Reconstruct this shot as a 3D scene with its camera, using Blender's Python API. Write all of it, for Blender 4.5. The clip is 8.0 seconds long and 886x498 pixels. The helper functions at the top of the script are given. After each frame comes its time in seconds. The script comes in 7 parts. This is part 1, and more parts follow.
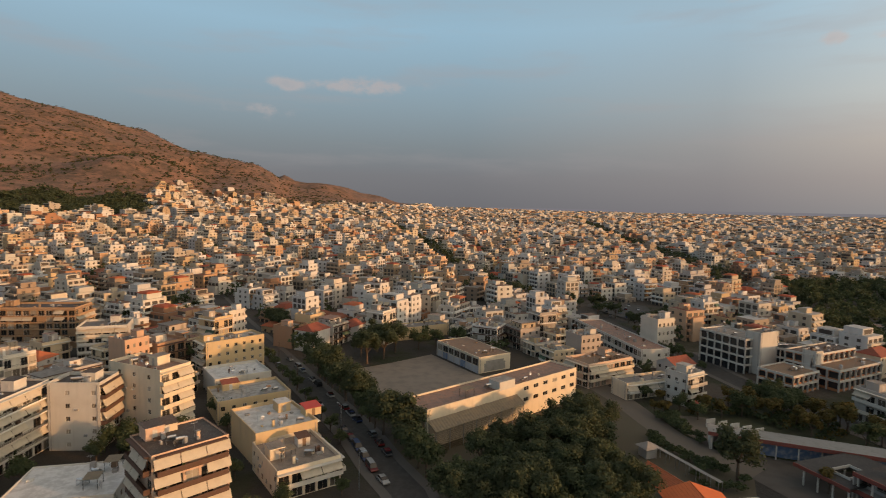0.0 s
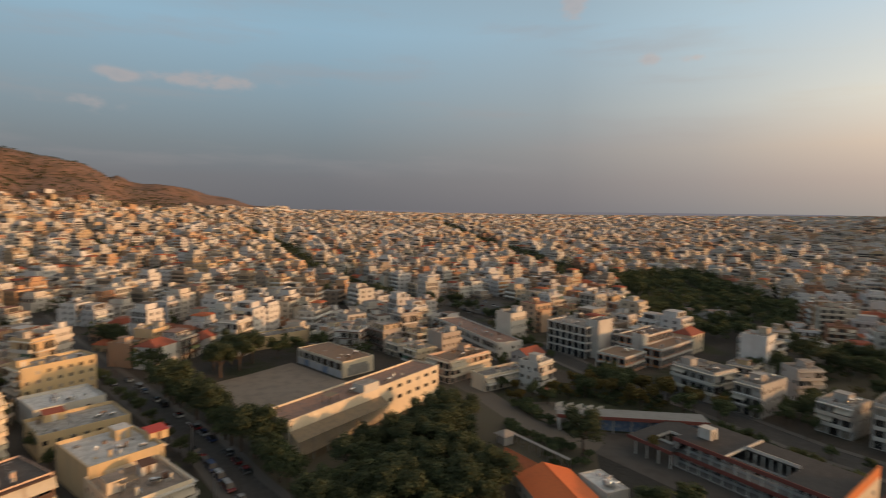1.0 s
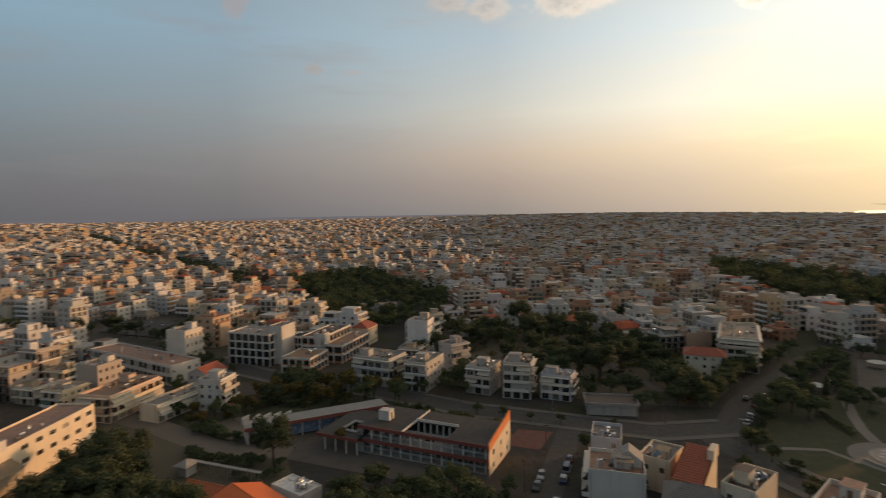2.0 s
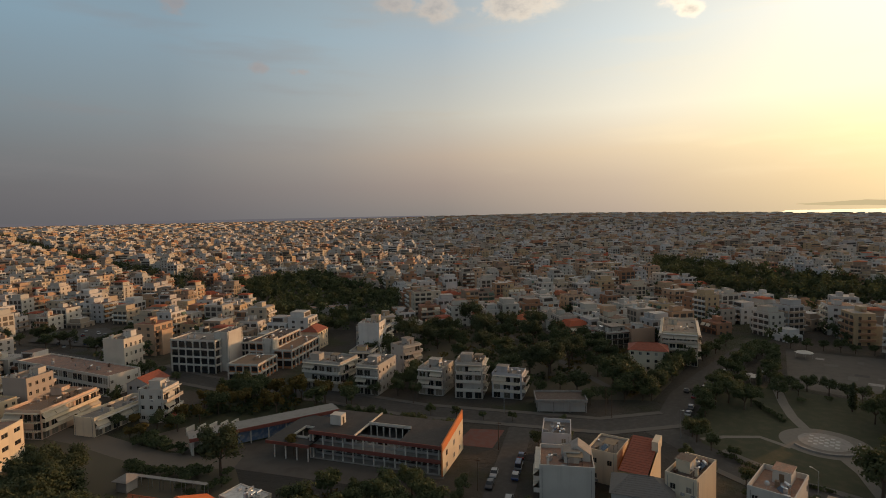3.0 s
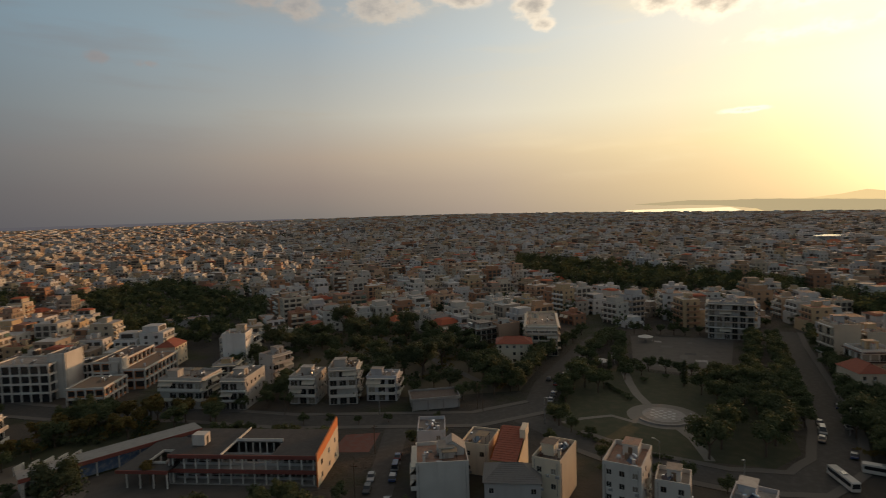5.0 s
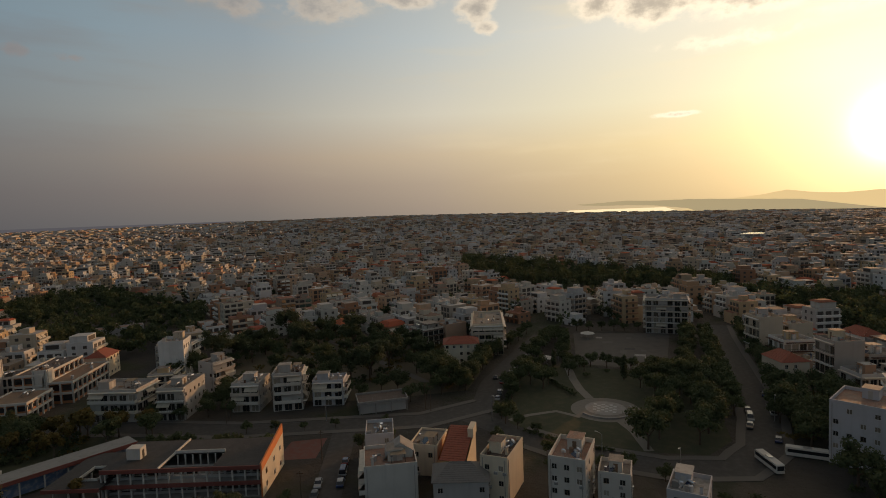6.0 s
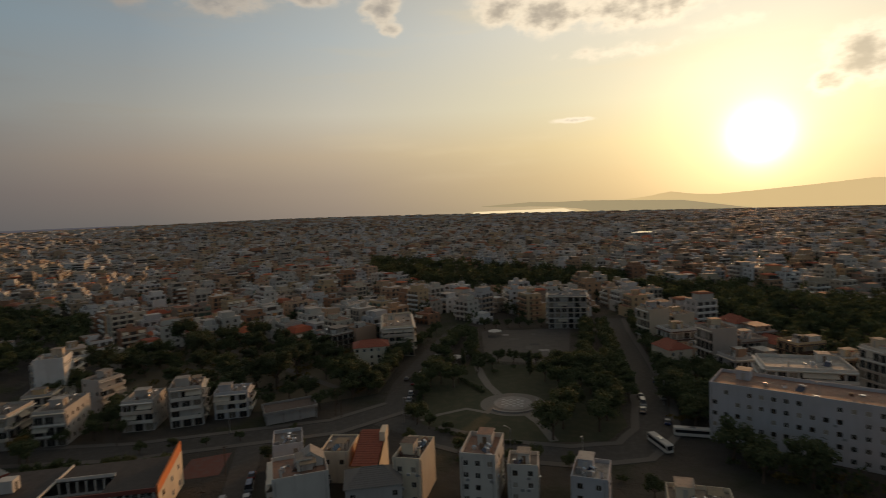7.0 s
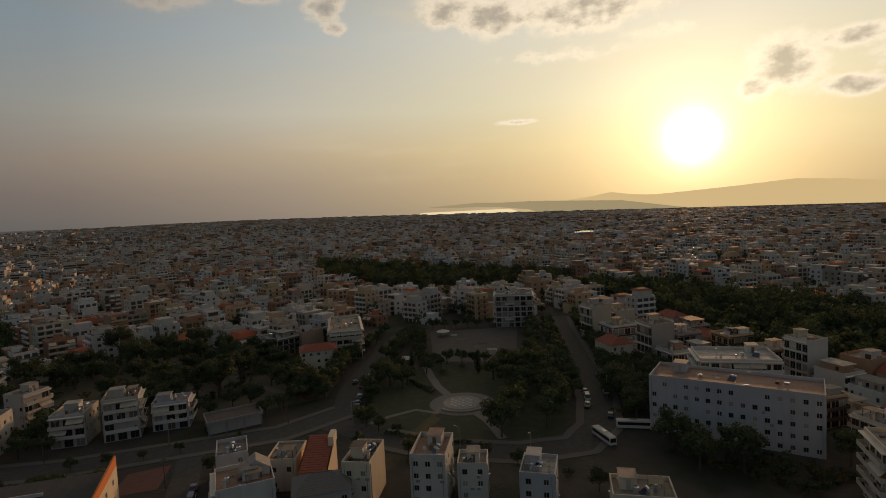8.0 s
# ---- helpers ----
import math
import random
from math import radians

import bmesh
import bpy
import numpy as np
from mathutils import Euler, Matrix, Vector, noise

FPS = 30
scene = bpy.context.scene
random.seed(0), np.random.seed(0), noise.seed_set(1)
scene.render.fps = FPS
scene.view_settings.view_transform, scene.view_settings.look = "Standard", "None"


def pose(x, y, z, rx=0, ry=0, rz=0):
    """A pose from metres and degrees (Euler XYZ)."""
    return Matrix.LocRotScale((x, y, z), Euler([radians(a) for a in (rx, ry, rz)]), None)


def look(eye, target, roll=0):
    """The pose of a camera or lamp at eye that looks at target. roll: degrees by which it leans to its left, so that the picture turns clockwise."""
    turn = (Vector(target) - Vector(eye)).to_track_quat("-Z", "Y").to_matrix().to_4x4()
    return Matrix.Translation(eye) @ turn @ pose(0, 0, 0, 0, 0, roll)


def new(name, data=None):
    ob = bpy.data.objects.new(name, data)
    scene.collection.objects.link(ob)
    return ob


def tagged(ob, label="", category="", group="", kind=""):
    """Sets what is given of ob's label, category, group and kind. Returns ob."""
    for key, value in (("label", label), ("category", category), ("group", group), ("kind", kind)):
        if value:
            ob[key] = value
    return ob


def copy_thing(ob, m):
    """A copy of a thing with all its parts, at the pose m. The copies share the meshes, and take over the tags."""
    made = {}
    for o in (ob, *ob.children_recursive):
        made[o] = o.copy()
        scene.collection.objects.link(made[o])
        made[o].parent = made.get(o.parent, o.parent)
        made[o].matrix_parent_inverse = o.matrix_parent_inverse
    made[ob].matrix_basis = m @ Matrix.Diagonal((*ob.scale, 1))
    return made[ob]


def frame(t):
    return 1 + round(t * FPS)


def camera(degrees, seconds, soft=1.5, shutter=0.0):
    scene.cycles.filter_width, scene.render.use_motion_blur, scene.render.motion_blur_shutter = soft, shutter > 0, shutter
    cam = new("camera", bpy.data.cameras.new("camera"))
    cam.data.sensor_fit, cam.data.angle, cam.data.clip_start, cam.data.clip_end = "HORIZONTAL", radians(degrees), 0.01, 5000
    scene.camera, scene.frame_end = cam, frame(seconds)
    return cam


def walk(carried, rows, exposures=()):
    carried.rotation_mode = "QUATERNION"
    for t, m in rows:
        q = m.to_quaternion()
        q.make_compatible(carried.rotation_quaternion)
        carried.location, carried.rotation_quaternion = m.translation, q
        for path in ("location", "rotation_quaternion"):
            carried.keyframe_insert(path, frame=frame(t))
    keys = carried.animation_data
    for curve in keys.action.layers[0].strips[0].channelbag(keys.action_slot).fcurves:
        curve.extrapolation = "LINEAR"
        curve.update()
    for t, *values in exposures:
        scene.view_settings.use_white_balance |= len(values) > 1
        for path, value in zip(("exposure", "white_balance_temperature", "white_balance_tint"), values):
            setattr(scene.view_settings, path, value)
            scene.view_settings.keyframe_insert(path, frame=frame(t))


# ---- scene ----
# ---- camera ----
EYE = Vector((0.0, 0.0, 65.0))


def heading(yaw, pitch, roll):
    """Pose of the camera from a compass turn to the right, a tilt up and a lean, in degrees."""
    a, p = radians(yaw), radians(pitch)
    ahead = Vector((math.sin(a) * math.cos(p), math.cos(a) * math.cos(p), math.sin(p)))
    return look(EYE, EYE + 100 * ahead, roll)


cam = camera(77.42, 8.0, soft=0.95, shutter=0.4)
TURNS = [
    (0.0, 0.06, -4.46, 1.06),
    (0.5, 4.42, -4.29, 0.96),
    (1.0, 14.47, -4.03, 0.66),
    (1.5, 31.35, -3.69, -0.19),
    (2.0, 47.05, -3.59, -0.88),
    (2.2, 49.30, -3.60, -1.00),
    (3.5, 52.38, -3.54, -1.17),
    (4.0, 53.83, -3.54, -1.19),
    (4.5, 59.74, -3.59, -1.49),
    (6.0, 71.03, -3.72, -2.12),
    (6.5, 72.43, -3.75, -2.14),
    (7.0, 80.49, -3.90, -2.51),
    (7.5, 85.23, -4.03, -2.79),
    (8.0, 85.93, -4.05, -2.79),
]
walk(cam, [(t, heading(a, b, c)) for t, a, b, c in TURNS],
     exposures=[(0.0, 0.0, 6900, 14), (1.0, -0.1, 6900, 14), (2.0, -0.33, 6900, 14), (3.5, -0.58, 6900, 14), (4.5, -0.73, 6900, 14), (6.0, -1.0, 6900, 14), (7.0, -1.2, 6900, 14), (8.0, -1.33, 6900, 14)])

# ---- world and sun ----
SUN_AZ, SUN_EL = 110.4, 5.6
SUN_DIR = Vector((math.sin(radians(SUN_AZ)) * math.cos(radians(SUN_EL)), math.cos(radians(SUN_AZ)) * math.cos(radians(SUN_EL)), math.sin(radians(SUN_EL))))


class Nodes:
    """A small writer of node trees: every call gives back an output socket."""

    def __init__(self, tree):
        self.tree = tree

    def node(self, kind, inputs=(), **settings):
        n = self.tree.nodes.new(kind)
        for key, value in settings.items():
            setattr(n, key, value)
        for key, value in (inputs.items() if isinstance(inputs, dict) else enumerate(inputs)):
            if value is None:
                continue
            if isinstance(value, bpy.types.NodeSocket):
                self.tree.links.new(value, n.inputs[key])
            else:
                n.inputs[key].default_value = value
        return n

    def m(self, op, a, b=None, c=None):
        return self.node("ShaderNodeMath", [a, b, c], operation=op).outputs[0]

    def vm(self, op, a, b=None):
        n = self.node("ShaderNodeVectorMath", [a, b], operation=op)
        return n.outputs["Value"] if op in ("DOT_PRODUCT", "LENGTH") else n.outputs[0]

    def step(self, x, lo, hi, a=0.0, b=1.0):
        return self.node("ShaderNodeMapRange", [x, lo, hi, a, b], interpolation_type="SMOOTHSTEP").outputs[0]

    def noise(self, vec, scale, detail=4.0, rough=0.55):
        return self.node("ShaderNodeTexNoise", {"Vector": vec, "Scale": scale, "Detail": detail, "Roughness": rough}).outputs[0]

    def mix(self, fac, a, b, blend="MIX"):
        n = self.node("ShaderNodeMix", data_type="RGBA", blend_type=blend, clamp_factor=True)
        for i, v in ((0, fac), (6, a), (7, b)):
            if isinstance(v, bpy.types.NodeSocket):
                self.tree.links.new(v, n.inputs[i])
            else:
                n.inputs[i].default_value = v if i == 0 else (*v, 1.0)[:4]
        return n.outputs[2]


world = bpy.data.worlds.new("sky")
scene.world = world
world.use_nodes = True
world.node_tree.nodes.clear()
N = Nodes(world.node_tree)
sky = N.node("ShaderNodeTexSky", sky_type="NISHITA", sun_disc=False, sun_elevation=radians(SUN_EL), sun_rotation=radians(SUN_AZ),
             altitude=150.0, air_density=1.0, dust_density=2.2, ozone_density=1.5).outputs[0]
way = N.vm("NORMALIZE", N.node("ShaderNodeTexCoord").outputs["Generated"])
sep = N.node("ShaderNodeSeparateXYZ", [way])
dx, dy, dz = sep.outputs[0], sep.outputs[1], sep.outputs[2]
el = N.m("MULTIPLY", N.m("ARCSINE", dz), 57.2958)
az = N.m("MULTIPLY", N.m("ARCTAN2", dx, dy), 57.2958)
to_sun = N.m("MULTIPLY", N.m("ARCCOSINE", N.m("MINIMUM", N.vm("DOT_PRODUCT", way, tuple(SUN_DIR)), 0.99999)), 57.2958)
flat_sun = N.m("ABSOLUTE", N.m("SUBTRACT", az, SUN_AZ))
# the evening air by its turn from the sun: clear blue above, a peach layer, a mauve haze on the horizon; in tenths, as the strength is a tenth
near_sun = N.step(to_sun, 80.0, 7.0)


def column(haze, low, peach, mid, high, dome):
    """The colour of the air over one bearing, from the horizon upwards."""
    r = N.node("ShaderNodeValToRGB", [N.m("DIVIDE", N.m("ADD", el, 2.0), 42.0)])
    e = r.color_ramp.elements
    while len(e) < 6:
        e.new(0.5)
    for k, height, c in zip(e, (0.0, 3.0, 6.0, 10.0, 17.0, 38.0), (haze, low, peach, mid, high, dome)):
        k.position, k.color = (height + 2.0) / 42.0, (*(v / 4.0 for v in c), 1.0)
    return r.outputs[0]


AIR = [(108.0, column((0.16, 0.17, 0.19), (0.185, 0.20, 0.225), (0.21, 0.26, 0.295), (0.25, 0.355, 0.425), (0.30, 0.50, 0.65), (0.26, 0.30, 0.33))),
       (84.0, column((0.21, 0.212, 0.23), (0.258, 0.258, 0.272), (0.315, 0.325, 0.335), (0.345, 0.42, 0.46), (0.35, 0.52, 0.64), (0.28, 0.31, 0.34))),
       (71.0, column((0.285, 0.285, 0.293), (0.372, 0.346, 0.34), (0.475, 0.45, 0.42), (0.53, 0.59, 0.595), (0.46, 0.64, 0.75), (0.32, 0.345, 0.365))),
       (58.0, column((0.38, 0.36, 0.34), (0.53, 0.45, 0.40), (0.72, 0.61, 0.50), (0.78, 0.80, 0.73), (0.58, 0.73, 0.82), (0.36, 0.38, 0.39))),
       (40.0, column((0.71, 0.60, 0.49), (0.89, 0.74, 0.57), (1.17, 0.98, 0.70), (1.30, 1.27, 1.06), (0.99, 1.13, 1.15), (0.56, 0.50, 0.43))),
       (20.0, column((1.13, 0.92, 0.56), (1.41, 1.12, 0.65), (1.69, 1.40, 0.81), (1.73, 1.64, 1.17), (1.62, 1.62, 1.40), (0.82, 0.66, 0.48))),
       (4.0, column((1.63, 1.21, 0.61), (2.00, 1.54, 0.79), (2.28, 1.90, 1.02), (2.19, 2.01, 1.37), (1.91, 1.84, 1.51), (0.92, 0.70, 0.48)))]
air = AIR[0][1]
for (far_turn, _), (near_turn, here) in zip(AIR, AIR[1:]):
    air = N.mix(N.node("ShaderNodeMapRange", [flat_sun, far_turn, near_turn, 0.0, 1.0]).outputs[0], air, here)
air = N.node("ShaderNodeVectorMath", [air, (40.0, 40.0, 40.0)], operation="MULTIPLY").outputs[0]
air = N.mix(0.06, air, sky)
# long thin veils
veil = N.noise(N.node("ShaderNodeCombineXYZ", [N.m("MULTIPLY", az, 0.035), N.m("MULTIPLY", el, 0.22), 3.0]).outputs[0], 1.6, 5.0)
air = N.mix(N.m("MULTIPLY", N.step(veil, 0.5, 0.75), N.m("MULTIPLY", N.step(el, 1.5, 6.0), 0.3)), air, N.mix(near_sun, (3.6, 3.4, 3.5), (21.0, 18.0, 11.5)))
# clouds: (azimuth, elevation, half width, half height, weight)
CLOUDS = [(-15.7, 11.5, 1.5, 0.6, 1.0), (-18.0, 9.0, 4.0, 1.0, 0.5), (-8.5, 11.7, 5.5, 0.8, 0.7), (34.3, 14.4, 1.1, 0.6, 0.95), (38.2, 14.1, 1.2, 0.4, 0.75), (27.2, 19.6, 1.2, 1.4, 1.0),
          (48.1, 20.4, 2.2, 1.0, 0.8), (51.9, 20.0, 1.9, 1.1, 1.15), (60.0, 20.0, 3.6, 1.2, 1.2), (67.5, 20.9, 3.6, 1.0, 1.1), (75.3, 19.6, 1.8, 1.4, 1.2), (76.2, 17.9, 1.1, 0.7, 1.1),
          (87.5, 19.3, 2.6, 1.5, 1.3), (92.0, 18.4, 3.6, 1.6, 1.4), (101.0, 18.2, 6.5, 1.8, 1.25), (99.0, 14.4, 6.0, 0.8, 0.7), (108.0, 15.6, 4.0, 0.8, 0.6),
          (117.9, 11.2, 2.6, 2.0, 1.45), (115.7, 9.4, 1.8, 1.0, 1.2), (122.6, 8.6, 2.6, 0.8, 1.35), (123.4, 12.2, 3.4, 0.8, 1.2), (131.0, 11.0, 6.0, 2.4, 1.2), (94.4, 8.4, 2.6, 0.3, 0.8)]
cover = None
for a, e, sa, se, w in CLOUDS:
    q = N.m("ADD", N.m("POWER", N.m("DIVIDE", N.m("SUBTRACT", az, a), sa), 2.0), N.m("POWER", N.m("DIVIDE", N.m("SUBTRACT", el, e), se), 2.0))
    g = N.m("MULTIPLY", N.m("POWER", 2.71828, N.m("MULTIPLY", q, -0.7)), w)
    cover = g if cover is None else N.m("MAXIMUM", cover, g)
spot = N.node("ShaderNodeCombineXYZ", [N.m("MULTIPLY", az, 0.2), N.m("MULTIPLY", el, 0.3), 0.0]).outputs[0]
puff = N.noise(spot, 1.9, 12.0, 0.61)
thick = N.m("ADD", N.m("MULTIPLY", cover, 1.2), N.m("MULTIPLY", N.m("SUBTRACT", puff, 0.5), 2.7))
body = N.m("MULTIPLY", N.step(thick, 0.3, 1.0), N.step(cover, 0.1, 0.6))
shade = N.step(N.m("ADD", thick, N.m("MULTIPLY", N.m("SUBTRACT", N.noise(spot, 4.0, 8.0, 0.6), 0.5), 1.2)), 0.75, 1.9)
cloud = N.mix(shade, N.mix(near_sun, (5.0, 4.4, 4.3), (24.0, 21.5, 16.5)), N.mix(near_sun, (3.9, 3.8, 4.0), (10.5, 9.4, 7.6)))
air = N.mix(N.m("MULTIPLY", body, N.m("ADD", 0.55, N.m("MULTIPLY", near_sun, 0.38))), air, cloud)
# the sun's aureole and its blinding middle
for width, power, tint in ((20.0, 2.0, (1.0, 0.82, 0.42)), (8.0, 10.0, (1.0, 0.86, 0.5)), (2.3, 40.0, (1.0, 0.92, 0.7)), (1.2, 160.0, (1.0, 0.95, 0.8))):
    glow = N.m("MULTIPLY", N.m("POWER", 2.71828, N.m("MULTIPLY", N.m("POWER", N.m("DIVIDE", to_sun, width), 2.0), -1.0)), power)
    air = N.mix(1.0, air, N.mix(1.0, tint, N.node("ShaderNodeCombineXYZ", [glow, glow, glow]).outputs[0], "MULTIPLY"), "ADD")
back = N.node("ShaderNodeBackground", [air, 0.1]).outputs[0]
world.node_tree.links.new(back, N.node("ShaderNodeOutputWorld").inputs[0])

lamp = bpy.data.lights.new("sun", "SUN")
lamp.energy, lamp.angle, lamp.color = 3.3, radians(0.6), (1.0, 0.52, 0.22)
sun = new("sun", lamp)
sun.matrix_world = look(SUN_DIR * 900, (0, 0, 0))

# ---- materials ----


def surface(name, rough=0.85, metal=0.0, spec=0.3):
    mat = bpy.data.materials.new(name)
    mat.use_nodes = True
    mat.node_tree.nodes.clear()
    n = Nodes(mat.node_tree)
    b = n.node("ShaderNodeBsdfPrincipled", {"Roughness": rough, "Metallic": metal, "Specular IOR Level": spec})
    mat.node_tree.links.new(b.outputs[0], n.node("ShaderNodeOutputMaterial").inputs[0])
    return mat, n, b


def put(n, b, color, bump=None, strength=0.3, distance=0.05):
    n.tree.links.new(color, b.inputs["Base Color"])
    if bump is not None:
        n.tree.links.new(n.node("ShaderNodeBump", {"Height": bump, "Strength": strength, "Distance": distance}).outputs[0], b.inputs["Normal"])


def place(n):
    return n.node("ShaderNodeNewGeometry").outputs["Position"]


def ramp(n, fac, stops):
    r = n.node("ShaderNodeValToRGB", [fac])
    e = r.color_ramp.elements
    while len(e) < len(stops):
        e.new(0.5)
    for k, (p, c) in zip(e, stops):
        k.position, k.color = p, (*c, 1.0)
    return r.outputs[0]


def tone(n, pick, tones):
    """One whole tone out of the list for each house or piece."""
    r = n.node("ShaderNodeValToRGB", [pick])
    r.color_ramp.interpolation = "CONSTANT"
    e = r.color_ramp.elements
    while len(e) < len(tones):
        e.new(0.5)
    for i, t in enumerate(tones):
        e[i].position, e[i].color = i / len(tones), (*t, 1.0)
    return r.outputs[0]


def house_tone(n, turn=1.0):
    """The number between 0 and 1 that every far house carries, turned into another one by a factor."""
    f = n.node("ShaderNodeAttribute", attribute_name="tone").outputs["Fac"]
    return f if turn == 1.0 else n.m("FRACT", n.m("MULTIPLY", f, turn))


def plaster(name, tones, toned=False, streak=0.22, rough=0.88):
    """Painted render: one of the tones for each house, with rain streaks, patches and grain."""
    mat, n, b = surface(name, rough)
    pick = house_tone(n) if toned else n.node("ShaderNodeObjectInfo").outputs["Random"]
    base = tone(n, pick, tones) if len(tones) > 1 else n.mix(0.0, tones[0], tones[0])
    p = place(n)
    tall = n.node("ShaderNodeVectorMath", [p, (1.3, 1.3, 0.12)], operation="MULTIPLY").outputs[0]
    runs = n.step(n.noise(tall, 0.55, 6.0, 0.6), 0.48, 0.82)
    patch = n.step(n.noise(p, 0.22, 5.0), 0.4, 0.7)
    col = n.mix(n.m("MULTIPLY", runs, streak), base, (0.16, 0.14, 0.12))
    col = n.mix(n.m("MULTIPLY", patch, 0.18), col, (0.30, 0.26, 0.22))
    put(n, b, col, n.noise(p, 9.0, 3.0), 0.25, 0.02)
    return mat


def plain(name, color, rough=0.7, metal=0.0, spec=0.4, grain=3.0, vary=0.25, dirt=(0.12, 0.11, 0.10)):
    mat, n, b = surface(name, rough, metal, spec)
    p = place(n)
    col = n.mix(n.m("MULTIPLY", n.step(n.noise(p, grain, 5.0), 0.4, 0.75), vary), color, dirt)
    put(n, b, col, n.noise(p, grain * 4, 3.0), 0.15, 0.02)
    return mat


def picked(name, tones, rough=0.6, spec=0.4, vary=0.15, turn=0.0):
    mat, n, b = surface(name, rough, 0.0, spec)
    pick = house_tone(n, turn) if turn else n.node("ShaderNodeObjectInfo").outputs["Random"]
    col = tone(n, pick, tones)
    p = place(n)
    put(n, b, n.mix(n.m("MULTIPLY", n.step(n.noise(p, 1.2, 4.0), 0.45, 0.75), vary), col, (0.1, 0.09, 0.08)), n.noise(p, 6.0, 2.0), 0.15, 0.02)
    return mat


def decking(name, tones, blots=0.5):
    """Flat roofs: screed, bitumen or whitewash, blotched and worn, with a sealed sheen at low angles."""
    mat, n, b = surface(name, 0.75, 0.0, 0.35)
    pick = n.node("ShaderNodeObjectInfo").outputs["Random"]
    base = tone(n, pick, tones)
    p = place(n)
    col = n.mix(n.m("MULTIPLY", n.step(n.noise(p, 0.5, 6.0, 0.65), 0.42, 0.62), blots), base, (0.13, 0.115, 0.10))
    col = n.mix(n.m("MULTIPLY", n.step(n.noise(p, 2.6, 5.0, 0.7), 0.5, 0.66), blots * 0.6), col, (0.38, 0.36, 0.33))
    put(n, b, col, n.noise(p, 5.0, 4.0), 0.3, 0.03)
    return mat


WHITES = [(0.60, 0.55, 0.48), (0.66, 0.63, 0.58), (0.50, 0.40, 0.28), (0.62, 0.56, 0.48), (0.42, 0.36, 0.31), (0.58, 0.42, 0.25), (0.68, 0.66, 0.63), (0.44, 0.25, 0.15), (0.60, 0.55, 0.49), (0.38, 0.33, 0.29), (0.55, 0.45, 0.34), (0.64, 0.52, 0.36), (0.46, 0.43, 0.41), (0.56, 0.36, 0.25)]
M_WALL = plaster("city_render", WHITES)
M_FAR = plaster("far_render", [(0.52, 0.48, 0.42), (0.59, 0.57, 0.55), (0.43, 0.32, 0.21), (0.52, 0.43, 0.32), (0.35, 0.29, 0.23), (0.57, 0.55, 0.50), (0.47, 0.29, 0.17), (0.63, 0.61, 0.59), (0.42, 0.37, 0.31), (0.52, 0.38, 0.23), (0.48, 0.46, 0.45),
                               (0.37, 0.19, 0.11), (0.57, 0.52, 0.46), (0.31, 0.23, 0.17), (0.61, 0.59, 0.57), (0.54, 0.37, 0.25), (0.50, 0.48, 0.44), (0.56, 0.49, 0.39)], toned=True)
M_WHITE = plaster("white_render", [(0.58, 0.55, 0.50)])
M_CREAM = plaster("cream_render", [(0.68, 0.58, 0.44)])
M_YELLOW = plaster("ochre_render", [(0.58, 0.44, 0.26)])
M_TAN = plaster("tan_render", [(0.38, 0.24, 0.14)])
# brighter orange tile, with the low sun put into its colour
M_TILE_SUNLIT = plain("sunlit_orange_tile", (0.66, 0.16, 0.045), 0.75, grain=1.5, vary=0.2, dirt=(0.30, 0.09, 0.04))
M_PINK = plaster("salmon_render", [(0.62, 0.44, 0.33)])
# darker copy of the white render, standing in for the row's shade
M_OFFWHITE = plaster("darker_white_render", [(0.45, 0.42, 0.385)])
M_GREY = plaster("grey_render", [(0.42, 0.40, 0.38)])
M_BLUEWHITE = plaster("bluish_white_render", [(0.47, 0.465, 0.485)])
M_ORANGE = plaster("orange_render", [(0.70, 0.22, 0.07)])
M_MAROON = plain("maroon_paint", (0.22, 0.06, 0.045), 0.7, vary=0.35)
M_SLAB = picked("balcony_render", [(0.60, 0.56, 0.50), (0.70, 0.67, 0.62), (0.56, 0.48, 0.40), (0.66, 0.60, 0.50)], 0.85, 0.25)
M_SLAB_FAR = picked("far_balcony_render", [(0.56, 0.52, 0.46), (0.70, 0.68, 0.64), (0.46, 0.35, 0.26), (0.62, 0.54, 0.44), (0.20, 0.11, 0.07), (0.66, 0.64, 0.61), (0.40, 0.24, 0.15)], 0.88, 0.2, turn=5.7)
M_AWN_FAR = picked("far_awning_canvas", [(0.62, 0.54, 0.42), (0.56, 0.46, 0.33), (0.66, 0.62, 0.55), (0.42, 0.22, 0.10), (0.60, 0.52, 0.40), (0.12, 0.17, 0.13), (0.64, 0.57, 0.46)], 0.9, 0.1, turn=11.3)
M_TILE_FAR = picked("far_roof_tile", [(0.40, 0.10, 0.05), (0.30, 0.08, 0.045), (0.44, 0.13, 0.06), (0.26, 0.10, 0.06)], 0.85, 0.2, 0.35, turn=3.3)
M_AWNING = picked("awning_canvas", [(0.62, 0.50, 0.36), (0.66, 0.57, 0.44), (0.55, 0.46, 0.34), (0.60, 0.54, 0.45), (0.62, 0.52, 0.40), (0.34, 0.20, 0.11), (0.58, 0.50, 0.40), (0.11, 0.16, 0.11)], 0.9, 0.1, 0.2)
M_DECK = decking("roof_screed", [(0.24, 0.21, 0.185), (0.33, 0.30, 0.27), (0.17, 0.15, 0.135), (0.40, 0.38, 0.35), (0.28, 0.23, 0.19), (0.30, 0.17, 0.12)])
M_FELT = decking("dark_roof_felt", [(0.040, 0.034, 0.031), (0.046, 0.039, 0.035)], 0.12)
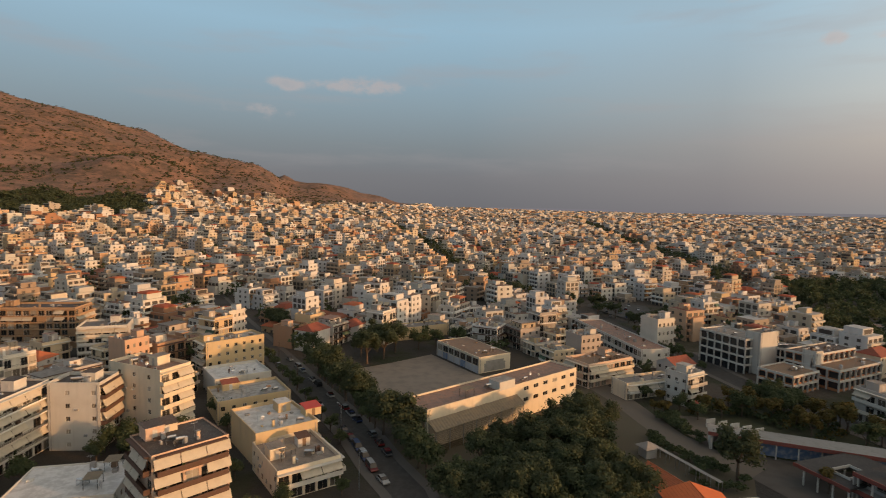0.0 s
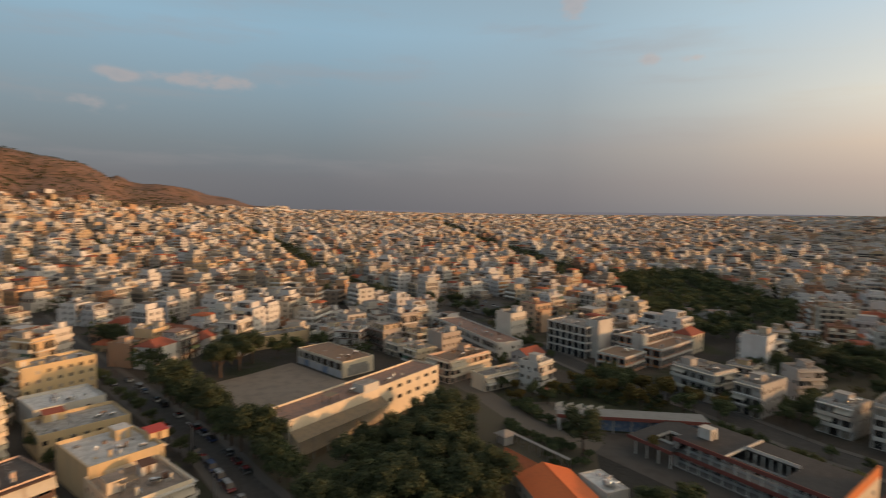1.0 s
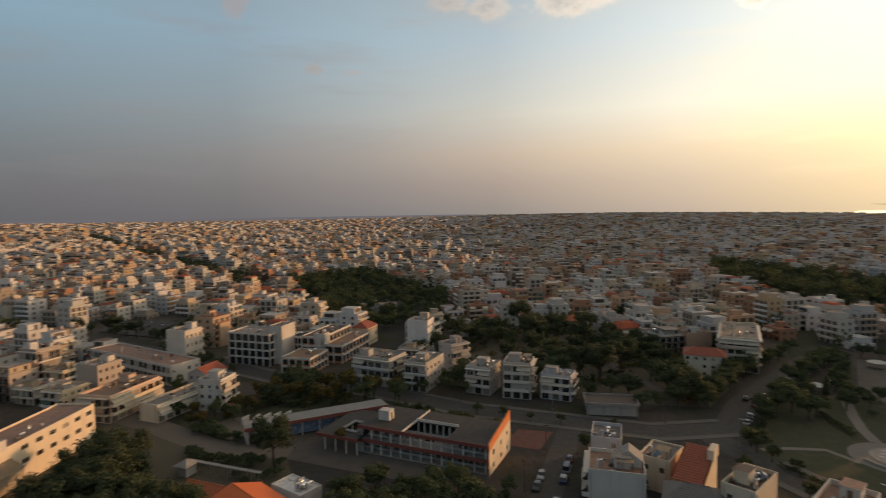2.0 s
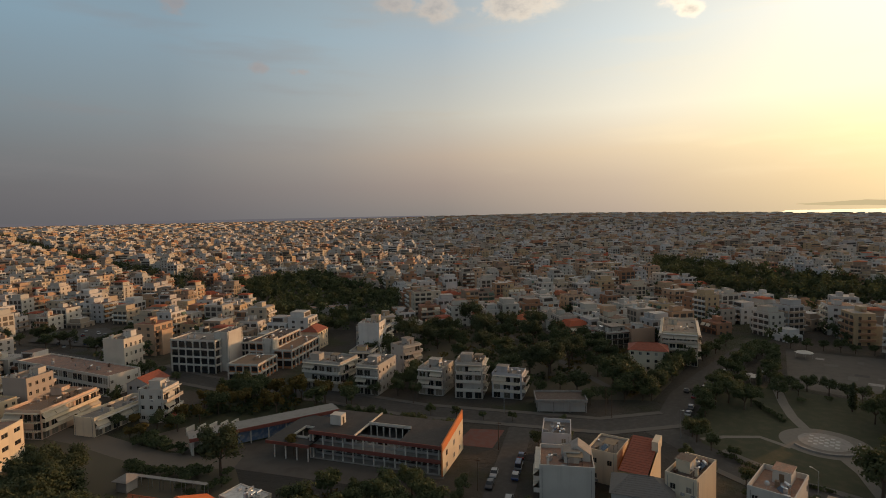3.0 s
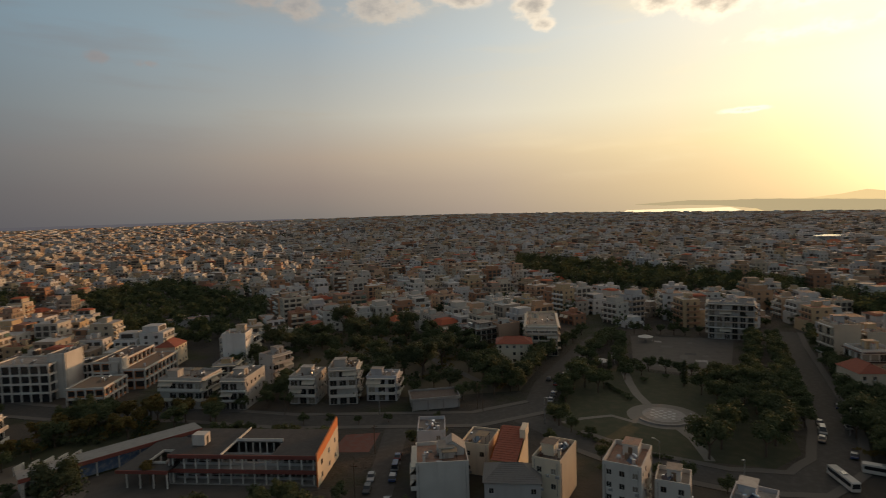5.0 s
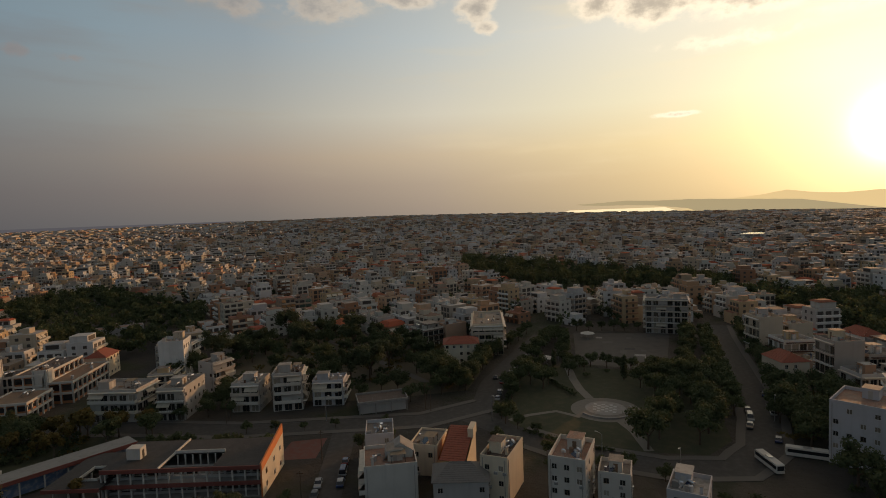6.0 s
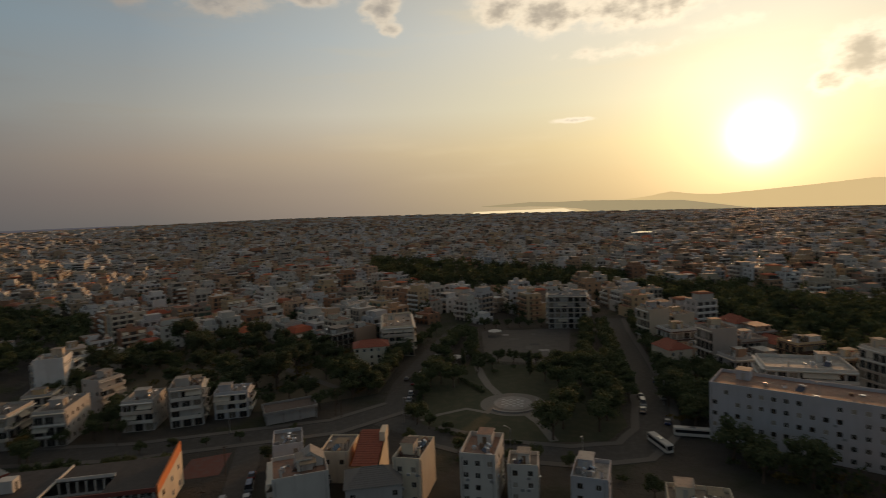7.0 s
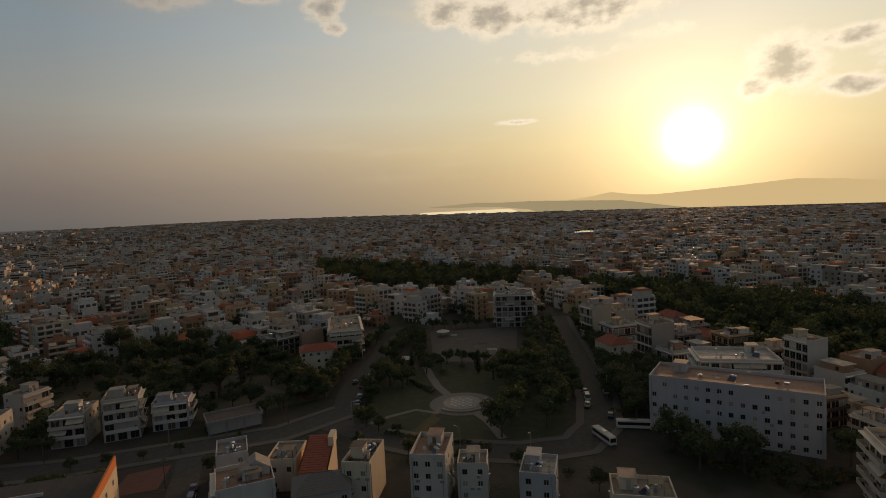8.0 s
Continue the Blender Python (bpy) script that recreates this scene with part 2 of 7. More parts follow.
M_WHITEDECK = decking("roof_whitewash", [(0.58, 0.57, 0.55), (0.64, 0.63, 0.61)], 0.3)
M_DARKDECK = decking("roof_bitumen", [(0.075, 0.058, 0.050), (0.095, 0.066, 0.054)], 0.3)
M_TILE = plain("roof_tile", (0.48, 0.14, 0.06), 0.8, grain=1.5, vary=0.4, dirt=(0.18, 0.08, 0.05))
M_TILE2 = plain("roof_tile_dark", (0.30, 0.085, 0.05), 0.8, grain=1.5, vary=0.4, dirt=(0.10, 0.05, 0.04))
M_FRAME = picked("window_frame", [(0.55, 0.52, 0.48), (0.20, 0.13, 0.08), (0.40, 0.37, 0.33), (0.62, 0.60, 0.57)], 0.5)
M_IRON = plain("dark_iron", (0.05, 0.05, 0.05), 0.5, 0.6, grain=8)
M_STEEL = plain("galvanised_steel", (0.42, 0.43, 0.44), 0.4, 0.8, grain=8)
M_TANK = plain("tank_enamel", (0.72, 0.72, 0.72), 0.2, 0.6, 0.6)
M_RED = plain("red_plastic", (0.45, 0.05, 0.03), 0.5)
M_BLUE = plain("blue_paint", (0.13, 0.19, 0.31), 0.7, grain=0.9, vary=0.75, dirt=(0.46, 0.46, 0.46))
M_ASPHALT = plain("asphalt", (0.056, 0.052, 0.048), 0.9, grain=0.6, vary=0.5, dirt=(0.10, 0.095, 0.09))
M_PAVE = plain("concrete_paving", (0.115, 0.105, 0.094), 0.9, grain=0.8, vary=0.4)
M_YARD = plain("worn_yard_concrete", (0.25, 0.205, 0.165), 0.93, grain=0.25, vary=0.45, dirt=(0.12, 0.10, 0.085))
M_CONC = plain("raw_concrete", (0.30, 0.28, 0.26), 0.9, grain=0.7, vary=0.4)
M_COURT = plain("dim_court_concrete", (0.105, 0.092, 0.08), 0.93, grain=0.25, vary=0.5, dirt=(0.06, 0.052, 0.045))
M_PATHSTONE = plain("dusty_park_paving", (0.19, 0.172, 0.148), 0.9, grain=0.9, vary=0.4)
M_PLAZA = plain("grey_roof_felt", (0.25, 0.24, 0.225), 0.85, grain=0.9, vary=0.35)
M_LAWN = plain("dry_lawn", (0.042, 0.048, 0.023), 0.95, grain=0.35, vary=0.6, dirt=(0.085, 0.072, 0.042))
M_SOIL = plain("dry_soil", (0.095, 0.08, 0.054), 0.95, grain=0.3, vary=0.5, dirt=(0.09, 0.085, 0.05))
M_BARK = plain("bark", (0.10, 0.07, 0.05), 0.95, grain=5)
M_LINE = plain("white_road_paint", (0.48, 0.48, 0.46), 0.8, grain=3, vary=0.4)
M_PANEL = plain("solar_glass", (0.02, 0.03, 0.06), 0.08, 0.0, 0.8, vary=0.0)


def glass(name, tones, rough):
    mat, n, b = surface(name, rough, 0.0, 0.7)
    info = n.node("ShaderNodeObjectInfo").outputs["Random"]
    pick = n.m("FRACT", n.m("ADD", info, n.node("ShaderNodeNewGeometry").outputs["Random Per Island"]))
    put(n, b, ramp(n, pick, tones))
    return mat


M_GLASS = glass("window_glass", [(0.0, (0.018, 0.02, 0.022)), (0.55, (0.04, 0.038, 0.035)), (0.75, (0.10, 0.085, 0.07)), (0.86, (0.30, 0.26, 0.21)), (1.0, (0.40, 0.36, 0.30))], 0.12)
M_CARGLASS = glass("car_glass", [(0.0, (0.015, 0.017, 0.02)), (1.0, (0.03, 0.03, 0.034))], 0.06)


def foliage(name, tones):
    mat, n, b = surface(name, 0.75, 0.0, 0.25)
    g1 = n.node("ShaderNodeNewGeometry").outputs["Random Per Island"]
    o1 = n.node("ShaderNodeObjectInfo").outputs["Random"]
    col = ramp(n, g1, [(i / (len(tones) - 1), t) for i, t in enumerate(tones)])
    col = n.mix(n.m("MULTIPLY", o1, 0.45), col, tuple(c * 0.6 for c in tones[-1]))
    put(n, b, col)
    t = n.node("ShaderNodeBsdfTranslucent", [col]).outputs[0]
    mixed = n.node("ShaderNodeMixShader", [0.36, b.outputs[0], t]).outputs[0]
    for o in list(mat.node_tree.nodes):
        if o.type == "OUTPUT_MATERIAL":
            mat.node_tree.links.new(mixed, o.inputs[0])
    return mat


M_LEAF = foliage("leaves_green", [(0.060, 0.083, 0.041), (0.090, 0.114, 0.052), (0.124, 0.138, 0.062), (0.070, 0.093, 0.045)])
M_PINE = foliage("needles_dark", [(0.048, 0.066, 0.037), (0.074, 0.094, 0.048), (0.100, 0.115, 0.056)])
M_OLIVE = foliage("leaves_autumn", [(0.13, 0.10, 0.032), (0.18, 0.12, 0.034), (0.11, 0.105, 0.036)])
M_CAR = picked("car_paint", [(0.28, 0.28, 0.28), (0.03, 0.03, 0.035), (0.34, 0.34, 0.34), (0.09, 0.095, 0.10), (0.25, 0.26, 0.27), (0.16, 0.02, 0.02), (0.03, 0.05, 0.12), (0.35, 0.35, 0.34)], 0.25, 0.6, 0.05)
M_RUBBER = plain("rubber", (0.02, 0.02, 0.02), 0.85)


def ground_material():
    mat, n, b = surface("city_ground", 0.95)
    p = place(n)
    z = n.node("ShaderNodeSeparateXYZ", [p]).outputs[2]
    town = n.mix(n.step(n.noise(p, 0.012, 6.0), 0.42, 0.6), (0.048, 0.044, 0.039), (0.08, 0.066, 0.052))
    town = n.mix(n.step(n.noise(p, 0.03, 5.0), 0.5, 0.64), town, (0.035, 0.04, 0.02))
    scrub = n.mix(n.step(n.noise(p, 0.02, 8.0, 0.7), 0.42, 0.6), (0.25, 0.135, 0.092), (0.135, 0.085, 0.058))
    scrub = n.mix(n.m("MULTIPLY", n.step(n.noise(p, 0.09, 6.0, 0.75), 0.5, 0.62), 0.8), scrub, (0.055, 0.052, 0.028))
    scrub = n.mix(n.m("MULTIPLY", n.step(n.noise(p, 0.006, 5.0, 0.6), 0.52, 0.66), 0.55), scrub, (0.26, 0.16, 0.115))
    high = n.step(n.m("ADD", z, n.m("MULTIPLY", n.noise(p, 0.01, 3.0), 30.0)), 72.0, 92.0)
    put(n, b, n.mix(high, town, scrub), n.noise(p, 0.06, 8.0, 0.7), 0.5, 4.0)
    return mat


M_GROUND = ground_material()


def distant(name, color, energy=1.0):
    """Far land and water as a glowing backdrop, with the sunlit haze put into its colour."""
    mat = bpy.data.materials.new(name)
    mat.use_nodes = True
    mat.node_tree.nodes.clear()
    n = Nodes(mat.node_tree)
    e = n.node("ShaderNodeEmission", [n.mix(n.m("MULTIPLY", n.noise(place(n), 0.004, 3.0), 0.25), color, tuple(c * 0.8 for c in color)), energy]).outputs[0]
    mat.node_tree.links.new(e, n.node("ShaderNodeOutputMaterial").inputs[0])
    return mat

M_BROWN = plain("brown_balcony_paint", (0.095, 0.048, 0.032), 0.75, vary=0.3)
M_RUST = decking("rusty_roof", [(0.23, 0.14, 0.085), (0.25, 0.16, 0.10)], 0.35)
M_SCREEN = plain("dusty_screen_sheet", (0.24, 0.19, 0.13), 0.9, grain=1.2, vary=0.5)
M_CANVAS = plain("cream_canvas", (0.52, 0.46, 0.37), 0.9, grain=0.8, vary=0.18)
M_LANE = plain("dusty_lane", (0.15, 0.125, 0.10), 0.95, grain=0.5, vary=0.4)

# ---- mesh helpers ----


class Mesh:
    """Gathers quads and boxes, with a material for each face."""

    def __init__(self):
        self.v, self.f, self.k, self.mats = [], [], [], []

    def slot(self, mat):
        if mat not in self.mats:
            self.mats.append(mat)
        return self.mats.index(mat)

    def face(self, pts, mat):
        i = len(self.v)
        self.v.extend(pts)
        self.f.append(tuple(range(i, i + len(pts))))
        self.k.append(self.slot(mat))

    def box(self, x0, x1, y0, y1, z0, z1, mat, top=None, bottom=True):
        i = len(self.v)
        self.v += [(x0, y0, z0), (x1, y0, z0), (x1, y1, z0), (x0, y1, z0), (x0, y0, z1), (x1, y0, z1), (x1, y1, z1), (x0, y1, z1)]
        s, t = self.slot(mat), self.slot(top or mat)
        faces = [((0, 1, 5, 4), s), ((1, 2, 6, 5), s), ((2, 3, 7, 6), s), ((3, 0, 4, 7), s), ((4, 5, 6, 7), t)]
        if bottom:
            faces.append(((3, 2, 1, 0), s))
        for q, k in faces:
            self.f.append(tuple(i + j for j in q))
            self.k.append(k)

    def tube(self, p, q, r0, r1, mat, sides=8, caps=True):
        p, q = Vector(p), Vector(q)
        d = (q - p).normalized()
        a = d.orthogonal().normalized()
        b = d.cross(a)
        i = len(self.v)
        for c, r in ((p, r0), (q, r1)):
            for k in range(sides):
                t = 2 * math.pi * k / sides
                self.v.append(tuple(c + r * (math.cos(t) * a + math.sin(t) * b)))
        s = self.slot(mat)
        for k in range(sides):
            self.f.append((i + k, i + (k + 1) % sides, i + sides + (k + 1) % sides, i + sides + k))
            self.k.append(s)
        if caps:
            self.f += [tuple(i + k for k in reversed(range(sides))), tuple(i + sides + k for k in range(sides))]
            self.k += [s, s]

    def data(self, name):
        me = bpy.data.meshes.new(name)
        me.from_pydata(self.v, [], self.f)
        for m in self.mats:
            me.materials.append(m)
        me.polygons.foreach_set("material_index", self.k)
        me.update()
        return me


def part(name, mesh, parent, at=None, label="", kind=""):
    """Links a mesh as one object under a thing or a part."""
    data = mesh.data(name) if isinstance(mesh, Mesh) else mesh
    ob = new(name, data)
    ob.parent = parent
    if at is not None:
        ob.matrix_local = at
    return tagged(ob, label, kind=kind)


def thing(name, m, label, category, group=""):
    ob = new(name)
    ob.empty_display_size = 0.5
    ob.matrix_basis = m
    return tagged(ob, label, category, group)


def solid(name, mesh, label, category="", group="", kind="", m=None):
    ob = new(name, mesh.data(name) if isinstance(mesh, Mesh) else mesh)
    if m is not None:
        ob.matrix_basis = m
    return tagged(ob, label, category, group, kind)


# ---- the lie of the land ----


def smooth(x):
    x = np.clip(x, 0.0, 1.0)
    return x * x * (3 - 2 * x)


def land(x, y):
    """Height of the ground: level about the school, rising to the hill foot, the mountain and the far plain."""
    x, y = np.asarray(x, float), np.asarray(y, float)
    r, a = np.hypot(x, y), np.degrees(np.arctan2(x, y))
    plain_h = np.interp(a, [-180, -60, -8, 0, 12, 28, 40, 52, 66, 78, 90, 104, 125, 140, 180], [20, 40, 48, 42, 30, 26, 30, 44, 46, 34, 14, -4, -30, -30, 20])
    h = plain_h * smooth((r - 330.0) / 4300.0)
    foot = np.interp(a, [-180, -150, -60, -20, -5, 8], [0, 0, 42, 40, 22, 0])
    h = h * (1 - np.clip(foot / 42.0, 0, 1) * 0.7) + foot * smooth((r - 330.0) / 700.0)
    ridge_el = np.interp(a, [-150, -120, -70, -50, -38, -33, -28.5, -25, -21, -19, -16, -10.6, -4.4, -1], [0, 4, 8, 8.4, 7.95, 7.1, 5.95, 4.85, 4.1, 3.4, 2.1, 1.45, 0.1, 0])
    crest = np.interp(a, [-60, -24, -17, -15, -4], [2500.0, 2450.0, 2300.0, 3300.0, 3600.0])
    top = np.maximum(65.0 + np.tan(np.radians(ridge_el)) * crest - 42.0, 0.0) * np.where(ridge_el > 0.01, 1.0, 0.0)
    start = np.interp(a, [-60, -26, -23, -12, -4], [960.0, 960.0, 1180.0, 1300.0, 1900.0])
    s = np.clip((r - start) / (crest - start), 0.0, 1.6)
    rise = np.where(s < 1, 0.55 * s ** 1.15 + 0.45 * smooth(s), 1.0 - 0.5 * smooth((s - 1.0) / 0.6))
    return h + top * rise


def relief(x, y):
    """The land at one place, with the gullies and knolls of the mountain."""
    z = float(land(x, y))
    if z > 60:
        k = min(1.0, (z - 60) / 60)
        z += k * 30 * noise.fractal(Vector((x, y, 0)) / 420, 0.9, 2.0, 5)
        z += k * 16 * noise.noise(Vector((x * 0.92 + y * 0.2, 0.25 * y, 5)) / 120)
    return z


ANG = np.radians(np.concatenate([np.arange(-60, 0, 0.5), np.arange(0, 140, 1.0), np.arange(140, 300, 5.0)]))
RAD = np.concatenate([[0.0], np.linspace(60, 900, 22), np.linspace(950, 3000, 60), np.linspace(3100, 4860, 18)])
gv, gf = [], []
for i, r in enumerate(RAD):
    for a in ANG:
        x, y = r * math.sin(a), r * math.cos(a)
        z = relief(x, y)
        gv.append((x, y, z))
n_a = len(ANG)
for i in range(len(RAD) - 1):
    for j in range(n_a):
        k = (j + 1) % n_a
        q = (i * n_a + j, (i + 1) * n_a + j, (i + 1) * n_a + k, i * n_a + k)
        gf.append(q if i else q[1:3] + (0,))
gm = bpy.data.meshes.new("ground")
gm.from_pydata(gv, [], [f[::-1] for f in gf])
gm.materials.append(M_GROUND)
gm.polygons.foreach_set("use_smooth", [True] * len(gm.polygons))
gm.update()
tagged(new("ground", gm), "dry ground rising from the town to a scrubby brown mountainside", "ground", kind="structure")


def backdrop(name, label, material, azs, lows, highs, r):
    """A far strip of land or water along the horizon, given by bearings and elevations in degrees."""
    me = Mesh()
    steps = np.linspace(azs[0], azs[-1], 180)
    lo, hi = np.interp(steps, azs, lows), np.interp(steps, azs, highs)
    for i in range(len(steps) - 1):
        pts = []
        for a, e in ((steps[i], lo[i]), (steps[i + 1], lo[i + 1]), (steps[i + 1], hi[i + 1]), (steps[i], hi[i])):
            e += 0.025 * noise.noise(Vector((a * 1.7, 0, 3))) if e > 0 else 0
            pts.append((r * math.sin(radians(a)), r * math.cos(radians(a)), 65 + r * math.tan(radians(e))))
        me.face(pts, material)
    return solid(name, me, label, "backdrop", kind="structure")


# each strip emits the colour of the lit haze before it
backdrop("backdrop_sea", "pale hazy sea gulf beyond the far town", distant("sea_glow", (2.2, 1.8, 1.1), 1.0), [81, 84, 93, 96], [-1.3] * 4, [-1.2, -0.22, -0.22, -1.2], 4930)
backdrop("backdrop_bay", "dull grey sea under the evening haze", distant("bay_haze", (0.19, 0.19, 0.215), 1.0), [-8, 5, 50, 78], [-1.5] * 4, [-1.3, -0.05, -0.05, -1.3], 4945)
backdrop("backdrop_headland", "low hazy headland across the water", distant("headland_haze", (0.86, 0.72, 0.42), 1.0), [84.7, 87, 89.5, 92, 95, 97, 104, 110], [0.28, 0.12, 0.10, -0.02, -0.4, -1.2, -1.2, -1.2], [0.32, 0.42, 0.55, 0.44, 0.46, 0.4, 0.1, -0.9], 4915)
backdrop("backdrop_hills", "far hills with golden sun haze in their colour", distant("hill_haze", (1.58, 1.20, 0.60), 1.0), [93, 97, 101, 103, 105, 107, 110, 114, 118.6, 122, 126, 140], [-2.0] * 12, [-1.0, 0.2, 0.6, 0.95, 0.62, 0.5, 0.66, 0.9, 1.25, 1.0, 0.5, 0.4], 4922)

# ---- houses ----
WINDOWS = {}
ROOFS = []


def window_mesh(w, h, frame_mat=None):
    """A window: outer frame, a mullion and the pane behind, made once for each size."""
    key = (round(w, 2), round(h, 2), frame_mat)
    if key not in WINDOWS:
        me, fm, t = Mesh(), frame_mat or M_FRAME, 0.07
        me.box(-w / 2, -w / 2 + t, -0.05, 0.03, 0, h, fm)
        me.box(w / 2 - t, w / 2, -0.05, 0.03, 0, h, fm)
        me.box(-w / 2 + t, w / 2 - t, -0.05, 0.03, 0, t, fm)
        me.box(-w / 2 + t, w / 2 - t, -0.05, 0.03, h - t, h, fm)
        if w > 0.9:
            me.box(-t / 2, t / 2, -0.045, 0.02, t, h - t, fm)
        me.face([(-w / 2 + t, 0.0, t), (w / 2 - t, 0.0, t), (w / 2 - t, 0.0, h - t), (-w / 2 + t, 0.0, h - t)], M_GLASS)
        WINDOWS[key] = me.data("window")
    return WINDOWS[key]


def side_frame(side, w, d):
    """The turn of one side of a house: along, outward and up, from the middle of that side's foot."""
    return {"f": pose(0, -d / 2, 0), "r": pose(w / 2, 0, 0, 0, 0, 90), "b": pose(0, d / 2, 0, 0, 0, 180), "l": pose(-w / 2, 0, 0, 0, 0, -90)}[side]


def side_wall(me, m, length, floors, fh, z0, top, code, wall, rng, bay=3.1):
    """A wall with recessed openings; gives back (code, x, z, w, h) of each opening."""
    out = []

    def q(x0, x1, za, zb, y=0.0):
        me.face([tuple(m @ Vector(p)) for p in ((x0, y, za), (x1, y, za), (x1, y, zb), (x0, y, zb))], wall)

    half = length / 2
    n = max(1, int(round(length / bay)))
    step = length / n
    if z0 > 0:
        q(-half, half, 0, z0)
    for k in range(floors):
        za, zb = z0 + k * fh, z0 + (k + 1) * fh
        for i in range(n):
            xa, xb = -half + i * step, -half + (i + 1) * step
            if code == "b":
                w, h, lift = min(step - 0.45, 2.4), min(2.25, fh - 0.45), 0.1
            elif code == "s":
                w, h, lift = step - 0.4, fh * 0.66, fh * 0.2
            elif code == "p":
                w, h, lift = min(step - 0.9, 2.3), 1.25, 1.3
            else:
                w, h, lift = min(step - 0.9, 1.15), 1.25, 0.95
            skip = (code == "n") or (code == "w" and rng.random() < 0.15) or (code == "b" and rng.random() < 0.12) or (code == "o" and (i % 2 == 0)) or (code == "p" and (xa < 4.0 or k == 0))
            if skip or w < 0.4:
                q(xa, xb, za, zb)
                continue
            c = (xa + xb) / 2
            x0, x1, y0, y1 = c - w / 2, c + w / 2, za + lift, za + lift + h
            q(xa, x0, za, zb)
            q(x1, xb, za, zb)
            q(x0, x1, za, y0)
            q(x0, x1, y1, zb)
            for a, b in (((x0, y0), (x0, y1)), ((x1, y1), (x1, y0)), ((x1, y0), (x0, y0)), ((x0, y1), (x1, y1))):
                me.face([tuple(m @ Vector(p)) for p in ((a[0], 0, a[1]), (b[0], 0, b[1]), (b[0], 0.2, b[1]), (a[0], 0.2, a[1]))], wall)
            out.append((code, c, y0, w, h))
    zt = z0 + floors * fh
    if top > zt + 0.01:
        q(-half, half, zt, top)
    return out


def balcony_mesh(length, depth, solid_front, mat, rail=None):
    me = Mesh()
    me.box(-length / 2, length / 2, -depth, 0.0, -0.16, 0.0, mat)
    if solid_front:
        me.box(-length / 2, length / 2, -depth, -depth + 0.1, 0.0, 0.92, mat)
        for s in (-1, 1):
            x = s * (length / 2 - 0.05)
            me.box(x - 0.05, x + 0.05, -depth + 0.1, 0.0, 0.0, 0.92, mat)
    else:
        me.box(-length / 2, length / 2, -depth, -depth + 0.08, 0.0, 0.25, mat)
        me.box(-length / 2, length / 2, -depth + 0.02, -depth + 0.06, 0.88, 0.94, M_IRON)
        k = max(3, int(length / 0.6))
        for i in range(k + 1):
            x = -length / 2 + 0.03 + (length - 0.06) * i / k
            me.box(x - 0.02, x + 0.02, -depth + 0.02, -depth + 0.06, 0.25, 0.88, M_IRON)
        for s in (-1, 1):
            x = s * (length / 2 - 0.03)
            me.box(x - 0.02, x + 0.02, -depth + 0.06, 0.0, 0.88, 0.94, M_IRON)
    return me.data("balcony")


def awning_mesh(w, out, drop, cloth):
    """Canvas sheet on a roller with a short valance, sloping down and out."""
    me = Mesh()
    n = 5
    for i in range(n):
        t0, t1 = i / n, (i + 1) / n
        sag = lambda t: -0.10 * math.sin(math.pi * t)
        a, b = (-out * t0, -drop * t0 + sag(t0)), (-out * t1, -drop * t1 + sag(t1))
        me.face([(-w / 2, a[0], a[1]), (-w / 2, b[0], b[1]), (w / 2, b[0], b[1]), (w / 2, a[0], a[1])], cloth)
        me.face([(-w / 2, a[0], a[1] - 0.03), (w / 2, a[0], a[1] - 0.03), (w / 2, b[0], b[1] - 0.03), (-w / 2, b[0], b[1] - 0.03)], cloth)
    me.box(-w / 2, w / 2, -out - 0.03, -out + 0.0, -drop - 0.22, -drop, cloth)
    me.tube((-w / 2, 0, 0.03), (w / 2, 0, 0.03), 0.07, 0.07, M_STEEL, 6)
    return me.data("awning")


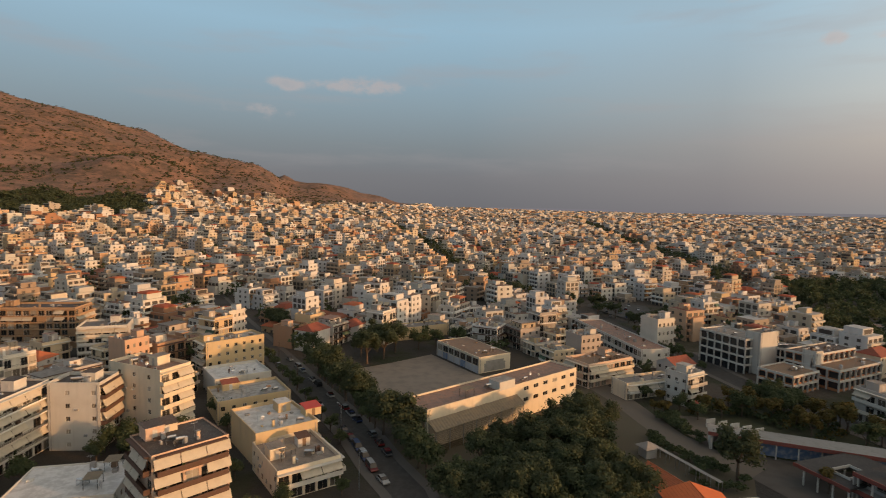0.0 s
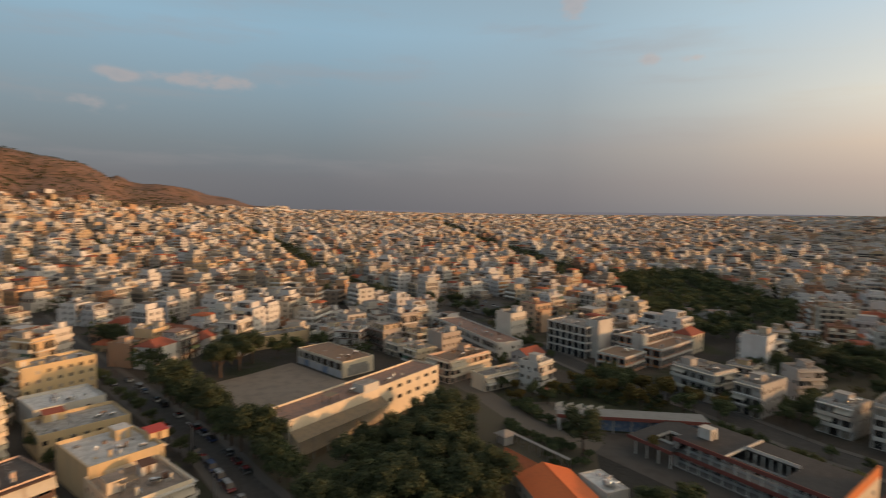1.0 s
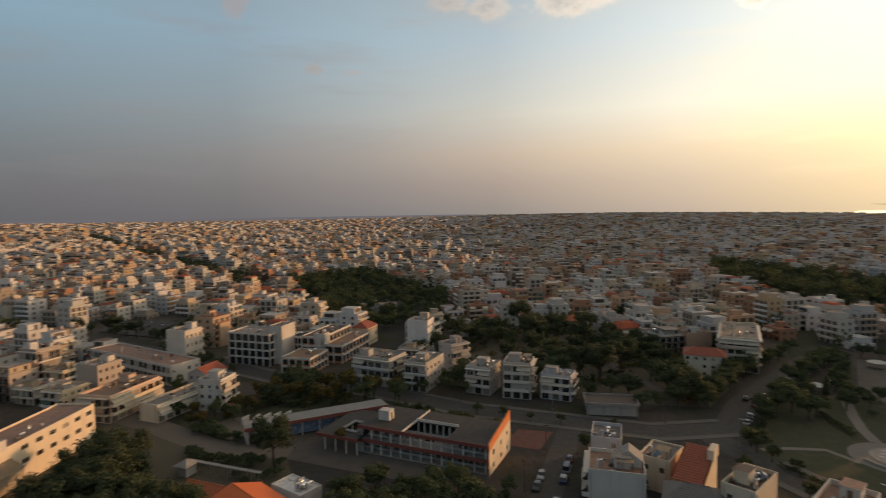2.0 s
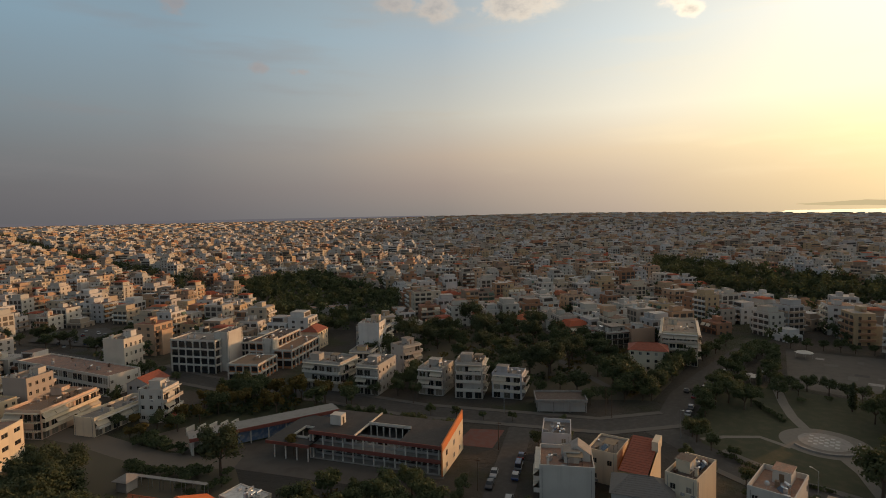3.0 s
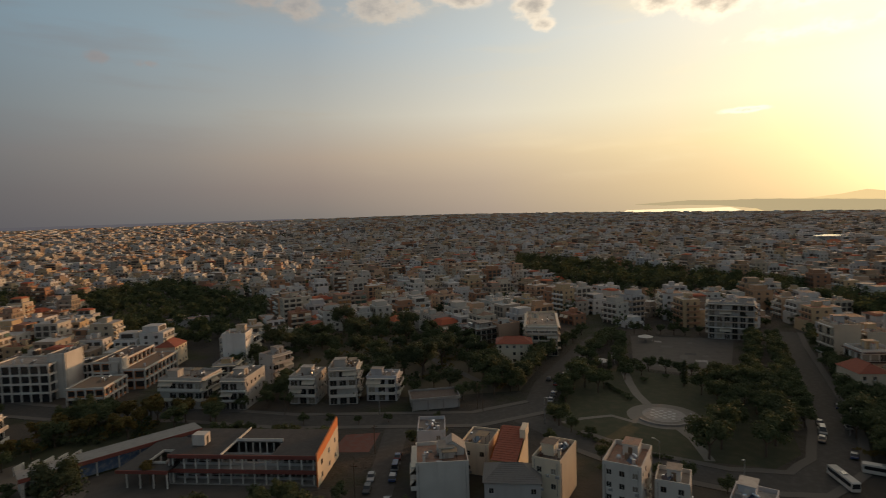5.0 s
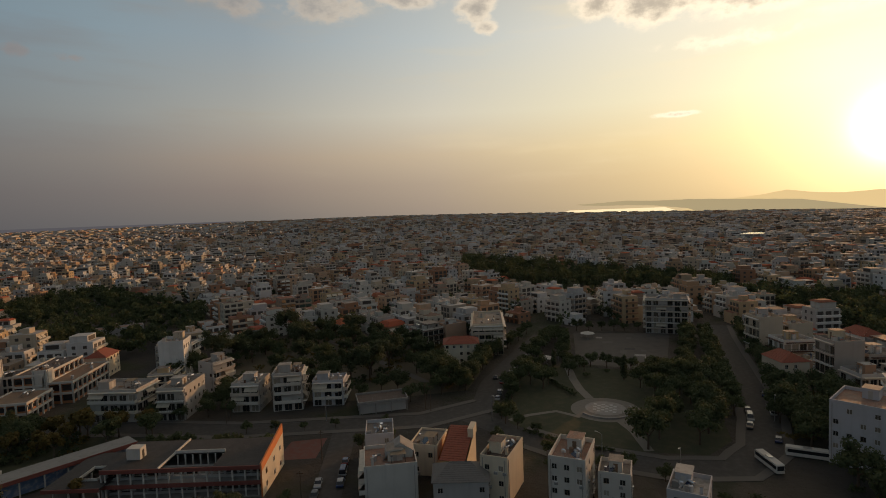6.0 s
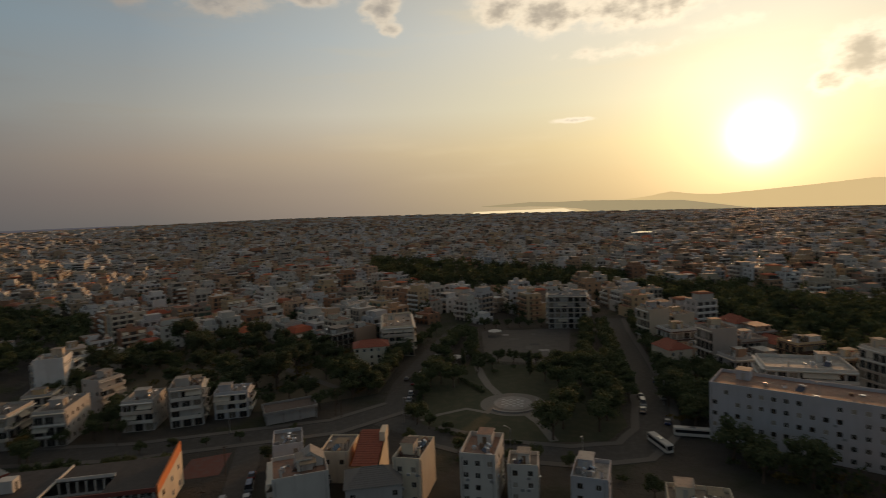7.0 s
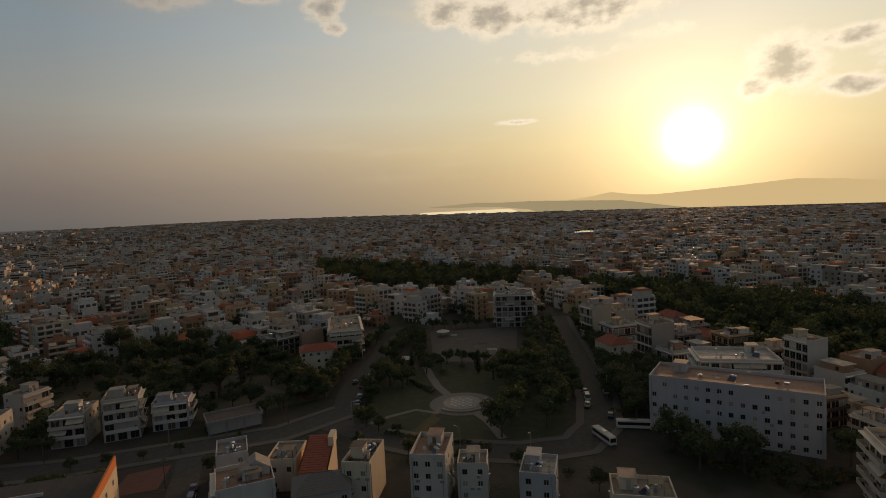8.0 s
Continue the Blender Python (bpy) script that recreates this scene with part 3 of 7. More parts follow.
def house(name, label, cx, cy, w, d, ang, z, floors, sides, wall=None, deck=None, slab=None, seed=1, joined=False, base=0.0,
          depth=1.3, awnings=0.4, rails=0.35, stair=True, parapet=0.9, drop=1.3, steep=1.25, cloth=None, ground_h=None, category="apartment building", group="", coping=None, setback=False, bay=3.1):
    """A flat-roofed block: walls with openings, roof deck and parapet, balconies, awnings, stair head.
    sides: a code for front, right, back, left: b balconies, w windows, o few windows, s strips of glass, n blind."""
    rng = random.Random(seed)
    cloth = cloth or (M_AWNING if joined else M_CANVAS)
    wall, deck, slab = wall or M_WALL, deck or M_DECK, slab or M_SLAB
    root = thing(name, pose(cx, cy, base, 0, 0, ang), label, category, group)
    top = z
    deck_z = top - parapet
    z0 = ground_h if ground_h is not None else 0.0
    fh = (deck_z - z0) / floors
    me = Mesh()
    openings = []
    for s, code in zip("frbl", sides):
        m = side_frame(s, w, d)
        length = w if s in "fb" else d
        for o in side_wall(me, m, length, floors, fh, z0, top, code, wall, rng, bay):
            openings.append((s, m, o))
    t = 0.22
    for a, b, c, e in ((-w / 2, w / 2, -d / 2, -d / 2 + t), (-w / 2, w / 2, d / 2 - t, d / 2), (-w / 2, -w / 2 + t, -d / 2 + t, d / 2 - t), (w / 2 - t, w / 2, -d / 2 + t, d / 2 - t)):
        me.face([(a, c, top), (b, c, top), (b, e, top), (a, e, top)], coping or wall)
    i0, j0 = w / 2 - t, d / 2 - t
    ring = [(-i0, -j0), (i0, -j0), (i0, j0), (-i0, j0)]
    for k in range(4):
        p, q = ring[k], ring[(k + 1) % 4]
        me.face([(*q, deck_z), (*p, deck_z), (*p, top), (*q, top)], wall)
    part("wall", me, root)
    rm = Mesh()
    rm.face([(-i0, -j0, deck_z), (i0, -j0, deck_z), (i0, j0, deck_z), (-i0, j0, deck_z)], deck)
    rm.face([(-i0, j0, deck_z - 0.2), (i0, j0, deck_z - 0.2), (i0, -j0, deck_z - 0.2), (-i0, -j0, deck_z - 0.2)], deck)
    part("roof", rm, root)
    if joined:
        wm = Mesh()
        for s, m, (code, x, zz, ww, hh) in openings:
            for y, mat, e in ((0.17, M_GLASS, 0.0), (0.12, M_FRAME, 0.5)):
                if e:
                    wm.face([tuple(m @ Vector(p)) for p in ((x - 0.04, y, zz), (x + 0.04, y, zz), (x + 0.04, y, zz + hh), (x - 0.04, y, zz + hh))], mat)
                else:
                    wm.face([tuple(m @ Vector(p)) for p in ((x - ww / 2, y, zz), (x + ww / 2, y, zz), (x + ww / 2, y, zz + hh), (x - ww / 2, y, zz + hh))], mat)
        if openings:
            part("glazing", wm, root, kind="stuff")
    else:
        for s, m, (code, x, zz, ww, hh) in openings:
            part("balcony_door" if code == "b" else "window", window_mesh(ww, hh), root, m @ pose(x, 0.14, zz))
    for s, code in zip("frbl", sides):
        if code != "b":
            continue
        m, length = side_frame(s, w, d), (w if s in "fb" else d)
        bl = length - rng.choice((0.0, 0.0, 1.2))
        bm = balcony_mesh(bl, depth, rng.random() > rails, slab)
        am = None
        for k in range(1, floors + 1):
            zz = z0 + k * fh
            if k < floors:
                part("balcony", bm, root, m @ pose(0, -0.003, zz))
            if joined and (rng.random() > awnings or k == floors):
                continue
            n = max(1, int(length / 4.2))
            step = length / n
            for i in range(n):
                if k <= 1 or rng.random() > (awnings if not joined else 0.5):
                    continue
                am = am or awning_mesh(step - 0.16, steep, drop, cloth)
                part("awning", am, root, m @ pose(-length / 2 + (i + 0.5) * step, steep - depth - 0.12, z0 + k * fh - 0.3))
        em = Mesh()
        em.box(-bl / 2, bl / 2, -depth * 0.8, -0.003, -0.14, 0.06, slab)
        part("eaves_slab", em, root, m @ pose(0, 0, z0 + floors * fh))
    if not joined:
        bits = Mesh()
        for s, code in zip("frbl", sides):
            if s == "b":
                continue
            m, length = side_frame(s, w, d), (w if s == "f" else d)

            def lump(x0, x1, y0, y1, za, zb, mat):
                c = [m @ Vector(p) for p in ((x0, y0, za), (x1, y1, zb))]
                bits.box(min(c[0].x, c[1].x), max(c[0].x, c[1].x), min(c[0].y, c[1].y), max(c[0].y, c[1].y), za, zb, mat)

            out = -depth if code == "b" else 0.0
            for k in range(floors):
                zz = z0 + k * fh
                for _ in range(rng.randint(1, 3)):
                    x = rng.uniform(-0.42, 0.42) * length
                    if code == "b" and k > 0:
                        kind = rng.random()
                        if kind < 0.45:
                            lump(x - 0.4, x + 0.4, -0.42, -0.1, zz + 1.9, zz + 2.45, M_TANK)
                        elif kind < 0.75:
                            lump(x - 0.22, x + 0.22, out + 0.15, out + 0.55, zz + 0.01, zz + 1.2, M_LEAF)
                        else:
                            lump(x - 0.5, x + 0.5, out + 0.3, out + 0.9, zz + 0.01, zz + 0.75, M_BROWN)
                    elif code in "wo" and rng.random() < 0.35:
                        lump(x - 0.4, x + 0.4, -0.34, -0.004, zz + 0.3, zz + 0.85, M_TANK)
            if code != "b":
                for x in (-length / 2 + 0.6, length / 2 - 0.7):
                    if rng.random() < 0.7:
                        lump(x - 0.05, x + 0.05, -0.12, -0.004, 0.0, deck_z + 0.3, M_CONC)
        for _ in range(rng.randint(3, 6)):
            x, y = rng.uniform(-0.4, 0.4) * w, rng.uniform(-0.4, 0.4) * d
            a, b, h = rng.uniform(0.2, 0.7), rng.uniform(0.2, 0.6), rng.choice((0.25, 0.4, 0.6, 1.3))
            bits.box(x - a, x + a, y - b, y + b, deck_z, deck_z + h, rng.choice((M_CONC, M_BROWN, M_TANK, M_RUST, wall)))
            bits.tube((x, y, deck_z + 0.06), (x + rng.uniform(-3, 3) * 0.5, y + rng.uniform(-2, 2) * 0.5, deck_z + 0.06), 0.05, 0.05, M_STEEL, 4)
        part("clutter", bits, root, label="air conditioners, pots, pipes and roof oddments", kind="stuff")
    if setback:
        tw, td, th = w * 0.72, d * 0.55, 2.7
        tm = Mesh()
        ops = []
        for s, length in (("f", tw), ("r", td), ("b", tw), ("l", td)):
            m = pose(0, d * 0.1, deck_z) @ side_frame(s, tw, td)
            for o in side_wall(tm, m, length, 1, th, 0.0, th + 0.2, "b" if s == "f" else "w", wall, rng):
                ops.append((m, o))
        tm.box(-tw / 2 - 0.5, tw / 2 + 0.5, d * 0.1 - td / 2 - 0.7, d * 0.1 + td / 2 + 0.3, deck_z + th + 0.2, deck_z + th + 0.38, slab, deck)
        top_storey = part("top_storey", tm, root)
        gm2 = Mesh()
        for m, (code, x, zz, ww, hh) in ops:
            gm2.face([tuple(m @ Vector(p)) for p in ((x - ww / 2, 0.17, zz), (x + ww / 2, 0.17, zz), (x + ww / 2, 0.17, zz + hh), (x - ww / 2, 0.17, zz + hh))], M_GLASS)
        part("glazing", gm2, top_storey, kind="stuff")
        stair = False
    if stair:
        sw, sd, sh = min(3.4, w * 0.4), min(4.0, d * 0.45), 2.5
        sx, sy = rng.uniform(-0.5, 0.5) * (w - sw - 1.2), rng.uniform(-0.1, 0.5) * (d - sd - 1.2)
        sm = Mesh()
        sm.box(sx - sw / 2, sx + sw / 2, sy - sd / 2, sy + sd / 2, deck_z, deck_z + sh, wall)
        sm.box(sx - sw / 2 - 0.2, sx + sw / 2 + 0.2, sy - sd / 2 - 0.2, sy + sd / 2 + 0.2, deck_z + sh, deck_z + sh + 0.18, wall, deck)
        head = part("stair_head", sm, root)
        dm = Mesh()
        dm.box(-0.45, 0.45, -0.06, 0.0, 0.05, 2.05, M_FRAME)
        part("door", dm, head, pose(sx, sy - sd / 2 - 0.003, deck_z))
        if rng.random() < 0.7:
            cm = Mesh()
            x, y = rng.uniform(-0.4, 0.4) * w, -0.3 * d
            cm.box(x - 0.3, x + 0.3, y - 0.3, y + 0.3, deck_z, deck_z + 1.7, wall)
            cm.box(x - 0.4, x + 0.4, y - 0.4, y + 0.4, deck_z + 1.7, deck_z + 1.82, M_CONC)
            part("chimney", cm, root)
    if joined:
        cl = Mesh()
        for _ in range(rng.randint(5, 8)):
            x, y = rng.uniform(-0.42, 0.42) * w, rng.uniform(-0.42, 0.42) * d
            a, b, h = rng.uniform(0.25, 1.5), rng.uniform(0.25, 1.0), rng.choice((0.6, 0.9, 1.6, 2.1))
            a, b = min(a, w / 2 - 0.4 - abs(x)), min(b, d / 2 - 0.4 - abs(y))
            if a > 0.15 and b > 0.15:
                cl.box(x - a, x + a, y - b, y + b, deck_z, deck_z + h, rng.choice((wall, M_CONC, M_TANK, M_WHITE, M_BROWN)), rng.choice((M_RUST, M_TILE2, M_CONC, M_TANK)))
        for _ in range(2):
            x, y = rng.uniform(-0.4, 0.4) * w, rng.uniform(-0.4, 0.4) * d
            cl.tube((x, y, deck_z), (x, y, deck_z + 3.0), 0.04, 0.03, M_IRON, 4)
            cl.box(x - 0.6, x + 0.6, y - 0.03, y + 0.03, deck_z + 2.7, deck_z + 2.78, M_IRON)
        part("roof_clutter", cl, root, label="small sheds, chimneys and aerials", kind="stuff")
    ROOFS.append((cx, cy, w, d, ang, deck_z + base, joined))
    return root


def gable(name, label, cx, cy, w, d, ang, eave, ridge, tile, wall, floors=2, sides="wwww", seed=3, hip=0.0, base=0.0):
    """A pitched tiled roof over walls with windows; ridge along x, hip: how far its ends draw in."""
    rng = random.Random(seed)
    root = thing(name, pose(cx, cy, base, 0, 0, ang), label, "house")
    me = Mesh()
    for s, code in zip("frbl", sides):
        m, length = side_frame(s, w, d), (w if s in "fb" else d)
        for code2, x, zz, ww, hh in side_wall(me, m, length, floors, eave / floors, 0.0, eave, code, wall, rng):
            part("window", window_mesh(ww, hh), root, m @ pose(x, 0.14, zz))
    if hip == 0:
        for s in (-1, 1):
            me.face([(s * w / 2, -d / 2, eave), (s * w / 2, d / 2, eave), (s * w / 2, 0, ridge)][::s], wall)
    part("wall", me, root)
    rm, o = Mesh(), 0.4
    rise = (ridge - eave) / (d / 2)
    ze = eave - o * rise
    x, y, h = w / 2 + o, d / 2 + o, w / 2 + o - hip
    for s in (-1, 1):
        rows = 10
        for i in range(rows):
            t0, t1 = i / rows, (i + 1) / rows
            ya, yb = s * y * (1 - t0), s * y * (1 - t1)
            xa, xb = x + (h - x) * t0, x + (h - x) * t1
            za, zb = ze + (ridge - ze) * t0, ze + (ridge - ze) * t1
            rm.face([(-s * xa, ya, za + 0.05), (s * xa, ya, za + 0.05), (s * xb, yb, zb), (-s * xb, yb, zb)][::-1] if s > 0 else [(-xa, ya, za + 0.05), (xa, ya, za + 0.05), (xb, yb, zb), (-xb, yb, zb)], tile)
            rm.face([(-xa, ya, za), (xa, ya, za), (xa, ya, za + 0.05), (-xa, ya, za + 0.05)], tile)
        if hip > 0:
            rm.face([(s * x, -y, ze), (s * x, y, ze), (s * h, 0, ridge)][::s], tile)
    part("roof", rm, root)
    cap = Mesh()
    cap.tube((-h, 0, ridge), (h, 0, ridge), 0.14, 0.14, tile, 6)
    part("ridge_cap", cap, root)
    return root


# ---- roof clutter ----


def solar_heater(m):
    root = thing("solar_water_heater", m, "white tank solar water heater with dark panel on a steel stand", "water heater", "solar heaters on the roofs")
    p = Mesh()
    p.face([(-1.0, -0.95, 0.25), (1.0, -0.95, 0.25), (1.0, 0.35, 1.25), (-1.0, 0.35, 1.25)], M_PANEL)
    p.face([(-1.0, 0.35, 1.17), (1.0, 0.35, 1.17), (1.0, -0.95, 0.17), (-1.0, -0.95, 0.17)], M_STEEL)
    p.face([(-1.0, -0.95, 0.17), (1.0, -0.95, 0.17), (1.0, -0.95, 0.25), (-1.0, -0.95, 0.25)], M_STEEL)
    part("panel", p, root)
    t = Mesh()
    t.tube((-0.75, 0.6, 1.45), (0.75, 0.6, 1.45), 0.29, 0.29, M_TANK, 12)
    part("tank", t, root)
    s = Mesh()
    for x in (-0.9, 0.9):
        s.box(x - 0.03, x + 0.03, 0.57, 0.63, 0, 1.2, M_STEEL)
        s.box(x - 0.03, x + 0.03, -0.9, -0.84, 0, 0.2, M_STEEL)
        s.box(x - 0.03, x + 0.03, -0.84, 0.57, 0.0, 0.06, M_STEEL)
    part("stand", s, root)
    return root


def antenna(m):
    root = thing("tv_antenna", m, "thin metal television aerial on a mast", "antenna", "aerials on the roofs")
    a = Mesh()
    a.tube((0, 0, 0), (0, 0, 3.2), 0.035, 0.03, M_STEEL, 5)
    part("mast", a, root)
    b = Mesh()
    b.tube((-0.7, 0, 3.0), (0.7, 0, 3.0), 0.025, 0.025, M_STEEL, 4)
    for i in range(6):
        x = -0.6 + i * 0.24
        b.tube((x, -0.4, 3.0), (x, 0.4, 3.0), 0.018, 0.018, M_STEEL, 4)
    part("boom", b, root)
    return root


def ac_unit(m):
    root = thing("ac_unit", m, "small grey air conditioning box on the roof", "air conditioner", "air conditioners on the roofs")
    a = Mesh()
    a.box(-0.45, 0.45, -0.17, 0.17, 0.1, 0.8, M_TANK)
    part("casing", a, root)
    f = Mesh()
    f.tube((0.12, -0.172, 0.45), (0.12, -0.19, 0.45), 0.26, 0.26, M_IRON, 12)
    part("fan_grille", f, root)
    return root


def dish(m):
    root = thing("satellite_dish", m, "pale round satellite dish on a short post", "satellite dish", "dishes on the roofs")
    a = Mesh()
    a.tube((0, 0, 0), (0, 0, 1.1), 0.04, 0.04, M_STEEL, 6)
    part("post", a, root)
    b = Mesh()
    rim, n = [], 14
    for r, y in ((0.0, 0.0), (0.3, 0.04), (0.55, 0.15)):
        rim.append([(r * math.cos(2 * math.pi * i / n), -0.1 - y, 1.35 + r * math.sin(2 * math.pi * i / n)) for i in range(n)])
    for k in range(2):
        for i in range(n):
            j = (i + 1) % n
            b.face([rim[k][i], rim[k][j], rim[k + 1][j], rim[k + 1][i]], M_TANK)
    part("bowl", b, root)
    return root


def pergola(m):
    root = thing("pergola", m, "rusty roof pergola with a sheet cover", "pergola", "pergolas on the roofs")
    for x in (-1.6, 1.6):
        for y in (-1.3, 1.3):
            c = Mesh()
            c.box(x - 0.05, x + 0.05, y - 0.05, y + 0.05, 0, 2.25, M_IRON)
            part("post", c, root)
    r = Mesh()
    r.box(-1.8, 1.8, -1.5, 1.5, 2.25, 2.31, M_SCREEN)
    part("cover", r, root)
    return root


def water_tank(m):
    root = thing("water_tank", m, "upright plastic water tank on the roof", "water tank", "water tanks on the roofs")
    t = Mesh()
    t.tube((0, 0, 0), (0, 0, 1.2), 0.55, 0.55, M_TANK, 14)
    t.tube((0, 0, 1.2), (0, 0, 1.4), 0.5, 0.2, M_TANK, 14)
    part("tank_body", t, root)
    c = Mesh()
    c.tube((0, 0, 1.4), (0, 0, 1.48), 0.22, 0.22, M_IRON, 10)
    part("cap", c, root)
    return root


# ---- trees ----


def tree_parts(seed, height, spread, kind="round", leaves=1200, leaf=0.5, mat=None):
    """Trunk with limbs, and a crown of leaf sprays gathered in uneven clumps."""
    rng = random.Random(seed)
    trunk, crown = Mesh(), Mesh()
    mat = mat or M_LEAF
    fork = height * (0.32 if kind != "cypress" else 0.12)
    trunk.tube((0, 0, -0.1), (0.1, 0.05, fork), 0.032 * height, 0.022 * height, M_BARK, 7)
    clumps = []
    if kind == "cypress":
        trunk.tube((0.1, 0.05, fork), (0, 0, height * 0.9), 0.02 * height, 0.03, M_BARK, 6)
        for i in range(16):
            t = i / 15
            clumps.append((rng.uniform(-.2, .2), rng.uniform(-.2, .2), height * (0.14 + 0.84 * t), spread * (0.28 + 0.5 * math.sin(math.pi * min(1, 0.2 + t * 0.8))), height * 0.06))
    else:
        for i in range(rng.randint(5, 7)):
            a = 2 * math.pi * i / 6 + rng.uniform(-.5, .5)
            rr, zz = spread * rng.uniform(0.3, 0.8), height * rng.uniform(0.5, 0.85)
            end = (rr * math.cos(a), rr * math.sin(a), zz)
            mid = (0.45 * end[0], 0.45 * end[1], fork + 0.45 * (zz - fork))
            trunk.tube((0.1, 0.05, fork - 0.1), mid, 0.017 * height, 0.011 * height, M_BARK, 5)
            trunk.tube(mid, end, 0.011 * height, 0.004 * height, M_BARK, 5)
            clumps.append((*end, spread * rng.uniform(0.32, 0.52), height * rng.uniform(0.10, 0.17)))
        for i in range(7):
            a, rr = rng.uniform(0, 6.28), spread * math.sqrt(rng.random()) * 0.75
            clumps.append((rr * math.cos(a), rr * math.sin(a), height * rng.uniform(0.62, 0.93) - 0.12 * rr, spread * rng.uniform(0.28, 0.45), height * rng.uniform(0.08, 0.15)))
    per = leaves // len(clumps)
    for x, y, z, r, h in clumps:
        for _ in range(per):
            u = Vector((rng.gauss(0, 1), rng.gauss(0, 1), rng.gauss(0, 1))).normalized() * (rng.random() ** 0.45) * rng.choice((1.0, 1.0, 1.0, 1.28))
            c = Vector((x + u.x * r, y + u.y * r, z + u.z * h))
            n = (u + Vector((rng.uniform(-.8, .8), rng.uniform(-.8, .8), rng.uniform(-.2, 1.0)))).normalized()
            a = n.orthogonal().normalized()
            a.rotate(Matrix.Rotation(rng.uniform(0, 6.28), 3, n))
            b = n.cross(a)
            s = leaf * rng.uniform(0.6, 1.3)
            crown.face([tuple(c + s * (1.05 * a)), tuple(c - s * (0.6 * a - 0.75 * b) + 0.15 * s * n), tuple(c - s * (0.5 * a + 0.8 * b))], mat)
    return trunk.data("trunk"), crown.data("crown")


def tree_kind(name, label, seed, height, spread, kind="round", leaves=1200, leaf=0.5, mat=None):
    trunk, crown = tree_parts(seed, height, spread, kind, leaves, leaf, mat)

    def plant(x, y, z=0.0, scale=1.0, turn=0.0):
        root = thing(name, pose(x, y, z, 0, 0, turn) @ Matrix.Scale(scale, 4), label, "tree", "trees of the town")
        part("trunk", trunk, root)
        part("crown", crown, root)
        return root
    return plant


PINES = [tree_kind("pine_tree", "dense dark green pine tree", s, 12.0, 4.9, "round", 3700, 0.33, M_PINE) for s in (11, 12, 13)]
LEAFY = [tree_kind(("leafy_tree", "street_tree", "garden_tree")[s - 21], ("broad green leafy tree beside the road", "round dense green street tree", "loose-crowned green garden tree")[s - 21], s, 8.8, 4.1, "round", 1850, 0.345, M_LEAF) for s in (21, 22, 23)]
AUTUMN = [tree_kind("autumn_tree", "small yellowing autumn leafy tree", s, 7.5, 3.0, "round", 1200, 0.36, M_OLIVE) for s in (31, 32)]
CYPRESS = [tree_kind("cypress_tree", "slim dark cypress tree", 41, 10.5, 2.0, "cypress", 900, 0.4, M_PINE)]
BUSHES = [tree_kind("bush", "low dense green garden shrub", 51, 2.6, 1.9, "round", 420, 0.36, M_LEAF)]


# ---- cars ----


def car_kind(seed, length=4.2, width=1.72, height=1.45, label="parked car", van=False):
    body, cabin, wheels = Mesh(), Mesh(), Mesh()
    hw, hl = width / 2, length / 2
    prof = [(-hl, 0.35), (-hl, 0.78), (-hl + 0.25, 0.9), (hl - 1.15, 0.92), (hl - 0.15, 0.72), (hl, 0.55), (hl, 0.32)]
    roof = [(-hl + 0.28, 0.9), (-hl + 0.75, height - 0.04), (-hl + 1.2, height), (hl - 1.85, height - 0.03), (hl - 1.12, 0.92)]
    if van:
        roof = [(-hl + 0.06, 0.9), (-hl + 0.15, height - 0.05), (-hl + 0.5, height), (hl - 1.4, height - 0.03), (hl - 0.75, 0.92)]

    def loft(me, line, inset, mats):
        n = len(line)
        for i in range(n - 1):
            (x0, z0), (x1, z1) = line[i], line[i + 1]
            w0, w1 = hw - inset(z0), hw - inset(z1)
            me.face([(x0, -w0, z0), (x1, -w1, z1), (x1, w1, z1), (x0, w0, z0)][::-1], mats(i))
        for s in (-1, 1):
            me.face([(x, s * (hw - inset(z)), z) for x, z in line][::s], mats(-1))

    loft(body, prof + [prof[0]], lambda z: 0.05 if z < 0.5 else 0.0, lambda i: M_CAR)
    loft(cabin, roof, lambda z: 0.06 + 0.2 * max(0, z - 0.9), lambda i: M_CARGLASS if i in (0, len(roof) - 2, -1) else M_CAR)
    wheel = Mesh()
    wheel.tube((0, -0.1, 0), (0, 0.1, 0), 0.31, 0.31, M_RUBBER, 12)
    wheel.tube((0, -0.105, 0), (0, 0.105, 0), 0.17, 0.17, M_STEEL, 8)
    b, c, wm = body.data("body"), cabin.data("cabin"), wheel.data("wheel")

    def park(x, y, z=0.0, turn=0.0):
        root = thing("van" if van else "car", pose(x, y, z, 0, 0, turn), label, "van" if van else "car", "parked cars")
        part("body", b, root)
        part("cabin", c, root)
        for sx in (-1, 1):
            for sy in (-1, 1):
                part("wheel", wm, root, pose(sx * (hl - 0.8), sy * (hw - 0.1), 0.31))
        return root
    return park


CARS = [car_kind(1, 4.2, 1.72, 1.45, "small hatchback parked at the kerb"), car_kind(2, 4.6, 1.8, 1.5, "saloon car parked along the street"), car_kind(3, 4.9, 1.9, 1.95, "tall delivery van parked by the road", True)]

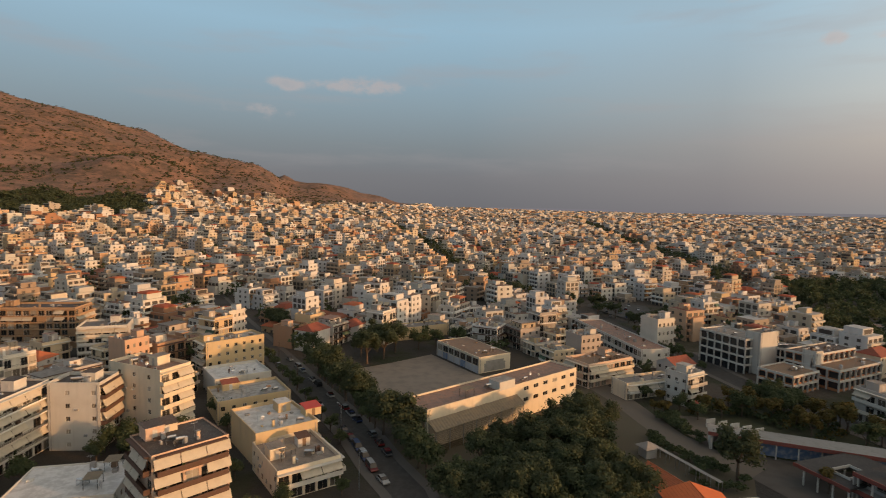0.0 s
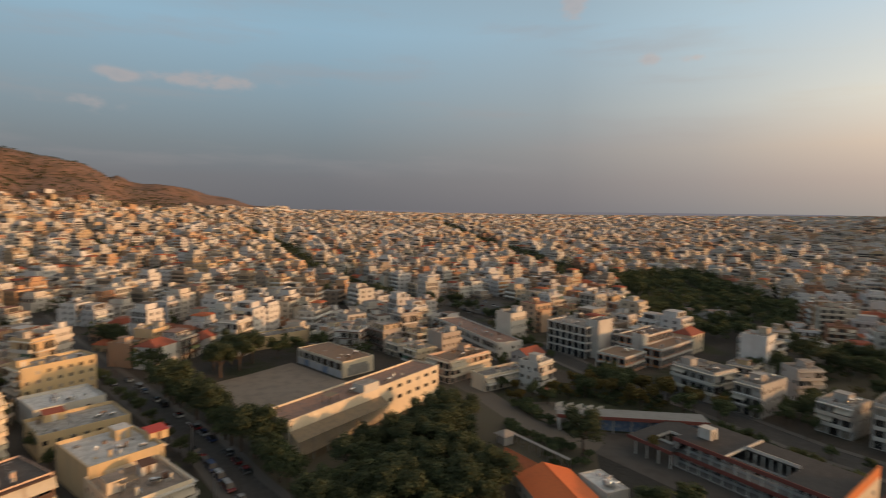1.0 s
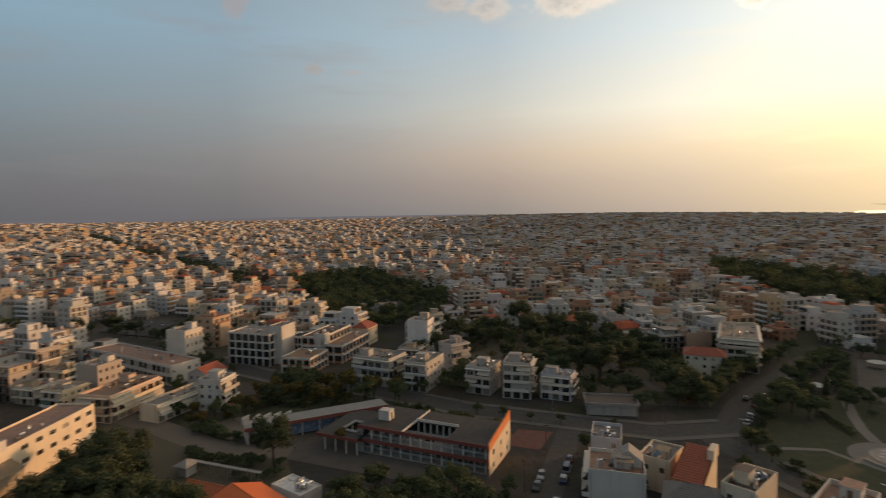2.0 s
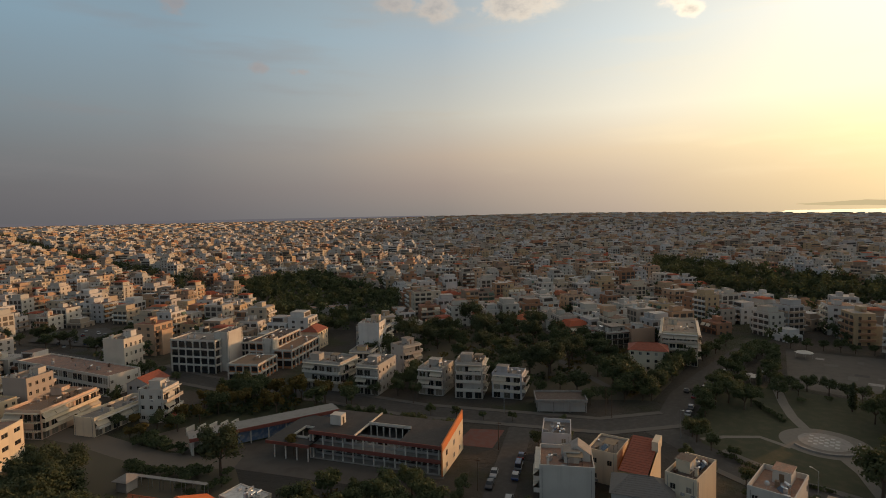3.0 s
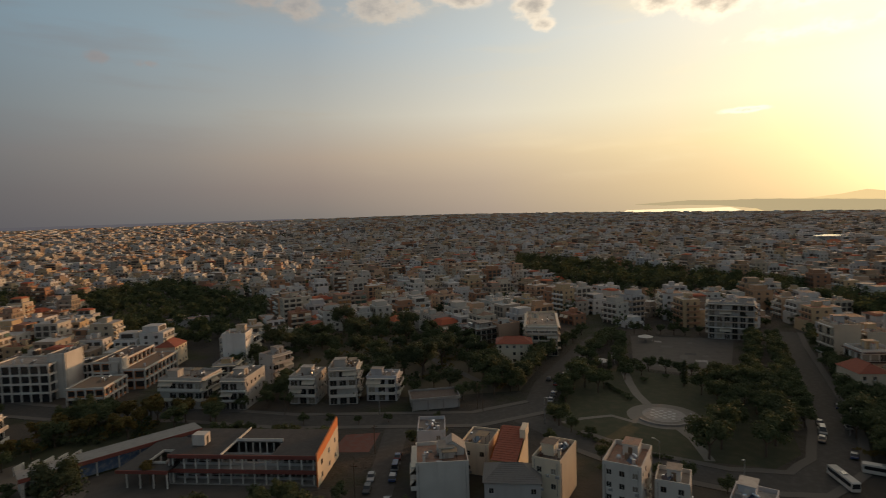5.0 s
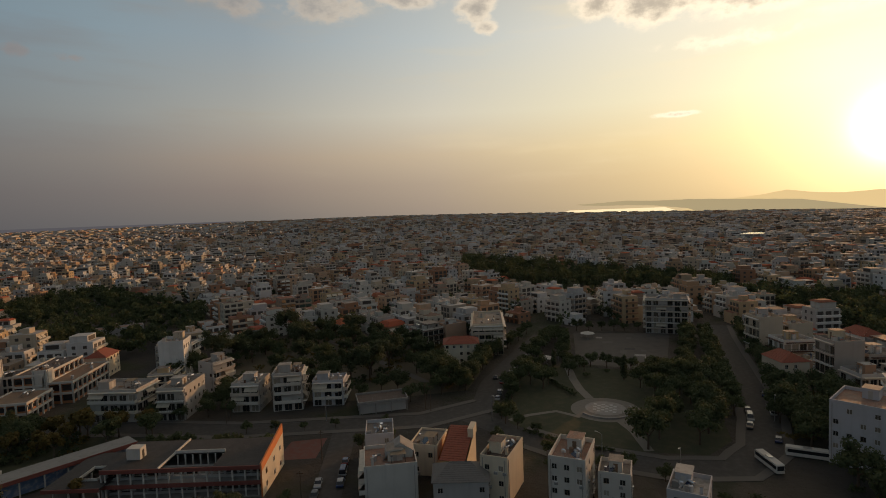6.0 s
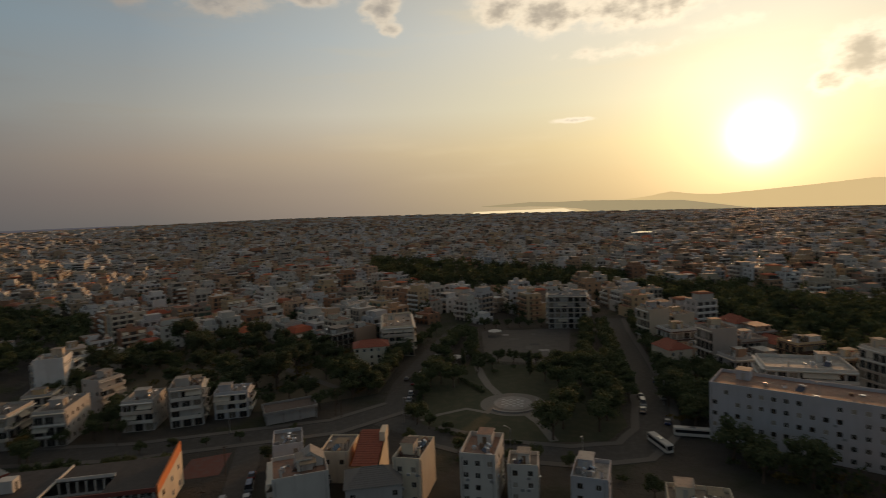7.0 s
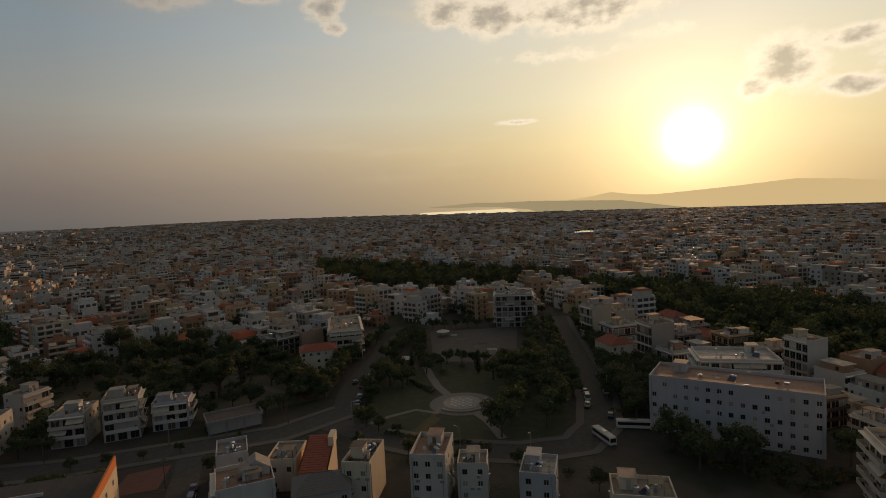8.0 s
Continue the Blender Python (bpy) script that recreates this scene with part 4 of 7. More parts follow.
# ---- streets ----
ROADS = [
    ("road_school", 8.0, [(-1, 100), (-6.7, 120.5), (-13.7, 133), (-21.6, 150), (-33, 170), (-53, 203), (-74, 238), (-111, 300), (-150, 366)]),
    ("road_main", 9.0, [(30, 520), (62, 415), (90, 330), (111, 250), (110, 238), (112.5, 215), (115.5, 197), (123, 174), (130, 155), (137, 118), (149, 88), (159, 63), (176, 48), (201, 51), (231, 49.5), (252, 48), (284, 45)]),
    ("road_park", 9.0, [(166, 50), (155, 33), (146, 14), (143, -8), (147, -24), (160, -32), (182, -36), (212, -38), (292, -40), (322, -42)]),
    ("road_side", 7.0, [(70, 50), (103, 66), (146, 84)]),
    ("road_lane", 8.5, [(56, 205), (62, 184), (64.5, 168), (67, 154), (73, 142), (80, 133)]),
    ("road_far_avenue", 16.0, [(230, 440), (263, 502), (310, 724), (328, 922), (448, 1584), (640, 2700)]),
    ("road_mid_avenue", 14.0, [(60, 400), (33, 472), (10, 551), (-17, 741), (-81, 951), (-300, 1750)]),
]


def along(pts, step=6.0):
    out = []
    for (a, b), (c, d) in zip(pts, pts[1:]):
        n = max(1, int(math.hypot(c - a, d - b) / step))
        out += [(a + (c - a) * i / n, b + (d - b) * i / n) for i in range(n)]
    return out + [pts[-1]]


def strip(name, label, pts, offset, width, lift, mat, kind="structure", thick=0.0):
    """A ribbon that follows a line on the ground; thick gives it kerb sides."""
    me, line = Mesh(), along(pts)
    rows = []
    for i, (x, y) in enumerate(line):
        ax, ay = line[max(0, i - 1)]
        bx, by = line[min(len(line) - 1, i + 1)]
        n = math.hypot(bx - ax, by - ay)
        nx, ny = (by - ay) / n, -(bx - ax) / n
        row = []
        for o in (offset - width / 2, offset + width / 2):
            px, py = x + nx * o, y + ny * o
            row.append((px, py, float(land(px, py)) + lift))
        rows.append(row)
    for (a, b), (c, d) in zip(rows, rows[1:]):
        me.face([a, b, d, c], mat)
        if thick:
            for p, q in ((a, c), (d, b)):
                me.face([q, p, (p[0], p[1], p[2] - thick), (q[0], q[1], q[2] - thick)], mat)
    return solid(name, me, label, "road" if "road" in name else "pavement", kind=kind)


for name, width, pts in ROADS:
    strip(name, "worn dark asphalt road" if name != "road_lane" else "dusty pale lane beside the school", pts, 0, width, 0.05 if name != "road_side" else 0.058, M_ASPHALT if name != "road_lane" else M_LANE)
for name, width, pts in ROADS[:4]:
    cut = {"road_main": pts[3:13], "road_park": pts[1:], "road_side": pts[:-1], "road_school": pts}[name]
    for s in (-1, 1):
        strip("pavement", "grey concrete pavement with raised kerb", cut, s * (width / 2 + 1.2), 2.4, 0.16, M_PAVE, thick=0.16)


def patch(name, label, pts, lift, mat, category="ground"):
    me = Mesh()
    me.face([(x, y, lift) for x, y in pts], mat)
    return solid(name, me, label, category, kind="structure")


def disc(cx, cy, r, n=48, squash=1.0):
    return [(cx + r * math.cos(2 * math.pi * i / n), cy + squash * r * math.sin(2 * math.pi * i / n)) for i in range(n)]


patch("yard", "bare pale school playground", [(-37, 212), (-20, 224), (-4, 238), (13, 211), (29, 196), (36, 193), (-9, 154), (-15, 164), (-24, 188)], 0.03, M_YARD, "yard")
patch("school_grounds", "dusty dry ground under the school trees", [(-4, 108), (-14, 150), (-8, 166), (55, 205), (62, 180), (66, 150), (78, 132), (60, 95), (20, 95)], 0.02, M_SOIL)
patch("lane_ground", "dark weedy ground between the lane and the main road", [(66, 176), (72, 150), (82, 140), (110, 128), (126, 130), (124, 160), (119, 196), (95, 176)], 0.015, M_LAWN)
patch("lane_apron", "dusty paved apron at the end of the school gallery", [(71, 160), (76, 171), (86, 169), (79, 152), (75, 146)], 0.06, M_LANE, "paving")
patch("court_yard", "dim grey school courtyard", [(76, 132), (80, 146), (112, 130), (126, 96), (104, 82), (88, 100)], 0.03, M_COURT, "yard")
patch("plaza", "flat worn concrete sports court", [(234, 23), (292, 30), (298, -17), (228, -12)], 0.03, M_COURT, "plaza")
patch("park_lawn", "dark patchy lawn of the park", [(162, 36), (176, 41), (228, 42), (228, -24), (188, -25), (164, -25), (153, -18), (150, 8)], 0.025, M_LAWN, "lawn")
patch("belt_soil", "dry weedy waste ground", [(196, 188), (280, 176), (258, 120), (252, 60), (190, 58), (172, 88), (166, 110), (186, 150)], 0.02, M_SOIL)
patch("park_circle", "round pale paved circle in the park", disc(181, 9.0, 10.9), 0.05, M_PATHSTONE, "plaza")
patch("park_stage", "round darker paved stage", disc(182, 9.0, 6.4), 0.12, M_CONC, "plaza")
strip("path", "pale paved park path", [(190.5, 14.5), (199.4, 18.5), (211, 22), (228, 26)], 0, 3.0, 0.045, M_PATHSTONE)
strip("path", "pale paved park path", [(171.5, 4.0), (165, 0.5), (152, -3.5)], 0, 2.6, 0.045, M_PATHSTONE)
strip("path", "pale paved park path", [(172.5, 16), (176, 24), (170.5, 32), (165, 37)], 0, 1.8, 0.045, M_PATHSTONE)
hedge = []
for i, (x, y) in enumerate(along([(157, 30), (150.5, 18), (149.5, 6)], 0.9) + along([(168, 40), (200, 43), (224, 42)], 1.0) + along([(193, 20), (206, 30)], 1.0)):
    hedge.append((x + 0.3 * math.sin(7 * i), y + 0.3 * math.cos(5 * i)))
strip("path", "pale dirt path through waste ground", [(262, 168), (238, 130), (214, 100), (196, 76)], 0, 3.2, 0.04, M_PAVE)
tiles = Mesh()
for i in range(6):
    for j in range(6):
        if (i + j) % 2 == 0:
            x, y = 178.4 + i * 1.25, 5.6 + j * 1.25
            tiles.box(x, x + 1.0, y, y + 1.0, 0.12, 0.16, M_LINE)
solid("pale_tiles", tiles, "pale square tiles set in the stage floor", "tiles", kind="stuff")
low = Mesh()
s_ = low.slot(M_CONC)
for i in range(29):
    a0 = radians(130 + i * 6)
    for r, h in ((8.2, 0.05), (8.2, 0.55), (8.8, 0.55), (8.8, 0.05)):
        low.v.append((181 + r * math.cos(a0), 9 + r * math.sin(a0), h))
for i in range(28):
    for k in range(3):
        low.f.append((4 * i + k, 4 * i + k + 1, 4 * i + k + 5, 4 * i + k + 4))
        low.k.append(s_)
low.f += [(0, 1, 2, 3), (115, 114, 113, 112)]
low.k += [s_, s_]
solid("curved_bench", low, "low curved dark concrete bench round the stage", "bench")

# ---- the school with the long white wing ----
BLOCKED = []


def block(cx, cy, w, d, ang, margin=2.0):
    BLOCKED.append((cx, cy, w / 2 + margin, d / 2 + margin, radians(ang)))


def hero(name, label, rect, floors, sides, **kw):
    cx, cy, w, d, ang, z = rect
    block(cx, cy, w, d, ang)
    return house(name, label, cx, cy, w, d, ang, z, floors, sides, seed=int(abs(cx * 7 + cy * 13)), **kw)


hero("school_wing", "long low white school wing with a flat grey roof", (18.0, 168.0, 65.0, 11.2, 40.2, 11.0), 3, "ponn", wall=M_CREAM, deck=M_DECK, stair=False, parapet=0.55, bay=4.6, category="school")
up = Mesh()
up.box(-5.0, 1.6, -5.65, -1.0, 10.45, 13.0, M_WHITE, M_DECK)
solid("roof_store", up, "pale box on the school roof", "roof structure", m=pose(18.0, 168.0, 0, 0, 0, 40.2))
lean = Mesh()
for i in range(70):
    x, u, v = -32.3 + i * 0.5, 0.09 * (i % 2), 0.09 * ((i + 1) % 2)
    lean.face([(x, -9.0, 5.9 + u), (x + 0.5, -9.0, 5.9 + v), (x + 0.5, -5.62, 7.9 + v), (x, -5.62, 7.9 + u)], M_SCREEN)
lean_to = thing("lean_to", pose(18.0, 168.0, 0, 0, 0, 40.2), "dusty corrugated lean-to along the school wing", "shed")
part("cover", lean, lean_to)
for i in range(8):
    c = Mesh()
    c.box(-0.08, 0.08, -0.08, 0.08, 0, 5.9, M_STEEL)
    part("post", c, lean_to, pose(-32.1 + i * 4.9, -8.9, 0))
net = Mesh()
for i in range(70):
    x = -32.1 + i * 0.49
    net.box(x, x + 0.05, -8.85, -8.81, 0.0, 5.8, M_SCREEN)
for i in range(11):
    net.box(-32.1, 2.2, -8.86, -8.80, 0.5 * i + 0.4, 0.5 * i + 0.45, M_SCREEN)
part("screen_fence", net, lean_to)
hall = hero("sports_hall", "low school hall with a rusty flat roof and blue painted side", (13.4, 228.2, 15.4, 31.0, 32.0, 6.5), 1, "nnnn", wall=M_CREAM, deck=M_RUST, stair=False, parapet=0.25, category="school")
side_m = side_frame("l", 15.4, 31.0)
for i in range(7):
    bay_x = -13.2 + i * 4.4
    pier = Mesh()
    pier.box(-0.25, 0.25, -0.25, -0.004, 0, 6.2, M_OFFWHITE)
    part("pier", pier, hall, side_m @ pose(bay_x - 2.2, 0, 0))
    base = Mesh()
    base.box(-1.9, 1.9, -0.10, -0.005, 0, 2.7, M_BLUE if i in (1, 4) else M_BLUEWHITE)
    part("painted_panel", base, hall, side_m @ pose(bay_x, 0, 0))
    part("window", window_mesh(3.6, 2.6), hall, side_m @ pose(bay_x, -0.06, 3.0))
mural = Mesh()
mural.box(-5.2, 5.2, -0.06, -0.004, 0.4, 3.6, M_CONC)
mural.box(-4.4, 4.4, -0.06, -0.004, 3.6, 4.6, M_CONC)
part("painted_gable", mural, hall, side_frame("f", 15.4, 31.0), label="weathered grey painted patch on the end wall")
hero("ochre_hall", "long ochre blind-walled hall", (-11.3, 272.0, 29.4, 10.0, 30.6, 6.0), 1, "nnnn", wall=M_YELLOW, stair=False, parapet=0.4, category="hall")

# ---- left-hand apartment blocks ----
hero("apartment_building", "salmon apartment block with stacked awning balconies", (-52.4, 108.4, 14.6, 12.7, 45.2, 18.0), 5, "bnnb", wall=M_PINK, slab=M_BROWN, deck=M_DARKDECK, awnings=0.9, rails=0.0, drop=1.6, steep=0.7, coping=M_BROWN, parapet=0.4)
hero("apartment_building", "tall cream apartment block with small paired windows", (-81.8, 152.7, 20.6, 10.0, -24.3, 20.0), 6, "obnn", wall=M_CREAM, slab=M_CREAM, awnings=0.7, rails=0.1, drop=1.5, steep=1.1)
hero("apartment_building", "pale apartment block with long balconies and awnings", (-108.6, 128.0, 12.0, 27.0, -2.0, 18.0), 5, "bbnn", wall=M_WHITE, deck=M_DARKDECK, awnings=0.72, parapet=0.5, drop=1.5, steep=0.9)
hero("apartment_building", "whitish apartment block with one blind wall and awnings", (-94.5, 143.6, 13.0, 9.6, 4.0, 18.0), 5, "obnn", wall=M_WHITE, deck=M_DARKDECK, slab=M_BROWN, awnings=0.97, rails=0.0, drop=1.7, steep=0.9)
hero("low_house", "low block with a cracked whitewashed roof", (-76.0, 110.5, 15.6, 20.6, 103.3, 7.0), 2, "wnnw", wall=M_WHITE, deck=M_WHITEDECK, stair=False, parapet=0.3, category="house")
hero("apartment_building", "ochre house with white roof sheets and a red shed", (-44.2, 143.2, 16.2, 20.0, 37.6, 9.0), 2, "wbnn", wall=M_YELLOW, deck=M_WHITEDECK, awnings=0.2, category="house")
hero("apartment_building", "cream house with a wide roof terrace", (-34.0, 127.2, 15.0, 18.0, 35.5, 7.0), 2, "bbnw", wall=M_CREAM, deck=M_DECK, slab=M_WHITE, rails=0.0, awnings=0.1, category="house")
hero("low_house", "low ochre house with a grey roof terrace", (-59.8, 169.0, 21.6, 15.8, 33.3, 7.0), 2, "wwnn", wall=M_YELLOW, deck=M_DECK, stair=False, category="house")
hero("low_house", "low house with a bright white roof", (-71.0, 189.1, 18.6, 16.6, 35.8, 7.0), 2, "wwnn", wall=M_WHITE, deck=M_WHITEDECK, stair=False, category="house")
hero("apartment_building", "ochre apartment block with a row of square windows", (-82.3, 212.5, 22.8, 11.0, 44.1, 13.0), 4, "wwnb", wall=M_YELLOW, awnings=0.5)
hero("apartment_building", "white block with a blind gable and grey balconies", (-140.0, 228.0, 18.0, 15.0, 20.0, 14.0), 4, "bnnn", wall=M_WHITE, awnings=0.6)
hero("apartment_building", "tan apartment block with deep brown balconies", (-177.0, 243.0, 34.0, 14.0, 6.0, 18.0), 6, "bbnn", wall=M_TAN, slab=M_TAN, deck=M_DARKDECK, awnings=0.15)
gable("tiled_house", "long white house with a red tiled roof", -159.0, 202.5, 27.0, 10.0, -4.0, 6.2, 8.6, M_TILE, M_WHITE, 2, "wwww", hip=4.0)
block(-159, 202, 27, 12, -4)

for x, y, z, w, d, turn, roof_mat, wall_mat, words in ((-66.5, 171.0, 6.1, 5.0, 3.2, 33, M_TILE2, M_YELLOW, "small roof shed with a red sheet roof"), (-35.0, 146.5, 8.1, 4.4, 3.6, 37, M_RED, M_YELLOW, "red-roofed shed on the terrace"),
                                                      (-33.5, 131.5, 6.1, 3.0, 2.6, 35, M_BROWN, M_WHITE, "white roof cabin with a brown lid"), (-57.0, 111.5, 17.1, 4.0, 3.4, 45, M_DARKDECK, M_CREAM, "cream stair head on the roof")):
    shed = thing("roof_shed", pose(x, y, z, 0, 0, turn), words, "shed")
    sb = Mesh()
    sb.box(-w / 2, w / 2, -d / 2, d / 2, 0, 2.2, wall_mat)
    part("wall", sb, shed)
    sr = Mesh()
    sr.face([(-w / 2 - 0.2, -d / 2 - 0.3, 2.2), (w / 2 + 0.2, -d / 2 - 0.3, 2.2), (w / 2 + 0.2, d / 2 + 0.2, 2.75), (-w / 2 - 0.2, d / 2 + 0.2, 2.75)], roof_mat)
    sr.face([(-w / 2 - 0.2, d / 2 + 0.2, 2.68), (w / 2 + 0.2, d / 2 + 0.2, 2.68), (w / 2 + 0.2, -d / 2 - 0.3, 2.13), (-w / 2 - 0.2, -d / 2 - 0.3, 2.13)], roof_mat)
    sr.face([(-w / 2 - 0.2, -d / 2 - 0.3, 2.13), (w / 2 + 0.2, -d / 2 - 0.3, 2.13), (w / 2 + 0.2, -d / 2 - 0.3, 2.2), (-w / 2 - 0.2, -d / 2 - 0.3, 2.2)], roof_mat)
    part("roof", sr, shed)
    sd_ = Mesh()
    sd_.box(-0.45, 0.45, -d / 2 - 0.05, -d / 2 - 0.003, 0, 1.95, M_FRAME)
    part("door", sd_, shed)
block(-76, 128, 26, 22, 0)
block(94, 191, 14, 12, 30)
block(-30, 160, 30, 20, 30)

# ---- beyond the school ----
hero("school_building", "long two-storey white school with window rows", (82.5, 252.6, 59.5, 13.0, -78.4, 8.0), 2, "swnn", wall=M_WHITE, stair=False, parapet=0.5, category="school")
hero("apartment_building", "low pinkish block with a terrace and awnings", (60.2, 206.5, 22.7, 12.1, 30.9, 9.0), 3, "bbnb", wall=M_PINK, slab=M_CREAM, deck=M_RUST, awnings=0.6)
hero("apartment_building", "narrow white house with three balconies", (83.4, 184.6, 9.0, 8.6, 31.6, 11.0), 3, "bwnw", wall=M_WHITE, awnings=0.3)
hero("low_house", "low cream block with big slanting awnings", (72.5, 191.8, 22.3, 8.0, 21.5, 6.0), 2, "bnnn", wall=M_CREAM, awnings=0.9, rails=0.0, stair=False, category="house")
def framed_block(name, label, rect, floors, sides, infill, deck=None, parapet=0.5, bay=3.6, category="office"):
    """A concrete frame of white piers and floor bands with set-back coloured infill and dark window strips."""
    cx, cy, w, d, ang, z = rect
    block(cx, cy, w, d, ang)
    root = thing(name, pose(cx, cy, 0, 0, 0, ang), label, category)
    body, r = Mesh(), 0.55
    body.box(-w / 2 + r, w / 2 - r, -d / 2 + r, d / 2 - r, 0, z - 0.5, infill)
    part("wall", body, root)
    top = Mesh()
    top.box(-w / 2, w / 2, -d / 2, d / 2, z - 0.5, z - 0.2, M_WHITE, deck or M_DARKDECK)
    for x0, x1, y0, y1 in ((-w / 2, w / 2, -d / 2, -d / 2 + 0.25), (-w / 2, w / 2, d / 2 - 0.25, d / 2), (-w / 2, -w / 2 + 0.25, -d / 2 + 0.25, d / 2 - 0.25), (w / 2 - 0.25, w / 2, -d / 2 + 0.25, d / 2 - 0.25)):
        top.box(x0, x1, y0, y1, z - 0.2, z - 0.2 + parapet, M_WHITE)
    part("roof", top, root)
    fh = (z - 0.5) / floors
    for side in sides:
        m, length = side_frame(side, w, d), (w if side in "fb" else d)
        n = max(2, int(round(length / bay)))
        pier = Mesh()
        pier.box(-0.2, 0.2, 0.0, 0.5, 0, z - 0.5, M_WHITE)
        pier.box(-0.13, 0.13, -0.35, 0.0, z - 1.1, z - 0.6, M_WHITE)
        pier_data = pier.data("pier")
        for i in range(n + 1):
            part("pier", pier_data, root, m @ pose(-length / 2 + 0.2 + i * (length - 0.4) / n, 0, 0))
        band, pane = Mesh(), Mesh()
        band.box(-length / 2 + 0.4, length / 2 - 0.4, 0.06, 0.52, -0.3, 0.42, M_WHITE)
        step = (length - 0.4) / n
        pane.box(-step * 0.37, step * 0.37, 0.48, 0.54, 1.0, fh - 0.5, M_CARGLASS)
        band_data, pane_data = band.data("floor_band"), pane.data("pane")
        for k in range(floors):
            if k:
                part("floor_band", band_data, root, m @ pose(0, 0, k * fh))
            for i in range(n):
                part("pane", pane_data, root, m @ pose(-length / 2 + 0.2 + (i + 0.5) * step, 0, k * fh))
    ROOFS.append((cx, cy, w, d, ang, z - 0.2, False))
    return root


M_PANELRED = plaster("brick_orange_panel", [(0.50, 0.20, 0.085)])
framed_block("office_building", "white concrete office block with gridded dark windows", (123.6, 229.8, 22.0, 14.0, -66.0, 14.0), 4, "fr", M_CARGLASS, M_DECK)
hero("office_tower", "plain white stair tower of the office block", (130.8, 221.6, 11.6, 6.5, 27.0, 17.0), 5, "nnnn", wall=M_WHITE, stair=False, parapet=0.5, category="office")
framed_block("glazed_link", "low dark-glazed link between the office towers", (142.9, 222.6, 11.0, 12.0, -46.0, 10.0), 3, "fr", M_CARGLASS)
hero("office_tower", "slim white service tower beside the long terrace", (141.8, 206.9, 4.6, 5.0, 27.0, 13.0), 4, "nnnn", wall=M_WHITE, stair=False, parapet=0.4, category="office")
framed_block("shop_block", "low shop block with orange panels in a white frame", (129.0, 200.9, 16.3, 13.3, 28.0, 7.0), 2, "fl", M_PANELRED, M_RUST)
framed_block("terraced_block", "long office terrace with orange panels in a white frame", (155.5, 206.4, 28.6, 9.0, 26.6, 8.0), 2, "fl", M_PANELRED, M_RUST)
framed_block("terraced_block", "upper office tier set back behind a terrace", (150.6, 215.6, 29.0, 10.5, 26.6, 11.3), 3, "fl", M_PANELRED)
gable("tiled_house", "cream house with a red tiled roof beside the offices", 176.5, 220.0, 12.0, 9.0, 26.0, 9.0, 11.4, M_TILE2, M_CREAM, 3, "wwnn", hip=3.0)
block(176.5, 220, 12, 9, 26)

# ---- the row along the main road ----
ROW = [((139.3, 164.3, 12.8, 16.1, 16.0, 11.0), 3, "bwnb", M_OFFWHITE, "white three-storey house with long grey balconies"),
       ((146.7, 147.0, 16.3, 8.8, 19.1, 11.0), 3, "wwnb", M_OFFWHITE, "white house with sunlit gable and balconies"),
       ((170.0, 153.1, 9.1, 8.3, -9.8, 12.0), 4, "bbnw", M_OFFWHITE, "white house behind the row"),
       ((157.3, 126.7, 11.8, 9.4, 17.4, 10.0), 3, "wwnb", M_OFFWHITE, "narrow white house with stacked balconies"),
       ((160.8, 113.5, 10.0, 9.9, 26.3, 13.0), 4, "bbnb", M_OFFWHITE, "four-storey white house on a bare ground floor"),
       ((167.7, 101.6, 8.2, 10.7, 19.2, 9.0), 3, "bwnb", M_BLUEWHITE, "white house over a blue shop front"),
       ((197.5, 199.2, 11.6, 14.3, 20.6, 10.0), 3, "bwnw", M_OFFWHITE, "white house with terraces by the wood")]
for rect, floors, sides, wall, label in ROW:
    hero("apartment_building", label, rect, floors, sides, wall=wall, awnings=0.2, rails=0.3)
hero("low_house", "long low grey hall in a clearing of the wood", (244.0, 288.5, 25.0, 9.0, -39.0, 5.0), 1, "wwnn", wall=M_GREY, stair=False, parapet=0.3, category="hall")
block(164, 82, 13, 18, 33)
ruin = thing("concrete_shell", pose(166, 81, 0, 0, 0, 33), "low concrete frame house with a bare flat roof", "building")
shell_slab = Mesh()
shell_slab.box(-5, 5, -8.3, 8.3, 3.5, 3.75, M_CONC, M_DARKDECK)
part("slab", shell_slab, ruin)
shell_rim = Mesh()
for x0, x1, y0, y1 in ((-5, 5, -8.3, -8.05), (-5, 5, 8.05, 8.3), (-5, -4.75, -8.05, 8.05), (4.75, 5, -8.05, 8.05)):
    shell_rim.box(x0, x1, y0, y1, 3.75, 4.35, M_CONC)
part("rim", shell_rim, ruin, label="pale concrete roof rim")
for x in (-4.6, 0, 4.6):
    for y in (-7.8, -2.6, 2.6, 7.8):
        cm = Mesh()
        cm.box(x - 0.17, x + 0.17, y - 0.17, y + 0.17, 0, 3.5, M_CONC)
        part("column", cm, ruin)
wm = Mesh()
wm.box(-3.8, -3.6, -7.6, 7.6, 0.0, 3.5, M_GREY)
wm.box(-4.4, 4.4, 7.0, 7.15, 0.0, 3.5, M_GREY)
part("wall", wm, ruin)

